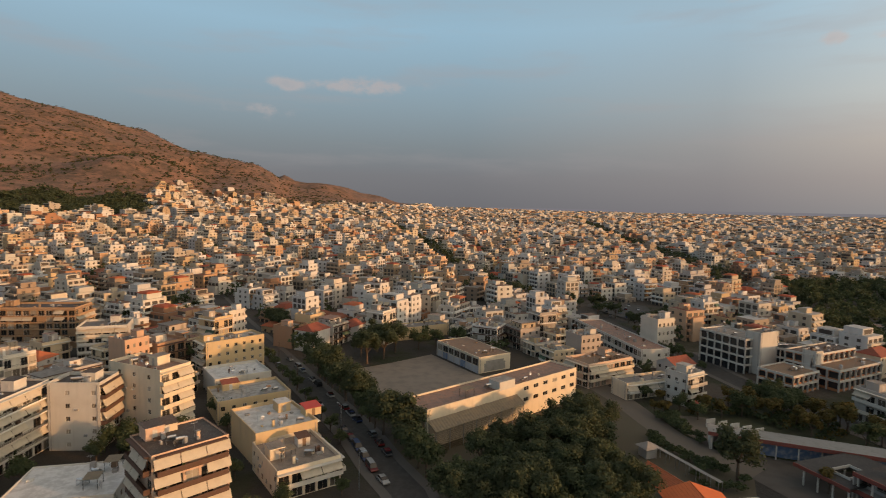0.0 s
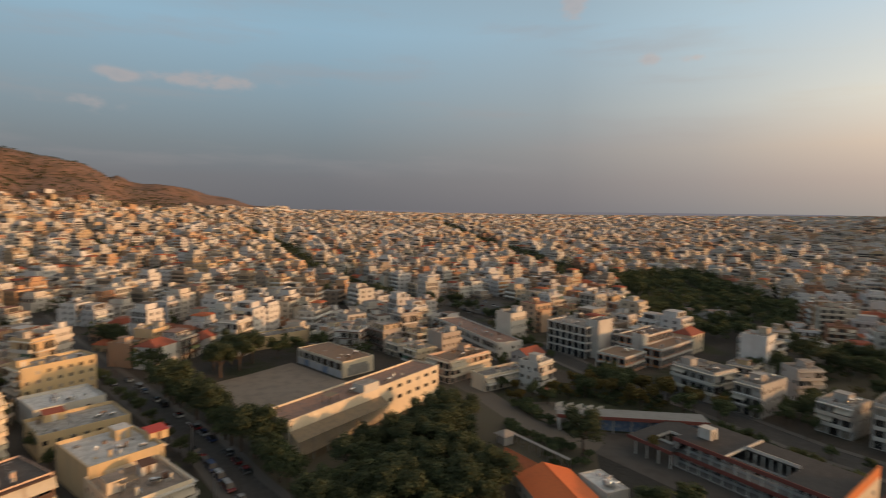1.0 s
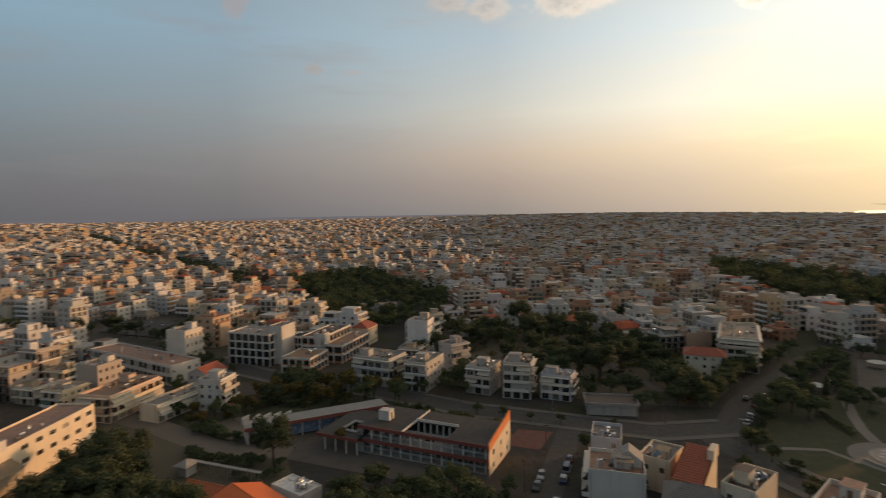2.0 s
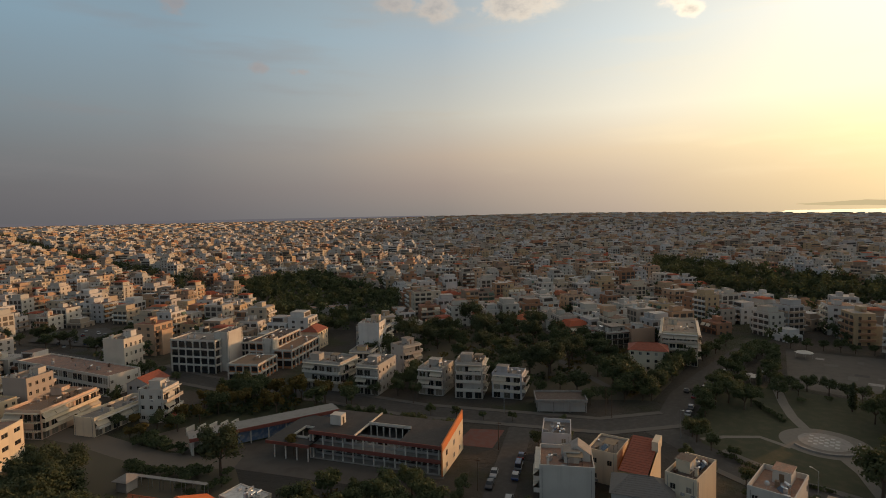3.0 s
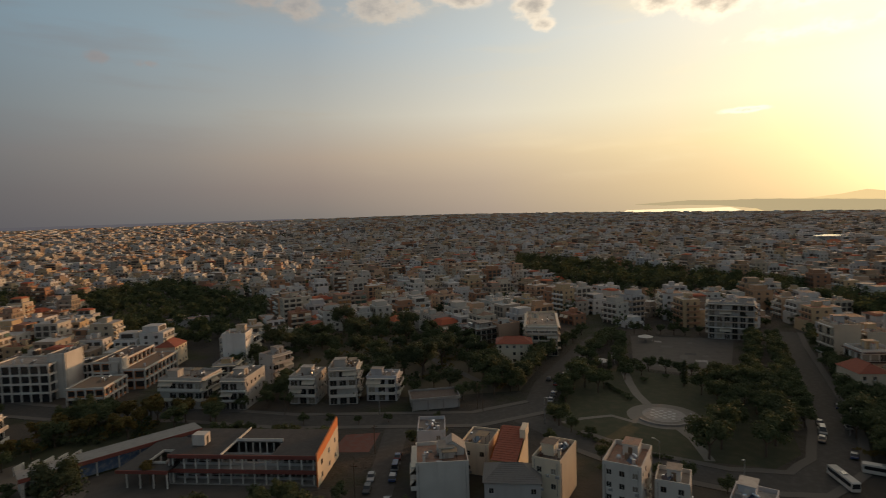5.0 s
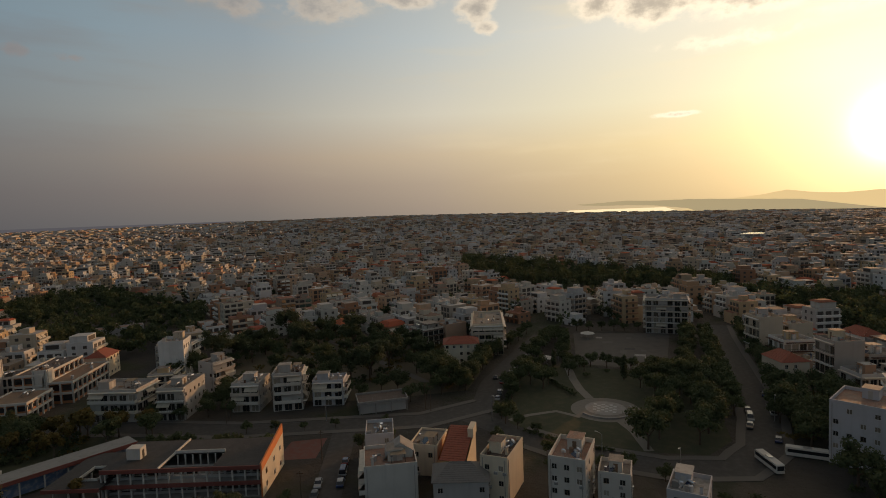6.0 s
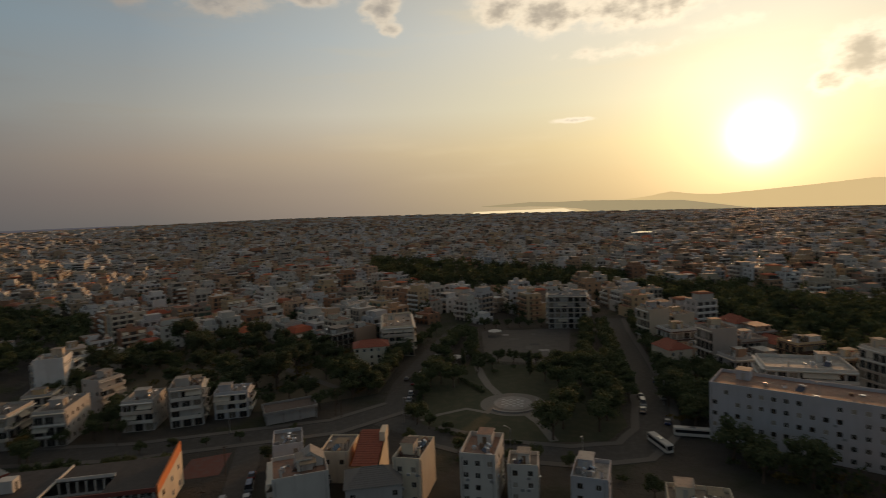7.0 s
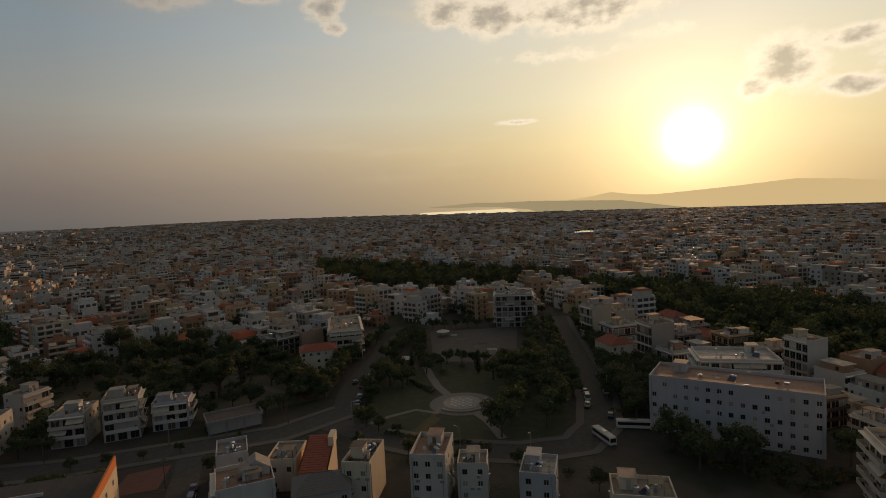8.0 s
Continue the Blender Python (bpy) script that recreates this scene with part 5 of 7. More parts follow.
# ---- the dark school with the orange gable ----
T = pose(106.6, 103.9, 0, 0, 0, 18.9)
block(106.6, 103.9, 17, 38, 18.9)
school = thing("dark_school", T, "two-storey school with maroon bands, open court and orange end wall", "school")
hw, hd = 8.4, 18.9
for zz in (0.0, 3.6):
    sm = Mesh()
    sm.box(-hw, hw, -hd, hd, zz, zz + 0.3, M_CONC)
    part("slab", sm, school)
for x0, x1, y0, y1 in ((-hw, hw, -hd, -hd + 11.5), (-hw + 8.6, hw, -hd + 11.5, -hd + 24), (-hw, -hw + 0.8, -hd + 11.5, -hd + 24), (-hw, hw, -hd + 24, hd)):
    sm = Mesh()
    sm.box(x0, x1, y0, y1, 7.2, 7.55, M_FELT)
    part("roof_slab", sm, school)
for zz in (3.1, 6.75):
    bm_ = Mesh()
    bm_.box(-hw - 0.25, -hw - 0.004, -hd, hd, zz, zz + 0.95, M_MAROON)
    part("band", bm_, school, label="maroon painted fascia band")
for i in range(13):
    cm = Mesh()
    cm.box(-0.16, 0.16, -0.16, 0.16, 0.3, 7.2, M_WHITE)
    part("column", cm, school, pose(-hw + 0.3, -hd + 0.8 + i * 3.0, 0))
back_w = Mesh()
for zz in (0.3, 3.9):
    side_wall(back_w, pose(-hw + 2.6, 0, zz, 0, 0, -90), 2 * hd, 1, 3.3, 0, 3.3, "s", M_GREY, random.Random(4))
back_w.box(hw - 0.3, hw, -hd, hd, 0.3, 7.2, M_GREY)
back_w.box(-hw, hw, hd - 0.3, hd, 0.3, 7.2, M_GREY)
part("wall", back_w, school)
for zz in (0.3, 3.9):
    for i in range(12):
        part("window", window_mesh(2.7, 1.8), school, pose(-hw + 2.7, -hd + 1.57 + i * 3.15, zz + 1.0, 0, 0, -90))
end = Mesh()
for (x0, z0, z1), (x1, a, b) in (((-hw - 0.3, 0, 8.2), (hw + 0.3, 0, 11.0)),):
    y0, y1 = -hd - 0.4, -hd - 0.004
    end.face([(x0, y0, z0), (x1, y0, a), (x1, y0, b), (x0, y0, z1)], M_CREAM)
    end.face([(x1, y1, a), (x0, y1, z0), (x0, y1, z1), (x1, y1, b)], M_CREAM)
    end.face([(x0, y0, z1), (x1, y0, b), (x1, y1, b), (x0, y1, z1)], M_ORANGE)
    end.face([(x0, y1, z0), (x0, y0, z0), (x0, y0, z1), (x0, y1, z1)], M_ORANGE)
    end.face([(x1, y0, a), (x1, y1, a), (x1, y1, b), (x1, y0, b)], M_CREAM)
gable_wall = part("end_wall", end, school, label="cream end wall with a sloping orange top")
# orange wall top; stripe width and saturation also carry the low sunlight
stripe = Mesh()
stripe.face([(-hw - 0.3, -hd - 0.404, 6.2), (hw + 0.3, -hd - 0.404, 8.6), (hw + 0.3, -hd - 0.404, 11.0), (-hw - 0.3, -hd - 0.404, 8.2)], M_ORANGE)
part("orange_stripe", stripe, gable_wall, label="orange top stripe coloured for the low sun")
for x, zz in ((-5.5, 1.2), (-5.5, 4.4), (0.5, 1.2), (0.5, 4.6), (5.5, 1.2), (5.5, 5.2)):
    part("window", window_mesh(1.1, 1.3), gable_wall, pose(x, -hd - 0.42, zz))
for i in range(7):
    court_post = Mesh()
    court_post.box(-0.15, 0.15, -0.15, 0.15, 0.3, 7.2, M_WHITE)
    part("court_column", court_post, school, pose(-hw + 8.7, -hd + 12.2 + i * 1.9, 0))
rim = Mesh()
rim.box(-hw + 8.4, -hw + 8.65, -hd + 11.5, -hd + 24, 7.55, 8.3, M_WHITE)
rim.box(-hw - 0.2, hw, -hd + 23.8, -hd + 24.1, 7.55, 8.0, M_WHITE)
part("roof_kerb", rim, school, label="white roof kerb round the open court")
head = Mesh()
head.box(-1.4, 1.4, -1.7, 1.7, 7.55, 10.3, M_WHITE)
head.box(-0.4, 0.4, -1.76, -1.7, 7.6, 9.6, M_IRON)
part("stair_head", head, school, pose(-1.5, hd - 5.0, 0))

ramp_t = pose(95.2, 141.6, 0, 0, 0, -21.8)
block(95, 141, 46, 8, -21.8)
wing = thing("school_gallery", ramp_t, "long low gallery with a pale flat roof and painted walls", "school")
g1 = Mesh()
g1.box(-22, 21, -3.4, 3.2, 4.6, 5.0, M_PLAZA)
part("roof", g1, wing)
g2 = Mesh()
g2.box(-22, 21, -3.55, -3.404, 4.0, 5.02, M_MAROON)
part("band", g2, wing, label="maroon fascia band")
g3 = Mesh()
g3.box(-21.5, 20.5, 2.6, 2.9, 0, 4.6, M_GREY)
g3.box(-21.5, -21.2, -3.0, 2.6, 0, 4.6, M_WHITE)
g3.box(-9, 20.5, -1.2, -0.95, 0, 4.6, M_BLUE)
part("wall", g3, wing, label="blue and white painted wall")
for i in range(9):
    c = Mesh()
    c.box(-0.15, 0.15, -0.15, 0.15, 0, 4.6, M_WHITE)
    part("column", c, wing, pose(-21 + i * 5.1, -3.0, 0))
link = thing("school_link", pose(97.5, 124.0, 0, 0, 0, 18.9), "flat dark roof with a square roof opening on white columns", "school")
block(97.5, 124, 22, 18, 18.9)
for x0, x1, y0, y1 in ((-9, 11, -4.5, -1.5), (-9, -5, -1.5, 3.0), (1.5, 11, -1.5, 3.0), (-9, 11, 3.0, 9.0)):
    l1 = Mesh()
    l1.box(x0, x1, y0, y1, 4.3, 4.7, M_FELT)
    part("roof_slab", l1, link)
for x0, x1, y0, y1 in ((-5.2, 1.7, -1.7, -1.5), (-5.2, 1.7, 3.0, 3.2), (-5.2, -5.0, -1.5, 3.0), (1.5, 1.7, -1.5, 3.0)):
    l2 = Mesh()
    l2.box(x0, x1, y0, y1, 4.704, 5.3, M_WHITE)
    part("roof_kerb", l2, link, label="white kerb beside the roof opening")
l3 = Mesh()
l3.box(-9.25, -9.004, -4.5, 9.0, 3.9, 4.75, M_MAROON)
part("band", l3, link)
for y in (-4, -0.5, 3, 6.5):
    for x in (-8.6, 0, 8.5):
        c = Mesh()
        c.box(-0.15, 0.15, -0.15, 0.15, 0, 4.3, M_WHITE)
        part("column", c, link, pose(x, y, 0))

# ---- red roofs below the camera ----
gable("tiled_house", "low house with sunlight painted into its orange tiled roof", 54.5, 105.5, 19.5, 13.0, 90.0, 4.3, 6.5, M_TILE_SUNLIT, M_WHITE, 1, "wwww")
gable("tiled_house", "low house with a dark red tiled roof", 51.3, 121.0, 10.0, 7.0, -68.0, 3.8, 6.0, M_TILE, M_CREAM, 1, "wwww")
block(54, 108, 15, 26, 0)
hero("low_house", "small flat white annexe beside the tiled house", (66.0, 108.0, 6.0, 10.0, 8.0, 4.4), 1, "wwnn", wall=M_WHITE, deck=M_WHITEDECK, stair=False, parapet=0.25, category="house")

# ---- houses by the side street and the park ----
hero("apartment_building", "white house with a roof terrace and a front wall", (115.2, 54.8, 12.0, 11.5, -62.9, 9.0), 3, "nwnb", wall=M_WHITE, awnings=0.1)
stair_room = thing("roof_room", pose(117.6, 53.4, 8.1, 0, 0, -66.0), "white roof room with a steep gabled front", "roof structure")
rr0 = Mesh()
rr0.face([(-3.2, -2.2, 0), (3.2, -2.2, 0), (3.2, -2.2, 1.7), (0.4, -2.2, 3.6), (-3.2, -2.2, 1.3)], M_WHITE)
rr0.face([(3.2, 2.2, 0), (-3.2, 2.2, 0), (-3.2, 2.2, 1.3), (0.4, 2.2, 3.6), (3.2, 2.2, 1.7)], M_WHITE)
rr0.face([(-3.2, 2.2, 0), (-3.2, -2.2, 0), (-3.2, -2.2, 1.3), (-3.2, 2.2, 1.3)], M_WHITE)
rr0.face([(3.2, -2.2, 0), (3.2, 2.2, 0), (3.2, 2.2, 1.7), (3.2, -2.2, 1.7)], M_WHITE)
part("wall", rr0, stair_room)
rr1 = Mesh()
rr1.face([(-3.4, -2.4, 1.22), (0.4, -2.4, 3.66), (0.4, 2.4, 3.66), (-3.4, 2.4, 1.22)], M_CONC)
rr1.face([(0.4, -2.4, 3.66), (3.4, -2.4, 1.62), (3.4, 2.4, 1.62), (0.4, 2.4, 3.66)], M_CONC)
part("roof", rr1, stair_room)
rr2 = Mesh()
rr2.box(-0.45, 0.45, -2.26, -2.204, 0.02, 2.0, M_BROWN)
part("door", rr2, stair_room)
hero("apartment_building", "white back house with a bare roof", (130.2, 64.5, 7.3, 10.3, -65.3, 9.0), 3, "wwww", wall=M_BLUEWHITE, stair=False, awnings=0.1)
hero("apartment_building", "cream house with a pale screed roof", (129.4, 50.2, 7.2, 10.5, -86.0, 8.0), 2, "wnnw", wall=M_CREAM, stair=False, parapet=0.5)
lean_house = thing("lean_roof_house", pose(126.0, 41.4, 0, 0, 0, -84.0), "ochre house under one long dark red tiled slope", "house")
lw_ = Mesh()
for sx in (-1, 1):
    lw_.face([(sx * 3.4, -6.6, 0), (sx * 3.4, 6.6, 0), (sx * 3.4, 6.6, 10.2), (sx * 3.4, -6.6, 7.0)][::sx], M_ORANGE if sx < 0 else M_CREAM)
lw_.face([(-3.4, -6.6, 0), (3.4, -6.6, 0), (3.4, -6.6, 7.0), (-3.4, -6.6, 7.0)], M_YELLOW)
lw_.face([(3.4, 6.6, 0), (-3.4, 6.6, 0), (-3.4, 6.6, 10.2), (3.4, 6.6, 10.2)], M_CREAM)
lw_.box(2.2, 3.6, 2.0, 6.8, 9.0, 11.4, M_CREAM)
part("wall", lw_, lean_house)
lr_ = Mesh()
for i in range(16):
    y0, y1, h0, h1 = -6.9 + i * 0.85, -6.05 + i * 0.85, 6.95 + i * 0.206, 7.156 + i * 0.206
    lr_.face([(-3.1, y0, h0 + 0.12), (3.1, y0, h0 + 0.12), (3.1, y1, h1 + 0.06), (-3.1, y1, h1 + 0.06)], M_TILE2)
    lr_.face([(-3.1, y0, h0 + 0.02), (3.1, y0, h0 + 0.02), (3.1, y0, h0 + 0.12), (-3.1, y0, h0 + 0.12)], M_TILE2)
part("roof", lr_, lean_house)
for k in range(3):
    part("window", window_mesh(1.1, 1.3), lean_house, pose(-2.1 + 2.1 * k, -6.62, 3.8))
block(126, 41.4, 7, 13, -84)
gable("tiled_house", "house with a dusty grey hipped roof", 114.0, 37.0, 12.0, 9.0, -72.0, 7.4, 9.6, plain("grey_tile", (0.17, 0.16, 0.15), 0.85, grain=1.5, vary=0.4), M_GREY, 2, "wwww", hip=4.0)
block(114, 37, 12, 9, -82)
hero("apartment_building", "narrow house with a long white party wall", (121.6, 29.2, 12.2, 6.4, -5.0, 11.0), 3, "nwnw", wall=M_CREAM, deck=M_DARKDECK, awnings=0.1)
hero("apartment_building", "boxy white house with a walled roof", (122.5, 13.4, 8.0, 12.2, -95.5, 12.0), 4, "wwnw", wall=M_WHITE, awnings=0.1, parapet=1.1)
hero("apartment_building", "small white house with a roof room", (121.9, 4.2, 6.7, 7.2, -92.0, 9.0), 3, "wwnw", wall=M_WHITE, awnings=0.1)
hero("apartment_building", "small bluish house with rooftop tanks", (118.0, -10.3, 7.5, 9.5, -101.3, 9.0), 3, "wwnw", wall=M_BLUEWHITE, awnings=0.1)
hero("low_house", "low cream house with a cluttered roof", (111.6, -30.4, 12.1, 8.9, -98.4, 7.0), 2, "wwnw", wall=M_CREAM, category="house")
hero("apartment_building", "long pale four-storey institution with square windows", (152.3, -66.6, 41.1, 14.2, -119.3, 16.0), 5, "wwnw", wall=M_BLUEWHITE, deck=M_DECK, category="institution", bay=2.8)
hero("apartment_building", "white terraced block behind the institution", (187.0, -82.0, 24.0, 16.0, -100.0, 13.0), 4, "bwnb", wall=M_WHITE, awnings=0.2)
hero("apartment_building", "cream corner block with balconies", (112.0, -84.0, 14.0, 12.0, -105.0, 15.0), 5, "bwnb", wall=M_CREAM, awnings=0.3)

hero("apartment_building", "tall white block with sunlit balconies along the street", (257.0, 67.0, 14.0, 34.0, -75.0, 14.0), 4, "bbnb", wall=M_CREAM, awnings=0.4, rails=0.3)
gable("tiled_house", "three-storey balcony house with a red hipped roof", 229.0, 72.0, 15.0, 12.0, -72.0, 8.8, 10.8, M_TILE2, M_CREAM, 3, "wwnw", hip=4.0)
block(229, 72, 15, 12, -72)
hero("apartment_building", "grey twin-tower block with stacked balconies", (304.0, -16.0, 20.0, 14.0, -92.0, 18.0), 6, "bbnb", wall=M_GREY, awnings=0.2)

# ---- small things about the school and the park ----
cover_walk = thing("covered_walk", pose(60.7, 133.0, 0, 0, 0, -67.5), "narrow white covered walk on thin posts", "walkway")
cw = Mesh()
cw.box(-11.5, 11.5, -0.6, 0.6, 2.8, 2.92, M_CONC)
part("roof", cw, cover_walk)
for i in range(8):
    for s in (-0.6, 0.6):
        c = Mesh()
        c.box(-0.05, 0.05, -0.05, 0.05, 0, 2.8, M_STEEL)
        part("post", c, cover_walk, pose(-11.2 + i * 3.2, s, 0))
kiosk = thing("kiosk", pose(55.2, 141.6, 0, 0, 0, 20), "small pavilion with a grey pyramid roof", "pavilion")
kr = Mesh()
for i in range(4):
    a, b = [(2.3, 2.3), (-2.3, 2.3), (-2.3, -2.3), (2.3, -2.3)][i], [(2.3, 2.3), (-2.3, 2.3), (-2.3, -2.3), (2.3, -2.3)][(i + 1) % 4]
    kr.face([(*a, 2.7), (*b, 2.7), (0, 0, 4.1)], M_CONC)
    kr.face([(*b, 2.6), (*a, 2.6), (0, 0, 3.9)], M_CONC)
    kr.face([(*a, 2.6), (*b, 2.6), (*b, 2.7), (*a, 2.7)], M_CONC)
part("roof", kr, kiosk)
kw = Mesh()
kw.box(-1.6, 1.6, -1.6, 1.6, 0, 2.65, M_GREY)
part("wall", kw, kiosk)
play = thing("play_house", pose(83.5, 176.5, 0, 0, 0, 25), "small red playground house with a slide", "playground")
pr = Mesh()
for s in (-1, 1):
    pr.face([(-1.1, s * 1.2, 2.0), (1.1, s * 1.2, 2.0), (1.1, 0, 3.0), (-1.1, 0, 3.0)][::s], M_RED)
part("roof", pr, play)
pw = Mesh()
for x in (-0.9, 0.9):
    for y in (-0.9, 0.9):
        pw.box(x - 0.07, x + 0.07, y - 0.07, y + 0.07, 0, 2.1, M_RED)
pw.box(-1.0, 1.0, -1.0, 1.0, 1.0, 1.12, M_RED)
part("frame", pw, play)
ps = Mesh()
ps.face([(1.0, -0.4, 1.1), (3.4, -0.4, 0.1), (3.4, 0.4, 0.1), (1.0, 0.4, 1.1)], M_RED)
ps.face([(1.0, 0.4, 1.04), (3.4, 0.4, 0.04), (3.4, -0.4, 0.04), (1.0, -0.4, 1.04)], M_RED)
part("slide", ps, play)
for k in range(5):
    sw_ = Mesh()
    sw_.box(-1.6, 1.6, -0.15, 0.15, 0, 2.4 - 0.3 * k, M_WHITE)
    solid("garden_wall", sw_, "stepped white garden wall beside the gallery", "wall", "stepped garden walls", m=pose(82.0 + k * 3.2, 162.5 - k * 0.9, 0, 0, 0, -21.8 + 40))
patch("red_court", "small faded red sports court", [(122, 92), (134, 95), (139, 86), (126, 82)], 0.035, plain("faded_red_court", (0.16, 0.06, 0.045), 0.9, grain=0.5, vary=0.5), "court")
for x, y, r in ((231, 35, 3.2), (238, 31, 2.4), (281, 22, 3.6)):
    tent = thing("canopy", pose(x, y, 0), "white cloth canopy on thin poles", "canopy", "canopies by the court")
    tc = Mesh()
    for i in range(8):
        a0, a1 = i * math.pi / 4, (i + 1) * math.pi / 4
        tc.face([(r * math.cos(a0), r * math.sin(a0), 2.5), (r * math.cos(a1), r * math.sin(a1), 2.5), (0, 0, 3.5)], M_WHITE)
        tc.face([(r * math.cos(a1), r * math.sin(a1), 2.45), (r * math.cos(a0), r * math.sin(a0), 2.45), (0, 0, 3.44)], M_WHITE)
    part("cloth", tc, tent)
    for i in range(4):
        c = Mesh()
        a0 = i * math.pi / 2 + 0.2
        c.box(-0.05, 0.05, -0.05, 0.05, 0, 2.5, M_STEEL)
        part("pole", c, tent, pose(r * 0.85 * math.cos(a0), r * 0.85 * math.sin(a0), 0))
rr_ = random.Random(9)
for i in range(9):
    x, y = rr_.uniform(240, 288), rr_.uniform(-9, 20)
    w, d = rr_.uniform(3, 8), rr_.uniform(2, 5)
    patch("court_patch", "darker repaired patch of court paving", [(x - w / 2, y - d / 2), (x + w / 2, y - d / 2), (x + w / 2, y + d / 2), (x - w / 2, y + d / 2)], 0.036 + 0.001 * i, rr_.choice([M_ASPHALT, M_CONC, M_PAVE]), "paving")
patch("parking", "dark asphalt parking yard with cars", [(96, 362), (112, 314), (130, 320), (137, 368), (108, 388)], 0.5, M_ASPHALT, "parking")
for i in range(16):
    CARS[i % 2](103 + (i % 4) * 7.5 + rr_.uniform(-1, 1), 328 + (i // 4) * 12 + rr_.uniform(-2, 2), 0.5, 75 + rr_.choice((0, 180)))

# ---- planting zones ----
ZONES = {
    "school_park": [(1, 112), (9, 130), (24, 142), (44, 161), (49, 159), (44, 140), (41, 124), (44, 110), (30, 102), (14, 98)],
    "east_wood": [(190, 215), (200, 300), (290, 485), (400, 492), (355, 385), (318, 293), (230, 215)],
    "belt": [(196, 186), (278, 174), (256, 120), (250, 62), (190, 60), (176, 88), (190, 145)],
    "far_belt": [(418, 44), (434, -10), (420, -63), (500, -90), (512, -30), (620, 98), (700, 214), (561, 176), (480, 120)],
    "south_belt": [(434, -63), (303, -100), (250, -98), (214, -110), (194, -128), (200, -152), (292, -214), (346, -164), (411, -141)],
    "park": [(162, 36), (226, 40), (228, -24), (190, -26), (164, -24), (152, -12), (152, 12)],
    "road_trees": [(213, -40), (209, -71), (173, -52), (166, -38)],
    "front_trees": [(160, -48), (150, -52), (126, -80), (118, -69), (140, -44)],
    "court_trees": [(64, 118), (80, 100), (96, 80), (88, 70), (66, 84)],
    "lane_south": [(60, 168), (68, 150), (80, 138), (70, 118), (62, 122), (58, 145)],
    "parking_trees": [(84, 372), (92, 290), (108, 288), (132, 280), (136, 312), (112, 310), (98, 360)],
    "lane_trees": [(80, 172), (100, 164), (112, 150), (124, 166), (118, 190), (92, 182)],
}
OPEN = [[(92, 172), (100, 214), (98, 262), (116, 262), (140, 248), (165, 232), (172, 205), (150, 190), (118, 176)], [(84, 284), (112, 292), (140, 275), (148, 372), (108, 396), (86, 372)], [(-20, 95), (-60, 215), (-45, 240), (-10, 262), (20, 252), (32, 225), (45, 200), (66, 178), (95, 172), (118, 192), (138, 185), (180, 170), (195, 190), (262, 178), (250, 66), (340, 58), (340, 46), (262, 42), (300, 26), (300, -16), (268, -38), (268, -52), (165, -40), (150, -50), (100, -60), (60, 0), (20, 60)]]


def inside(x, y, poly):
    x, y = np.asarray(x, float), np.asarray(y, float)
    hit = np.zeros(x.shape, bool)
    for (a, b), (c, d) in zip(poly, poly[1:] + poly[:1]):
        cross = ((b > y) != (d > y)) & (x < (c - a) * (y - b) / ((d - b) if d != b else 1e-9) + a)
        hit ^= cross
    return hit


def line_gap(x, y, pts):
    best = np.full(np.shape(x), 1e9)
    for (a, b), (c, d) in zip(pts, pts[1:]):
        t = np.clip(((x - a) * (c - a) + (y - b) * (d - b)) / ((c - a) ** 2 + (d - b) ** 2), 0, 1)
        best = np.minimum(best, np.hypot(x - a - t * (c - a), y - b - t * (d - b)))
    return best


def free(x, y, reach=8.0, trees=False):
    ok = np.ones(np.shape(x), bool)
    for name, width, pts in ROADS:
        ok &= line_gap(x, y, pts) > width / 2 + (reach if not trees else 2.0)
    if not trees:
        for poly in list(ZONES.values()) + OPEN:
            ok &= ~inside(x, y, poly)
    for cx, cy, hw_, hd_, a in BLOCKED:
        u = (x - cx) * math.cos(a) + (y - cy) * math.sin(a)
        v = -(x - cx) * math.sin(a) + (y - cy) * math.cos(a)
        grow = reach if not trees else 1.0
        ok &= ~((np.abs(u) < hw_ + grow) & (np.abs(v) < hd_ + grow))
    return ok


# ---- the town round about ----
rng = np.random.default_rng(7)


def lots(theta, lot, street, rows, cols, r0, r1, a0, a1):
    """Building plots of a street grid turned by theta, between two distances and two bearings."""
    bw, bd = cols * lot + street, rows * lot + street
    n, m_ = int(r1 / bw) + 2, int(r1 / bd) + 2
    i, j, p, q = np.meshgrid(np.arange(-n, n), np.arange(-m_, m_), np.arange(cols), np.arange(rows), indexing="ij")
    u = i * bw + (p + 0.5) * lot + np.where(j % 3 == 0, 5.0, 0.0)
    v = j * bd + (q + 0.5) * lot
    u, v = u.ravel(), v.ravel()
    t = radians(theta)
    x, y = u * math.cos(t) - v * math.sin(t), u * math.sin(t) + v * math.cos(t)
    r, a = np.hypot(x, y), np.degrees(np.arctan2(x, y))
    a = a + 5.0 * np.sin(r / 170.0) + 3.0 * np.sin(r / 61.0 + 1.0) + 1.5 * np.sin(r / 23.0)
    k = (r > r0) & (r < r1) & (a > a0) & (a < a1)
    return x[k], y[k], q.ravel()[k]


def town_ok(x, y):
    r, a = np.hypot(x, y), np.degrees(np.arctan2(x, y))
    limit = np.interp(a, [-60, -28.5, -27.5, -20, -13, -9, -4, 2, 60, 90, 125, 140], [960, 960, 1370, 1500, 1720, 2100, 3000, 4700, 4700, 4300, 3600, 3600])
    return r < limit + 40 * np.sin(a * 1.7) + 25 * np.sin(a * 5.3)


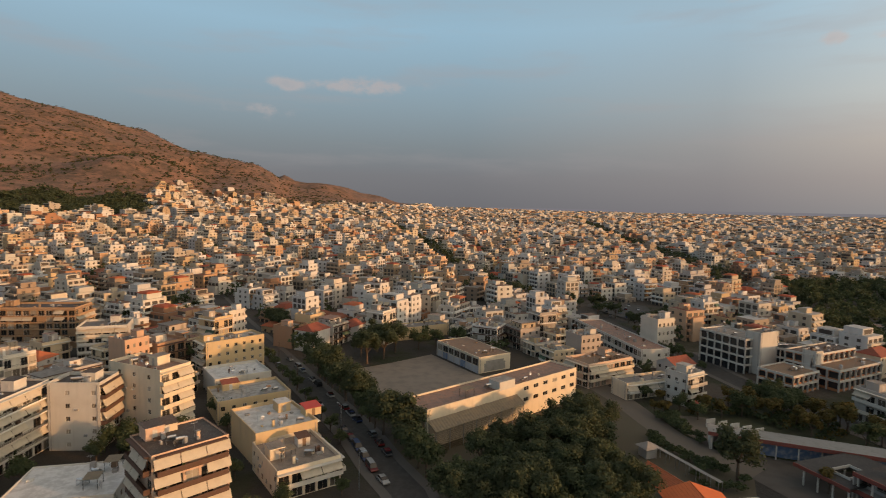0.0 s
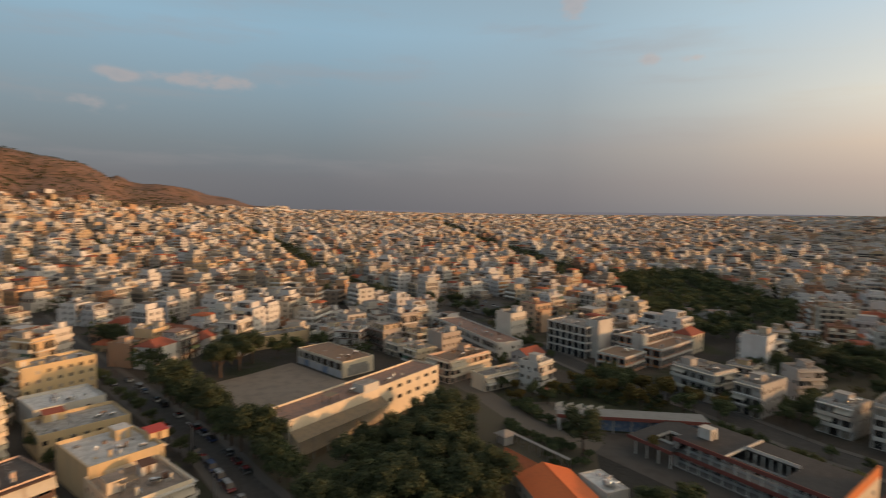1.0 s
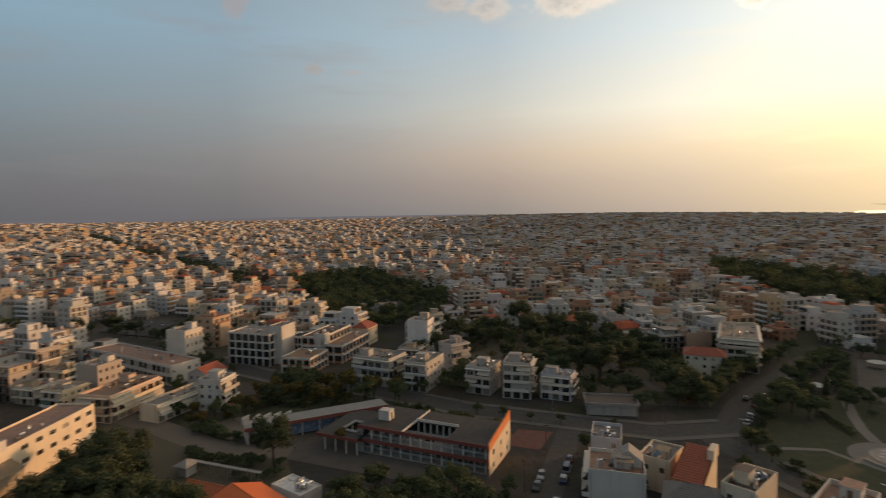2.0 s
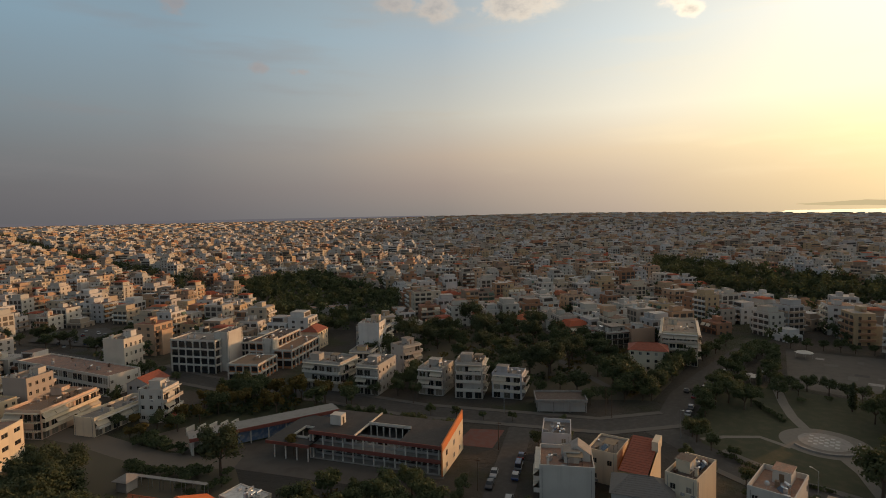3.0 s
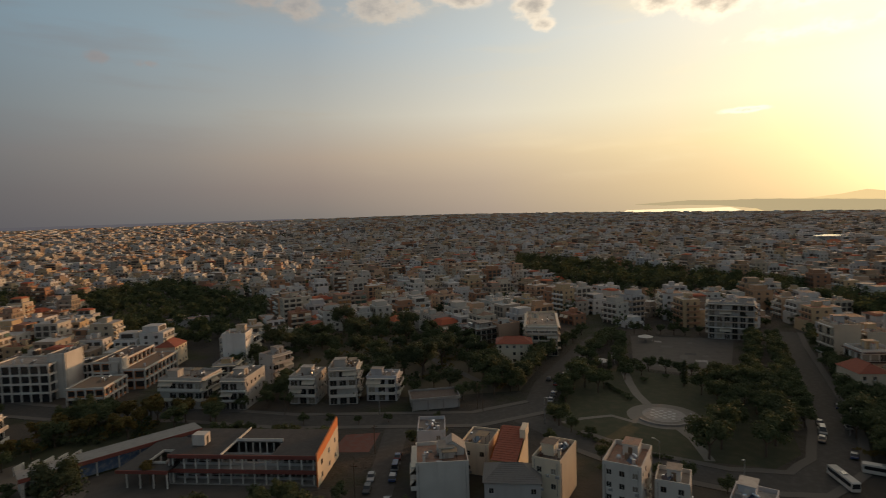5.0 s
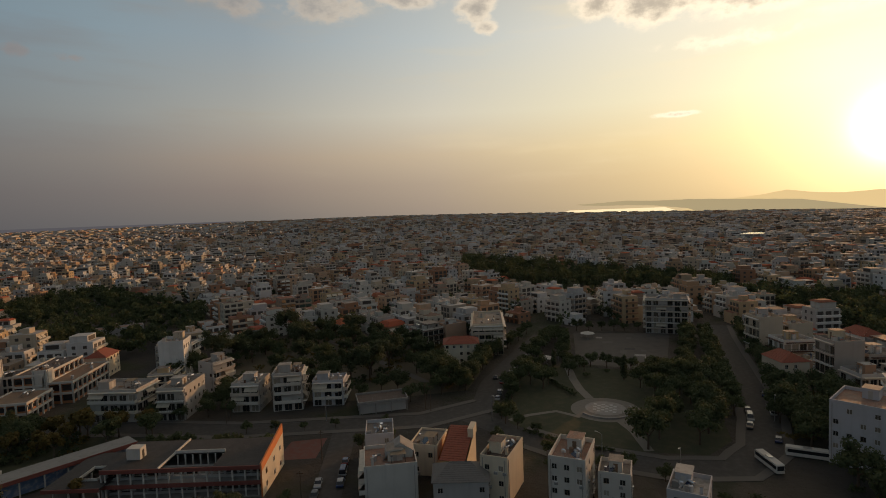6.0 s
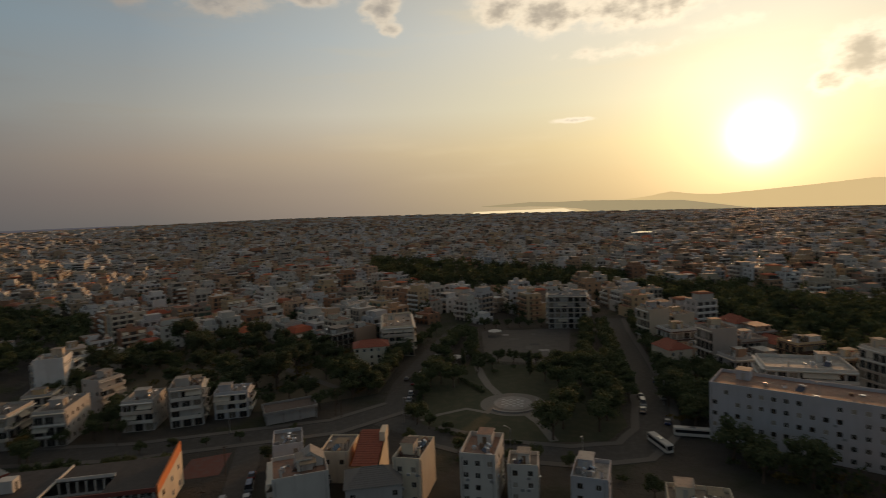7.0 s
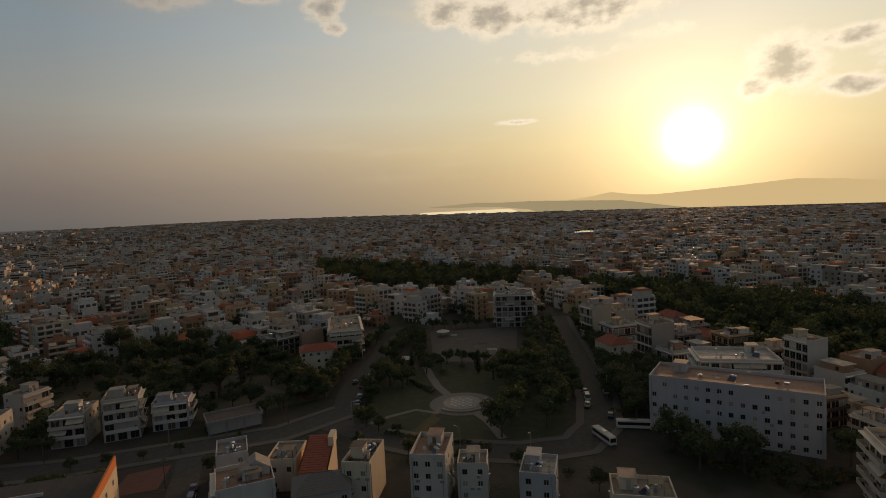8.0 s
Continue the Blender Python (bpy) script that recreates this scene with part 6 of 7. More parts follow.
SECTORS = [(62.0, -55.0, 9.0), (27.0, 9.0, 48.0), (52.0, 48.0, 92.0), (20.0, 92.0, 140.0)]
KINDS = [("bwwb", 2), ("bbww", 3), ("bbwb", 3), ("bwnb", 2), ("bbnb", 2), ("bbnn", 3), ("bnwb", 4), ("wwww", 1), ("bbww", 2), ("bbnb", 3)]
WORDS = ["cream apartment block with stacked balconies", "pale flat-roofed apartment house with awnings", "weathered white block with balconies on two sides", "narrow whitish block with one blind wall",
         "low block with side balconies and roof sheds", "dusty beige apartment house with a stair head", "tall beige block with blind side walls", "small single-storey house with a flat roof", "two-storey whitish house with two balcony fronts", "light apartment block with wrap-round balconies"]
models = []
for k, (sides, floors) in enumerate(KINDS):
    w, d = 9.6 + (k * 5) % 4 * 0.8, 9.0 + (k * 3) % 4 * 0.8
    models.append(house("apartment_building", WORDS[k], 0, -400 - 30 * k, w, d, 0, floors * 3.05 + 0.9, floors, sides, seed=60 + k, joined=True, awnings=0.45, setback=k % 3 == 1, rails=0.45, slab=(None, M_BROWN, None, M_CREAM)[k % 4], group="apartment blocks of the town"))
used = [False] * len(models)
near = []
for theta, a0, a1 in SECTORS:
    x, y, q = lots(theta, 12.4, 7.0, 2, 4, 150.0, 284.0, a0, a1)
    k = free(x, y, 5.6) & town_ok(x, y)
    for xx, yy, qq in zip(x[k], y[k], q[k]):
        near.append((xx, yy, theta + (180 if qq else 0)))
decks = []
tiled = [gable("tiled_house", "small town house with a red tiled roof", 0, -500 - 30 * k, 12 + k, 10, 0, 6.4 + k * 3, 8.6 + k * 3, t, M_WALL, 2 + k, "nwnw", 90 + k, 3.0 * k) for k, t in enumerate((M_TILE2, M_TILE2))]
homes = [False, False]
for xx, yy, turn in near:
    i = int(rng.integers(len(models)))
    s = (rng.uniform(0.88, 1.08), rng.uniform(0.88, 1.08), rng.choice([0.9, 1.0, 1.0, 1.12]))
    z = float(land(xx, yy)) - 0.05
    m = pose(xx + rng.uniform(-1, 1), yy + rng.uniform(-1, 1), z, 0, 0, turn + rng.choice([0, 0, 0, 180]) + rng.uniform(-2, 2)) @ Matrix.Diagonal((*s, 1.0))
    if rng.random() < 0.1:
        i = int(rng.integers(2))
        if homes[i]:
            copy_thing(tiled[i], m)
        else:
            tiled[i].matrix_basis, homes[i] = m, True
        continue
    if used[i]:
        ob = copy_thing(models[i], m)
    else:
        ob, used[i] = models[i], True
        ob.matrix_basis = m
    decks.append((xx, yy, z + s[2] * (KINDS[i][1] * 3.05), turn))
for i, m in enumerate(models):
    if not used[i]:
        for o in list(m.children_recursive) + [m]:
            bpy.data.objects.remove(o)


def far_mesh(name, quads, mats, idx):
    """One mesh from an (n, k, 3) array of faces with k corners."""
    me = bpy.data.meshes.new(name)
    n, c = quads.shape[:2]
    me.vertices.add(n * c)
    me.vertices.foreach_set("co", np.ascontiguousarray(quads, dtype=np.float32).ravel())
    me.loops.add(n * c)
    me.loops.foreach_set("vertex_index", np.arange(n * c, dtype=np.int32))
    me.polygons.add(n)
    me.polygons.foreach_set("loop_start", np.arange(0, n * c, c, dtype=np.int32))
    me.polygons.foreach_set("material_index", idx.astype(np.int32))
    for m in mats:
        me.materials.append(m)
    me.update(calc_edges=True)
    me.shade_flat()
    return me


class Town:
    """Gathers the quads of many houses at once; each corner carries the tone of its house."""

    SIDES = {"f": (0, 1, 5, 4), "r": (1, 2, 6, 5), "b": (2, 3, 7, 6), "l": (3, 0, 4, 7), "t": (4, 5, 6, 7)}

    def __init__(self, cx, cy, cz, ang, tone):
        self.cx, self.cy, self.cz, self.tone = cx, cy, cz, tone
        self.c, self.s = np.cos(ang), np.sin(ang)
        self.n, self.v, self.f, self.k, self.t = 0, [], [], [], []

    def add(self, who, corners, faces, mats):
        """corners: (x, y, z) arrays in each house's own frame; who: the houses that get them."""
        m = len(who)
        if m == 0:
            return
        one, c, s = np.ones(m), self.c[who], self.s[who]
        v = np.stack([np.stack([self.cx[who] + x * one * c - y * one * s, self.cy[who] + x * one * s + y * one * c, self.cz[who] + z * one], 1) for x, y, z in corners], 1)
        f = np.array(faces)[None] + (self.n + np.arange(m) * len(corners))[:, None, None]
        self.v.append(v.reshape(-1, 3))
        self.f.append(f.reshape(-1, 4))
        self.k.append(np.tile(np.array(mats), m))
        self.t.append(np.repeat(self.tone[who], len(corners)))
        self.n += m * len(corners)

    def box(self, who, x0, x1, y0, y1, z0, z1, mat, top=None, sides="frblt", taper=0.0):
        q = taper
        low = [(x0, y0, z0), (x1, y0, z0), (x1, y1, z0), (x0, y1, z0)]
        high = [(x0 + q, y0 + q, z1), (x1 - q, y0 + q, z1), (x1 - q, y1 - q, z1), (x0 + q, y1 - q, z1)]
        self.add(who, low + high, [self.SIDES[i] for i in sides], [top if i == "t" and top is not None else mat for i in sides])

    def quad(self, who, pts, mat):
        self.add(who, pts, [(0, 1, 2, 3)], [mat])

    def data(self, name, mats):
        V, F, K, T = (np.concatenate(q) for q in (self.v, self.f, self.k, self.t))
        me = bpy.data.meshes.new(name)
        me.vertices.add(len(V))
        me.vertices.foreach_set("co", V.astype(np.float32).ravel())
        me.loops.add(len(F) * 4)
        me.loops.foreach_set("vertex_index", F.astype(np.int32).ravel())
        me.polygons.add(len(F))
        me.polygons.foreach_set("loop_start", np.arange(0, len(F) * 4, 4, dtype=np.int32))
        me.polygons.foreach_set("material_index", K.astype(np.int32))
        me.attributes.new("tone", "FLOAT", "POINT").data.foreach_set("value", T.astype(np.float32))
        for mat in mats:
            me.materials.append(mat)
        me.update(calc_edges=True)
        me.shade_flat()
        return me


WALL, DECK, DARK, SLAB, CLOTH, TILE, TANK = range(7)


def district(name, label, x, y, theta, size, detail):
    """A quarter of flat-roofed blocks with loggia shade painted flat, balconies, awnings, set-back storeys and roof
    clutter, thinning with the distance.
    """
    n = len(x)
    if n == 0:
        return
    ang = np.radians(theta) + rng.normal(0, 0.04, n) + rng.integers(0, 4, n) * np.pi / 2
    w, d = size * rng.uniform(0.38, 0.54, n), size * rng.uniform(0.36, 0.50, n)
    floors = rng.choice([1, 1, 2, 2, 2, 3, 3, 3, 4, 4, 5], n)
    hz = floors * 3.05 + 0.7
    cz = np.array([relief(a, b) for a, b in zip(x, y)]) - 0.8
    cx, cy = x + rng.uniform(-1.5, 1.5, n), y + rng.uniform(-1.5, 1.5, n)
    town = Town(cx, cy, cz, ang, rng.random(n))
    all_ = np.arange(n)

    def some(share, among=None):
        who = all_ if among is None else among
        return who[rng.random(len(who)) < share]

    def u(who, a, b):
        return rng.uniform(a, b, len(who))

    town.box(all_, -w, w, -d, d, 0.0, hz, WALL)
    tiled = some(0.14, all_[floors <= 2]) if detail else all_[:0]
    town.box(tiled, -w[tiled] - 0.4, w[tiled] + 0.4, -d[tiled] - 0.4, d[tiled] + 0.4, hz[tiled], hz[tiled] + 2.1, TILE, taper=size * 0.27)
    flat = np.setdiff1d(all_, tiled)
    q = 0.35
    town.quad(flat, [(-w[flat] + q, -d[flat] + q, hz[flat] + 0.05), (w[flat] - q, -d[flat] + q, hz[flat] + 0.05), (w[flat] - q, d[flat] - q, hz[flat] + 0.05), (-w[flat] + q, d[flat] - q, hz[flat] + 0.05)], DECK)
    if size < 30:
        a = some(0.8, flat)
        sw, ox, oy = u(a, 1.2, 2.4), u(a, -0.5, 0.5) * w[a], u(a, -0.5, 0.5) * d[a]
        town.box(a, ox - sw, ox + sw, oy - 1.6, oy + 1.6, hz[a], hz[a] + 2.5, WALL, DECK)
    if detail:
        # set-back top storeys with an eaves slab, some under tiles
        a = some(0.42, flat)
        town.box(a, -w[a] * 0.75, w[a] * 0.6, -d[a] * 0.5, d[a] * 0.85, hz[a], hz[a] + 2.8, WALL, DECK)
        if detail == 2:
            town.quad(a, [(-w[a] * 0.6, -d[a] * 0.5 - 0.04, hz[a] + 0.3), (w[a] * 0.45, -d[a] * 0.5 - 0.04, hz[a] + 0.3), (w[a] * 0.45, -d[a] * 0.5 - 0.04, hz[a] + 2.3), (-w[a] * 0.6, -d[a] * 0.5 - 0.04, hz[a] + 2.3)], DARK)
            b = some(0.16, a)
            town.box(b, -w[b] * 0.75 - 0.5, w[b] * 0.6 + 0.5, -d[b] * 0.5 - 1.1, d[b] * 0.85 + 0.3, hz[b] + 2.8, hz[b] + 3.6, TILE, taper=1.6)
        for share, mat, top, lo, hi in ((0.8, WALL, DECK, 0.5, 1.3), (0.7, SLAB, DECK, 0.3, 1.1), (0.55, TANK, TANK, 0.3, 0.7), (0.5, DARK, DECK, 0.3, 1.2))[:4 if detail == 2 else 2]:
            a = some(share, flat)
            ax, ay, sx, sy = u(a, -0.8, 0.8) * w[a], u(a, -0.8, 0.8) * d[a], u(a, lo, hi), u(a, lo, hi * 0.7)
            town.box(a, ax - sx, ax + sx, ay - sy, ay + sy, hz[a], hz[a] + u(a, 0.8, 2.2), mat, top)
        if detail == 2:
            # solar heaters, all facing the noon sun
            a = some(0.45, flat)
            ax, ay, c, s = u(a, -0.6, 0.6) * w[a], u(a, -0.6, 0.6) * d[a], np.cos(np.radians(20.0) - ang[a]), np.sin(np.radians(20.0) - ang[a])
            spin = lambda p, r: (ax + p * c - r * s, ay + p * s + r * c)
            town.quad(a, [(*spin(-1.0, -0.8), hz[a] + 0.3), (*spin(1.0, -0.8), hz[a] + 0.3), (*spin(1.0, 0.5), hz[a] + 1.4), (*spin(-1.0, 0.5), hz[a] + 1.4)], DARK)
            town.box(a, ax - 0.6, ax + 0.6, ay - 0.3, ay + 0.3, hz[a] + 1.2, hz[a] + 1.75, TANK)
            # lower wings built against one side
            a = some(0.35, all_[floors >= 2])
            h = np.maximum(hz[a] - 3.05 * rng.integers(1, 3, len(a)), 3.0)
            wx = u(a, 0.5, 0.9) * w[a]
            town.box(a, -wx, wx, d[a] - 0.1, d[a] + u(a, 2.0, 4.5), 0.0, h, WALL, DECK)
    two = rng.random(n) < 0.5
    side_b = rng.random(n) < 0.45
    awn = rng.random(n)
    for k in range(1, 6):
        a = all_[floors >= k]
        z = k * 3.05
        if size > 30 or not len(a):
            break
        # one flat dark band a floor paints in the loggia's shade
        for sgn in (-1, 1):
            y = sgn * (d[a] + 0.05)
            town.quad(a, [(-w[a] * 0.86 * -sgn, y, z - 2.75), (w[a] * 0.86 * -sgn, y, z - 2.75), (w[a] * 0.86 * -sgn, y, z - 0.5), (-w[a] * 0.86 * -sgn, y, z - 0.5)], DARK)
        if not detail:
            continue
        b = all_[(floors > k)]
        town.box(b, -w[b] * 0.95, w[b] * 0.95, -d[b] - 1.3, -d[b] + 0.1, z - 0.15, z + 0.85, SLAB, sides="frlt")
        for fr in ((-0.45, 0.4) if detail == 2 else (0.0,)):
            lo, hi = (fr - 0.14) * d[a], (fr + 0.14) * d[a]
            for sgn in (-1, 1):
                x = sgn * (w[a] + 0.05)
                town.quad(a, [(x, lo * sgn, z - 2.2), (x, hi * sgn, z - 2.2), (x, hi * sgn, z - 0.8), (x, lo * sgn, z - 0.8)], DARK)
        if detail == 2:
            for fr in (-0.35, 0.3):
                for sgn in (-1, 1):
                    y = sgn * (d[a] + 0.09)
                    town.quad(a, [((fr + 0.09 * sgn) * w[a], y, z - 3.0), ((fr - 0.09 * sgn) * w[a], y, z - 3.0), ((fr - 0.09 * sgn) * w[a], y, z - 0.3), ((fr + 0.09 * sgn) * w[a], y, z - 0.3)], WALL)
            b = all_[(floors > k) & two]
            town.box(b, -w[b] * 0.95, w[b] * 0.95, d[b] - 0.1, d[b] + 1.2, z - 0.15, z + 0.85, SLAB, sides="rblt")
            b = all_[(floors > k) & side_b]
            town.box(b, w[b] - 0.1, w[b] + 1.1, -d[b] * 0.5, d[b] * 0.95, z - 0.15, z + 0.85, SLAB, sides="frbt")
            for x0, x1 in ((-0.9, -0.4), (-0.28, 0.24), (0.36, 0.9)):
                b = all_[(floors >= k) & (k > 1) & (rng.random(n) < awn * 0.6)]
                town.quad(b, [(x0 * w[b], -d[b] - 1.35, z - 1.7), (x1 * w[b], -d[b] - 1.35, z - 1.7), (x1 * w[b], -d[b] - 0.12, z - 0.3), (x0 * w[b], -d[b] - 0.12, z - 0.3)], CLOTH)
    solid(name, town.data(name, (M_FAR, M_FARDECK, M_FAR_GLASS_SHADE, M_SLAB_FAR, M_AWN_FAR, M_TILE_FAR, M_TANK)), label, "buildings", kind="stuff")


M_FARDECK = picked("far_roof_screed", [(0.24, 0.21, 0.185), (0.33, 0.30, 0.27), (0.15, 0.125, 0.11), (0.38, 0.36, 0.34), (0.20, 0.125, 0.09), (0.28, 0.235, 0.20), (0.46, 0.45, 0.43), (0.26, 0.11, 0.07)], 0.8, 0.25, 0.4, turn=7.9)
# dark tone for window glass, solar panels and the loggias' painted shade
M_FAR_GLASS_SHADE = plain("far_glass_and_shade", (0.060, 0.052, 0.046), 0.35, 0.0, 0.5, vary=0.0)
for theta, a0, a1 in SECTORS:
    for r0, r1, lot, street, detail in ((284.0, 780.0, 12.0, 7.0, 2), (780.0, 1500.0, 15.5, 8.0, 1), (1500.0, 2600.0, 21.0, 10.0, 0), (2600.0, 4800.0, 32.0, 15.0, 0)):
        x, y, q = lots(theta, lot, street, 2, 3, r0, r1, a0, a1)
        k = free(x, y, 6.0) & town_ok(x, y) & (rng.random(len(x)) < 0.88)
        district("town_houses", "crowded pale apartment blocks stretching over the plain", x[k], y[k], theta, lot, detail)

arena = thing("arena", pose(1040, -180, float(land(1040, -180)), 0, 0, 8), "wide sports arena with a pale flat roof", "arena")
am = Mesh()
am.box(-24, 24, -27, 27, 0, 11, M_GREY)
part("wall", am, arena)
ar = Mesh()
for i in range(12):
    ar.box(-26, 26, -28 + i * 4.7, -28 + i * 4.7 + 4.5, 11, 12.4, M_TANK)
part("roof", ar, arena)

# ---- trees ----
pick = random.Random(5)


def scatter(poly, count, gap, seed, trees=True):
    rr = random.Random(seed)
    xs, ys = [p[0] for p in poly], [p[1] for p in poly]
    out, tries = [], 0
    while len(out) < count and tries < count * 60:
        tries += 1
        x, y = rr.uniform(min(xs), max(xs)), rr.uniform(min(ys), max(ys))
        if not inside([x], [y], poly)[0] or not free(np.array([x]), np.array([y]), trees=True)[0] or math.hypot(x - 181, y - 9) < 15:
            continue
        if all(math.hypot(x - a, y - b) > gap for a, b in out):
            out.append((x, y))
    return out


def plant_zone(poly, count, gap, kinds, seed, lo=0.8, hi=1.15):
    rr = random.Random(seed + 100)
    for x, y in scatter(poly, count, gap, seed):
        rr.choice(kinds)(x, y, float(land(x, y)), rr.uniform(lo, hi), rr.uniform(0, 360))


plant_zone(ZONES["school_park"], 52, 4.4, PINES + PINES + LEAFY, 1, 0.85, 1.15)
plant_zone(ZONES["court_trees"], 15, 4.6, LEAFY, 2, 0.7, 1.0)
plant_zone(ZONES["lane_trees"], 15, 5.0, LEAFY + AUTUMN + BUSHES, 3, 0.7, 1.0)
plant_zone(ZONES["lane_south"], 12, 3.0, BUSHES, 8, 0.6, 1.0)
plant_zone(ZONES["parking_trees"], 18, 5.0, LEAFY + PINES, 9, 0.7, 1.0)
plant_zone(ZONES["belt"], 58, 6.0, LEAFY + LEAFY + PINES, 4, 0.7, 1.45)
plant_zone([(200, 0), (222, -6), (224, -22), (184, -25), (160, -20), (153, -3), (166, -4)], 20, 5.6, LEAFY, 5, 0.85, 1.3)
plant_zone([(178, 41), (186, 36), (196, 26), (206, 30), (212, 40)], 6, 4.5, LEAFY + BUSHES, 15, 0.7, 1.1)
plant_zone([(208, 36), (226, 38), (226, -2), (214, 2), (210, 22)], 10, 5.0, LEAFY + CYPRESS + BUSHES, 16, 0.55, 0.9)
for x, y, size in ((162, 37.5, 0.8), (165.5, 39.5, 0.65), (158.5, 33, 0.55), (156.5, 27, 0.4), (152.5, 17, 0.35)):
    LEAFY[int(x) % 3](x, y, 0, size, 37 * x)
plant_zone(ZONES["road_trees"], 12, 6.0, LEAFY, 6, 0.9, 1.15)

for x, y, k, size in ((142.5, -46.9, 0, 1.25), (131.7, -49.5, 1, 1.2), (130.1, -59.1, 2, 1.45), (163.5, -43.5, 0, 1.1), (172.4, -50.2, 1, 1.3), (132.4, -84.5, 2, 1.1), (183.0, -43.8, 1, 1.2)):
    LEAFY[k](x, y, 0, size, 70 * k + x)


def beside(pts, off):
    """A line of points at a set distance to the right of another."""
    out = []
    for i, (x, y) in enumerate(pts):
        (a, b), (c, d) = pts[max(0, i - 1)], pts[min(len(pts) - 1, i + 1)]
        n = math.hypot(c - a, d - b)
        out.append((x + off * (d - b) / n, y - off * (c - a) / n))
    return out


EAST = [(190, 50), (201, 51), (231, 49.5), (252, 48), (284, 45)]
SOUTH = [(155, 33), (146, 14), (143, -8)]
PARK_ROAD = [(184, -36), (212, -38), (292, -40)]
for line, step, lo, hi in ((beside(EAST, 8.0), 6.5, 0.6, 0.95), (beside(EAST, -8.5), 6.5, 0.6, 1.0), (beside(SOUTH, 7.4), 7.0, 0.4, 0.6), (beside(PARK_ROAD, -8.0), 6.0, 0.7, 1.0), (beside(PARK_ROAD, 8.5), 7.0, 0.7, 1.0),
                           ([(234, 29), (280, 34)], 5.5, 0.6, 0.9), ([(297, 28), (303, -14)], 5.5, 0.5, 0.8), ([(229, 26), (226, -14)], 5.0, 0.55, 0.85), ([(230, -19), (262, -22), (296, -24)], 5.0, 0.7, 1.0), ([(118, 130), (121.5, 115), (127, 97)], 4.0, 0.5, 0.65), ([(174, 74), (188, 60), (206, 60), (246, 61)], 5.2, 0.7, 1.05), ([(131, 172), (138, 150), (146, 126)], 8.0, 0.6, 0.85),
                           ([(136, 112), (146, 88), (152, 74)], 8.0, 0.35, 0.5), ([(172, 140), (180, 122), (178, 104), (172, 92)], 5.5, 0.7, 1.0), ([(236, 44), (262, 40), (280, 38)], 6.0, 0.6, 0.9), ([(180, -40), (206, -44), (250, -51)], 7.0, 0.8, 1.1)):
    for i, (x, y) in enumerate(along(line, step)):
        LEAFY[i % 3](x + pick.uniform(-0.9, 0.9), y + pick.uniform(-0.9, 0.9), 0, pick.uniform(lo, hi), pick.uniform(0, 360))
plant_zone([(100, 62), (98, 20), (103, -34), (132, -26), (135, 4), (138, 30), (146, 56), (138, 76)], 26, 4.0, LEAFY + BUSHES + BUSHES, 12, 0.4, 0.7)
for i, (x, y) in enumerate(along([(-3, 128), (-9, 142), (-16, 152), (-28, 174), (-47, 207)], 4.4)):
    (LEAFY + PINES)[i % 6](x + pick.uniform(-0.8, 0.8), y, 0, pick.uniform(0.95, 1.3), pick.uniform(0, 360))
for i, (x, y) in enumerate(along([(-26, 146), (-44, 180), (-64, 214), (-86, 250)], 9.0)):
    LEAFY[i % 3](x - 0.6, y - 0.8, 0, pick.uniform(0.45, 0.7), pick.uniform(0, 360))
for i, (x, y) in enumerate(along([(-42, 214), (-68, 254), (-100, 306)], 7.0)):
    (LEAFY + PINES)[i % 6](x, y, 0, pick.uniform(0.7, 1.0), pick.uniform(0, 360))
for x, y in [(-30, 222), (-24, 230), (-34, 232), (-20, 240), (-10, 246), (-2, 250), (-28, 240), (8, 254)]:
    pick.choice(LEAFY + PINES)(x, y, 0, pick.uniform(1.0, 1.3), pick.uniform(0, 360))
for x, y, s in [(-66, 133, 0.9), (-71, 129, 0.8), (-62, 128, 0.7), (-74, 136, 0.75), (-64, 139, 0.8), (-88, 168, 0.7), (-66, 160, 0.8), (-60, 152, 0.6), (-94, 120, 0.8), (-21.5, 119, 0.5), (-24.5, 124, 0.4), (-33, 113, 0.6), (-38, 108, 0.6), (-30, 141, 0.4), (-48, 126, 0.6), (-61, 120, 0.5), (-72, 152, 0.6), (-103, 112, 0.7)]:
    pick.choice(LEAFY)(x, y, 0, s, pick.uniform(0, 360))
for x, y, size in ((-81.5, 136.5, 1.05), (-78.5, 139.5, 0.9), (-77.5, 133.0, 0.8), (-70.5, 141.5, 1.0), (-83.5, 130.5, 0.75), (-86.0, 182.0, 0.9), (-99.0, 219.0, 0.9)):
    LEAFY[int(-x) % 3](x, y, 0, size, 53 * x)
for x, y, size in ((76.5, 172.0, 0.8), (80.5, 167.5, 0.7), (84.5, 173.0, 0.9), (88.5, 169.0, 0.8), (96.0, 171.0, 0.95), (64.5, 196.0, 0.7), (74.0, 181.5, 0.7), (70.5, 185.5, 0.6), (104.0, 168.0, 1.0), (110.0, 172.0, 1.0)):
    (LEAFY + AUTUMN)[int(x) % 5](x, y, 0, size, 41 * x)
for i, (x, y) in enumerate(along([(60.0, 152.0), (61.5, 146.5), (65.0, 140.0), (69.5, 134.0)], 2.2) + along([(68.5, 168.0), (73.5, 150.0), (79.0, 141.5)], 2.6)):
    BUSHES[0](x + 0.7 * math.sin(3 * i), y + 0.7 * math.cos(5 * i), 0, 0.7 + 0.35 * math.sin(2 * i) ** 2, 67 * i)
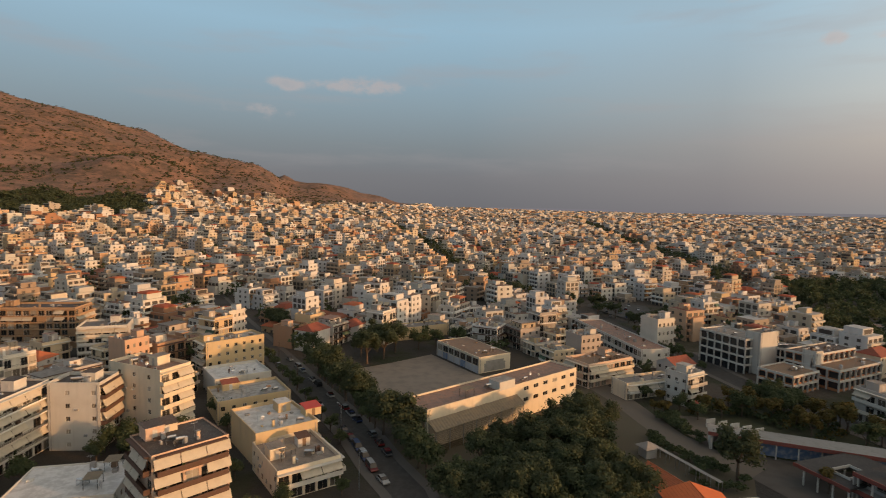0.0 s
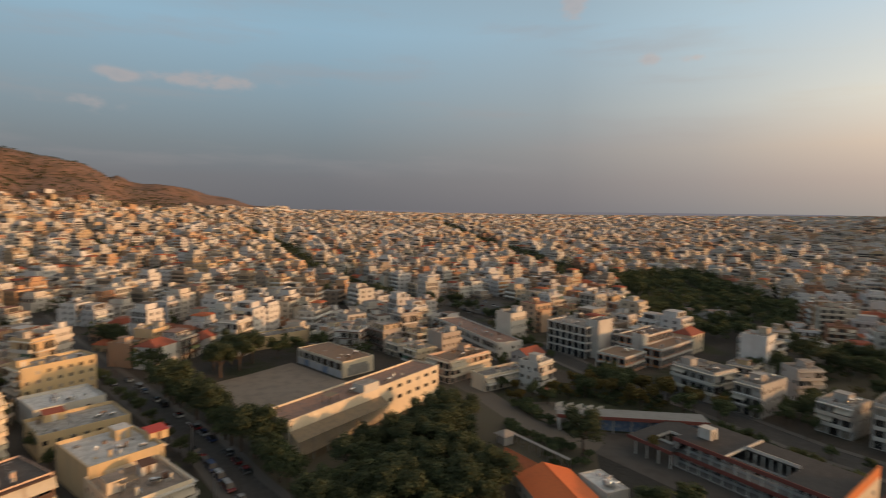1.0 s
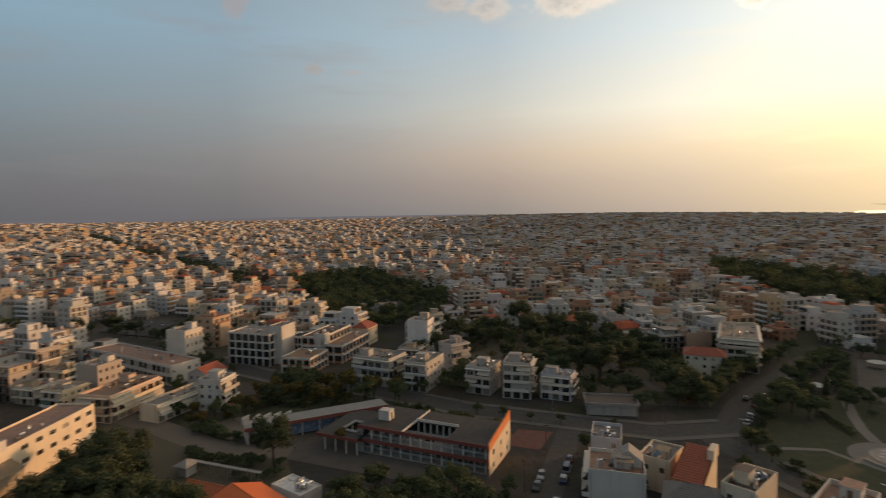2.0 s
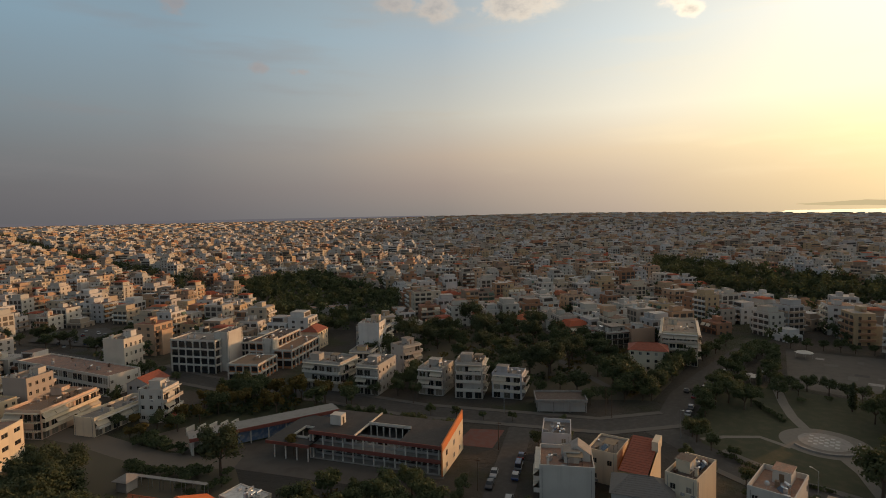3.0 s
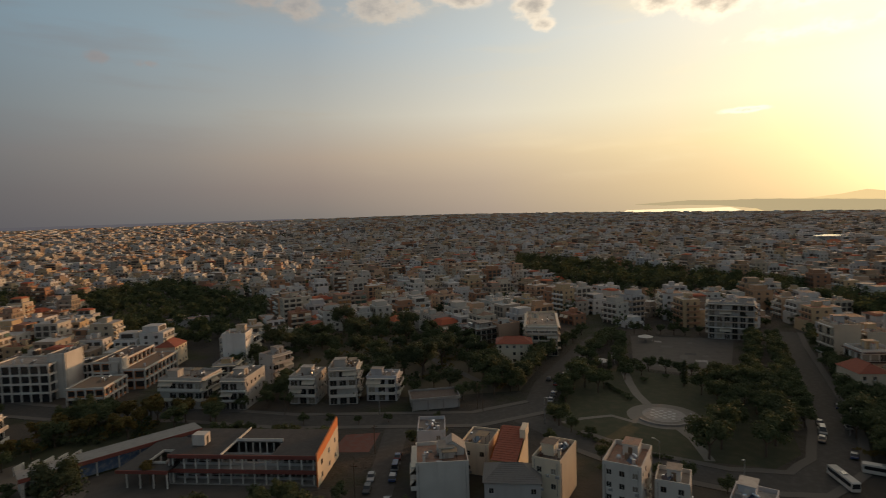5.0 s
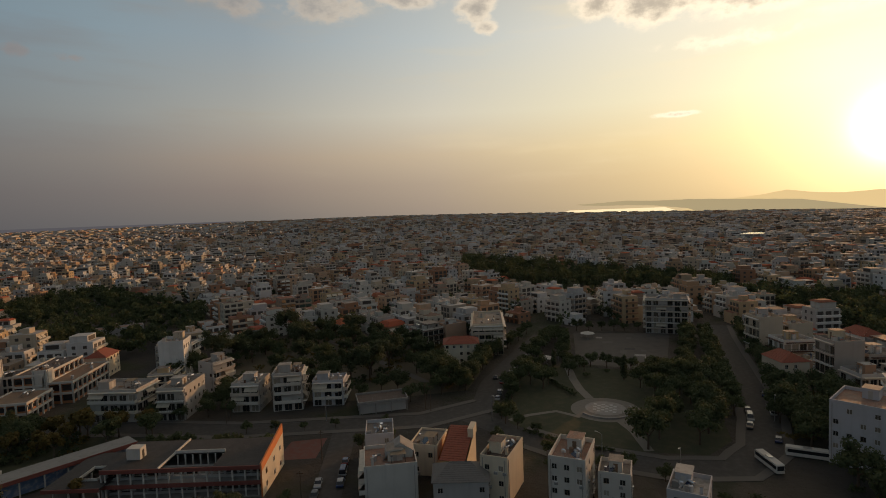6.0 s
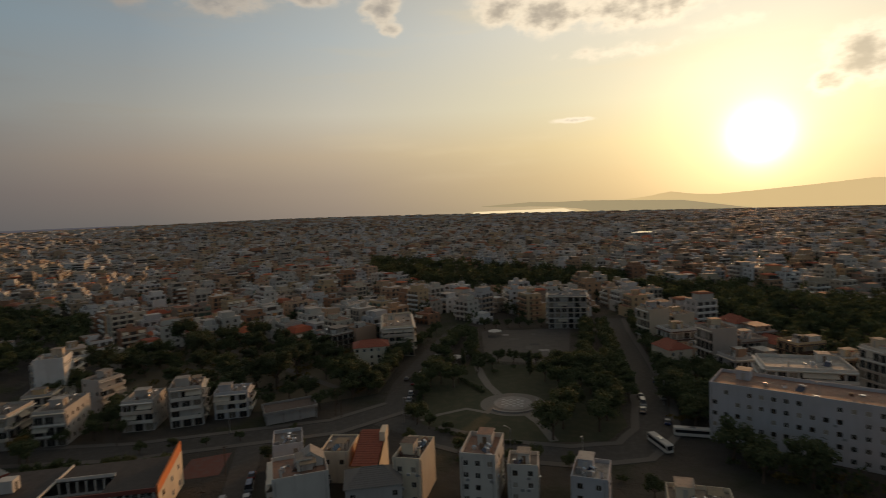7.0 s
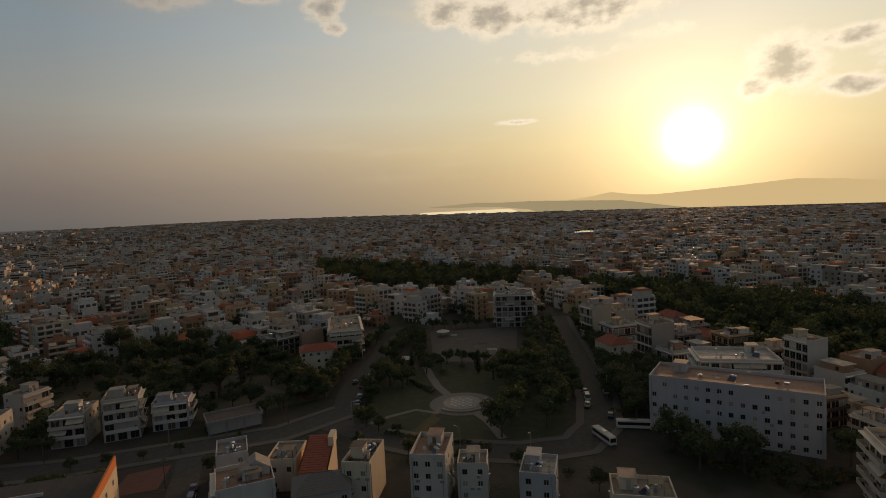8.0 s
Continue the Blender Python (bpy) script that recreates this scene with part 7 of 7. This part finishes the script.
for x, y, size in ((150.5, 137.5, 0.85), (153.5, 134.5, 0.9), (157.0, 138.5, 0.95), (163.0, 141.0, 1.0), (172.0, 122.0, 1.1), (176.0, 113.0, 1.15), (178.0, 166.0, 1.1), (184.0, 176.0, 1.2), (190.0, 186.0, 1.1), (176.0, 180.0, 1.0)):
    LEAFY[int(x) % 3](x, y, 0, size, 29 * x)
PINES[1](72.6, 129.5, 0, 1.12, 40)
AUTUMN[0](90.6, 123.5, 0, 0.85, 10)
for x, y, s in [(70.5, 169.5, 0.75), (68.8, 172.5, 0.6), (120, 158, 1.3), (121.5, 163, 1.15), (117, 168, 1.1), (124, 150, 1.2), (127.5, 143, 1.05)]:
    AUTUMN[1](x, y, 0, s, pick.uniform(0, 360))
for x, y, s in [(70.8, 163.5, 1.1), (71.6, 160.5, 1.2), (72.2, 157.5, 1.0), (71.8, 166.5, 1.3)]:
    BUSHES[0](x, y, 0, s, pick.uniform(0, 360))
for x, y, s in [(114.8, 187, 0.7), (117, 190, 0.8), (118.5, 176, 0.75), (98, 175, 0.6), (102, 248, 0.8), (105, 240, 0.75), (101, 236, 0.8), (104.5, 229, 0.7), (100, 222, 0.6), (121, 184, 0.6), (106, 219, 0.55), (104, 256, 0.8), (99, 244, 0.7)]:
    LEAFY[int(x) % 3](x, y, 0, s, pick.uniform(0, 360))
for x, y in [(122, 152), (127, 140), (118, 148)]:
    pick.choice(AUTUMN + LEAFY)(x, y, 0, pick.uniform(0.8, 1.0), pick.uniform(0, 360))
for x, y in [(137, 66), (134, 72), (97, 57), (100, 74), (94, 71)]:
    LEAFY[1](x, y, 0, 0.55, pick.uniform(0, 360))


def woods(name, label, spots, leaves, leaf, height, spread, mats):
    """Many small trees in one mesh: clumps of leaf sprays with gaps."""
    rr = np.random.default_rng(len(spots))
    P = np.array([(x, y, relief(x, y)) for x, y in spots])
    n = len(P)
    size = rr.uniform(0.6, 1.3, n)
    u = rr.normal(size=(n, leaves, 3))
    u /= np.linalg.norm(u, axis=2, keepdims=True)
    u *= rr.random((n, leaves, 1)) ** 0.4
    lump = rr.normal(size=(n, 5, 3)) * np.array([0.5, 0.5, 0.28])
    which = rr.integers(0, 5, (n, leaves))
    off = np.take_along_axis(lump, which[:, :, None].repeat(3, 2), 1)
    c = (u * 0.55 + off) * np.array([spread, spread, height * 0.42]) * size[:, None, None]
    c[:, :, 2] += height * 0.56 * size[:, None]
    c[:, :, 2] = np.maximum(c[:, :, 2], 0.4)
    c += P[:, None, :]
    a = rr.normal(size=c.shape)
    a /= np.linalg.norm(a, axis=2, keepdims=True)
    b = np.cross(a, rr.normal(size=c.shape))
    b /= np.linalg.norm(b, axis=2, keepdims=True)
    s = leaf * rr.uniform(0.6, 1.3, (n, leaves, 1))
    quads = np.stack([c + s * 1.1 * a, c - s * (0.6 * a - 0.8 * b), c - s * (0.6 * a + 0.8 * b)], 2).reshape(-1, 3, 3)
    own = np.repeat(rr.integers(0, len(mats), n), leaves)
    stray = rr.random(len(quads)) < 0.2
    me = far_mesh(name, quads, mats, np.where(stray, rr.integers(0, len(mats), len(quads)), own))
    return solid(name, me, label, "trees", kind="stuff")


woods("east_wood", "dense dark green wood on the town's edge", scatter(ZONES["east_wood"], 270, 6.0, 21), 250, 0.75, 9.5, 4.0, [M_LEAF, M_PINE, M_LEAF])
woods("far_belt_wood", "dark green belt of trees between the houses", scatter(ZONES["far_belt"], 260, 6.5, 22), 200, 0.95, 13.0, 4.8, [M_PINE, M_LEAF])
woods("south_belt_wood", "dark green belt of park trees", scatter(ZONES["south_belt"], 250, 6.0, 23), 220, 0.85, 11.5, 4.6, [M_LEAF, M_PINE, M_LEAF])
spots = []
for i in range(5200):
    r, a = 200 + 1800 * pick.random() ** 0.75, radians(pick.uniform(-45, 132))
    x, y = r * math.sin(a), r * math.cos(a)
    if noise.noise(Vector((x, y, 0)) / 130) > -0.2:
        spots.append((x, y))
for name, width, pts in ROADS[5:]:
    for x, y in along(pts, 11.0):
        for s in (-1, 1):
            spots.append((x + s * (width / 2 - 1) + pick.uniform(-2, 2), y + pick.uniform(-3, 3)))
sx, sy = np.array([p[0] for p in spots]), np.array([p[1] for p in spots])
keep = ~np.any([inside(sx, sy, p) for p in OPEN], axis=0) & free(sx, sy, trees=True) | np.any([line_gap(sx, sy, r[2]) < 9 for r in ROADS[5:]], axis=0)
woods("street_trees", "scattered dark street and garden trees among the houses", [p for p, k in zip(spots, keep) if k], 46, 1.1, 10.0, 3.6, [M_LEAF, M_PINE])

# ---- vehicles ----
for pts, off, count, seed in ((ROADS[0][2][1:7], 3.1, 12, 1), (ROADS[0][2][1:7], -3.1, 13, 2), (ROADS[3][2], 2.7, 6, 3), (ROADS[3][2], -2.7, 7, 4), (ROADS[1][2][12:16], 4.0, 8, 5), (ROADS[2][2][5:8], 3.4, 4, 6), (ROADS[2][2][5:8], -3.4, 3, 7)):
    line, rr = along(pts, 5.6), random.Random(seed)
    take = sorted(rr.sample(range(1, len(line) - 1), min(count, len(line) - 2)))
    for i in take:
        (x, y), (c, d) = line[i], line[i + 1]
        n = math.hypot(c - x, d - y)
        nx, ny = (d - y) / n, -(c - x) / n
        rr.choice(CARS[:2] * 4 + CARS[2:])(x + nx * off, y + ny * off, 0.06, math.degrees(math.atan2(d - y, c - x)) + (0 if off > 0 else 180) + rr.uniform(-2, 2))
CARS[0](206, 51, 0.06, 4)


def bus(x, y, turn):
    root = thing("coach", pose(x, y, 0.06, 0, 0, turn) @ Matrix.Scale(0.78, 4), "white coach with dark window bands standing at the kerb", "bus", "coaches by the park")
    b = Mesh()
    prof = [(-6, 0.4), (-6, 2.9), (-5.7, 3.15), (5.6, 3.15), (6, 2.8), (6, 0.4)]
    b.face([(x_, -1.25, z_) for x_, z_ in prof], M_WHITE)
    b.face([(x_, 1.25, z_) for x_, z_ in prof][::-1], M_WHITE)
    for (xa, za), (xb, zb) in zip(prof, prof[1:] + prof[:1]):
        b.face([(xa, 1.25, za), (xa, -1.25, za), (xb, -1.25, zb), (xb, 1.25, zb)][::-1], M_WHITE)
    part("body", b, root)
    for s in (-1, 1):
        g_ = Mesh()
        g_.box(-5.6, 5.6, s * 1.254 - 0.004, s * 1.254 + 0.004, 1.5, 2.6, M_CARGLASS)
        part("window_band", g_, root)
    f = Mesh()
    f.box(6.002, 6.012, -1.1, 1.1, 1.3, 2.75, M_CARGLASS)
    part("windscreen", f, root)
    v = Mesh()
    v.box(-1.2, 1.2, -0.7, 0.7, 3.15, 3.4, M_STEEL)
    part("roof_unit", v, root)
    w = Mesh()
    w.tube((0, -0.14, 0), (0, 0.14, 0), 0.48, 0.48, M_RUBBER, 14)
    wd = w.data("wheel")
    for sx_ in (-3.6, 3.9):
        for sy_ in (-1.1, 1.1):
            part("wheel", wd, root, pose(sx_, sy_, 0.48))


bus(150.0, -31.0, 199)
bus(157.5, -41.0, 262)


lorry = thing("lorry", pose(222.5, -22.5, 0.06, 0, 0, 275), "white box lorry parked by the court", "lorry")
lb = Mesh()
lb.box(-4.6, 2.2, -1.25, 1.25, 1.0, 3.6, M_TANK)
part("box_body", lb, lorry)
lc = Mesh()
lc.box(2.3, 4.1, -1.15, 1.15, 0.6, 2.1, M_TANK)
lc.face([(2.3, -1.1, 2.1), (3.9, -1.1, 2.1), (3.5, -1.05, 2.9), (2.3, -1.05, 2.9)], M_CARGLASS)
lc.face([(3.9, 1.1, 2.1), (2.3, 1.1, 2.1), (2.3, 1.05, 2.9), (3.5, 1.05, 2.9)], M_CARGLASS)
lc.face([(3.9, -1.1, 2.1), (3.9, 1.1, 2.1), (3.5, 1.05, 2.9), (3.5, -1.05, 2.9)], M_CARGLASS)
lc.face([(2.3, -1.05, 2.9), (3.5, -1.05, 2.9), (3.5, 1.05, 2.9), (2.3, 1.05, 2.9)], M_TANK)
part("cab", lc, lorry)
lw = Mesh()
lw.tube((0, -0.13, 0), (0, 0.13, 0), 0.45, 0.45, M_RUBBER, 12)
lwd = lw.data("wheel")
for x in (-3.4, 3.1):
    for y in (-1.0, 1.0):
        part("wheel", lwd, lorry, pose(x, y, 0.45))
lf = Mesh()
lf.box(-4.4, 3.8, -0.5, 0.5, 0.5, 0.98, M_IRON)
part("chassis", lf, lorry)


def pole(x, y, h, lamp_arm, label):
    root = thing("street_lamp" if lamp_arm else "utility_pole", pose(x, y, 0, 0, 0, pick.uniform(0, 360)), label, "lamp post" if lamp_arm else "pole")
    p = Mesh()
    p.tube((0, 0, 0), (0, 0, h), 0.13, 0.08, M_BARK if not lamp_arm else M_STEEL, 7)
    part("post", p, root)
    a = Mesh()
    if lamp_arm:
        a.tube((0, 0, h - 0.1), (1.3, 0, h + 0.35), 0.045, 0.04, M_STEEL, 5)
        a.box(1.1, 1.8, -0.14, 0.14, h + 0.28, h + 0.42, M_STEEL)
        part("lamp_arm", a, root)
    else:
        a.box(-0.8, 0.8, -0.06, 0.06, h - 0.7, h - 0.55, M_BARK)
        part("crossarm", a, root)


for x, y, h, arm in [(-27.5, 150.5, 9.0, True), (-18.0, 121.5, 9.0, True), (-50, 190, 9.0, False), (-66, 222, 9, False), (141, 124, 7, False), (151, 93.5, 8, True), (168, 66, 9, False), (166.5, 63.5, 9, False), (163, 42, 8, True), (137, -10, 8, True), (141, 8, 8, True), (104, 72, 8, False), (126, 80, 8, False), (182, -39, 8, True), (214, -44, 8, True)]:
    pole(x, y, h, arm, "steel street lamp with a single arm" if arm else "dark wooden utility pole")

# ---- roof clutter on the town ----
MAKE = [solar_heater, antenna, ac_unit, dish, pergola, water_tank]
first = {}


def set_on_roof(kind, m):
    if kind in first:
        return copy_thing(first[kind], m)
    first[kind] = kind(m)
    return first[kind]


for cx, cy, w, d, ang, z, joined in ROOFS:
    if joined:
        continue
    rr = random.Random(int(abs(cx * 31 + cy * 17)))
    c, s = math.cos(radians(ang)), math.sin(radians(ang))
    for kind in [solar_heater, rr.choice(MAKE), rr.choice(MAKE[1:]), rr.choice(MAKE[:4])] + ([rr.choice(MAKE[1:]), antenna, ac_unit] if w * d > 150 and cx < 0 else []):
        u, v = rr.uniform(-0.36, 0.36) * (w - 2), rr.uniform(-0.42, -0.05) * (d - 2)
        turn = 200 + rr.uniform(-20, 20) if kind is solar_heater else ang + rr.choice((0, 90, 180))
        set_on_roof(kind, pose(cx + u * c - v * s, cy + u * s + v * c, z, 0, 0, turn))
for i, (x, y, z, turn) in enumerate(decks):
    if i % 3 == 0:
        set_on_roof(solar_heater, pose(x + pick.uniform(-3, 3), y + pick.uniform(-3, 3), z - 0.04, 0, 0, 200 + pick.uniform(-15, 15)))
    if i % 4 == 1:
        set_on_roof(pick.choice(MAKE[1:]), pose(x + pick.uniform(-4, 4), y + pick.uniform(-4, 4), z - 0.04, 0, 0, pick.uniform(0, 360)))
low_spots = []
for key, count in (("belt", 150), ("lane_trees", 50), ("court_trees", 30), ("school_park", 60), ("front_trees", 40), ("road_trees", 30)):
    low_spots += [p for p in scatter(ZONES[key], count, 2.2, 300 + count) if math.hypot(p[0] - 181, p[1] - 9) > 14]
woods("park_hedge", "low clipped dark hedge along the park paths", hedge, 40, 0.3, 1.3, 1.1, [M_LEAF, M_PINE])
woods("undergrowth", "low dark undergrowth and shrubs below the trees", low_spots, 60, 0.5, 2.6, 2.2, [M_LEAF, M_PINE, M_OLIVE])

# scrub on the mountainside and the planted wood at its foot
rr = random.Random(77)
scrub, foot_wood = [], []
while len(scrub) < 2200:
    a, r = rr.uniform(-46, -6), rr.uniform(980, 2600)
    x, y = r * math.sin(radians(a)), r * math.cos(radians(a))
    if not town_ok(np.array([x]), np.array([y]))[0] and noise.noise(Vector((x, y, 9)) / 160) > -0.25 - 0.3 * rr.random():
        scrub.append((x, y))
while len(foot_wood) < 1100:
    a = rr.uniform(-46, -27.6)
    r = rr.uniform(975, 1170 + 40 * math.sin(a))
    foot_wood.append((r * math.sin(radians(a)), r * math.cos(radians(a))))
woods("hill_scrub", "low dark scrub dotted over the dry mountainside", scrub, 22, 1.5, 4.0, 4.4, [M_PINE, M_OLIVE, M_LEAF])
woods("foot_wood", "dark pine wood along the foot of the mountain", foot_wood, 30, 2.0, 9.0, 5.0, [M_PINE])
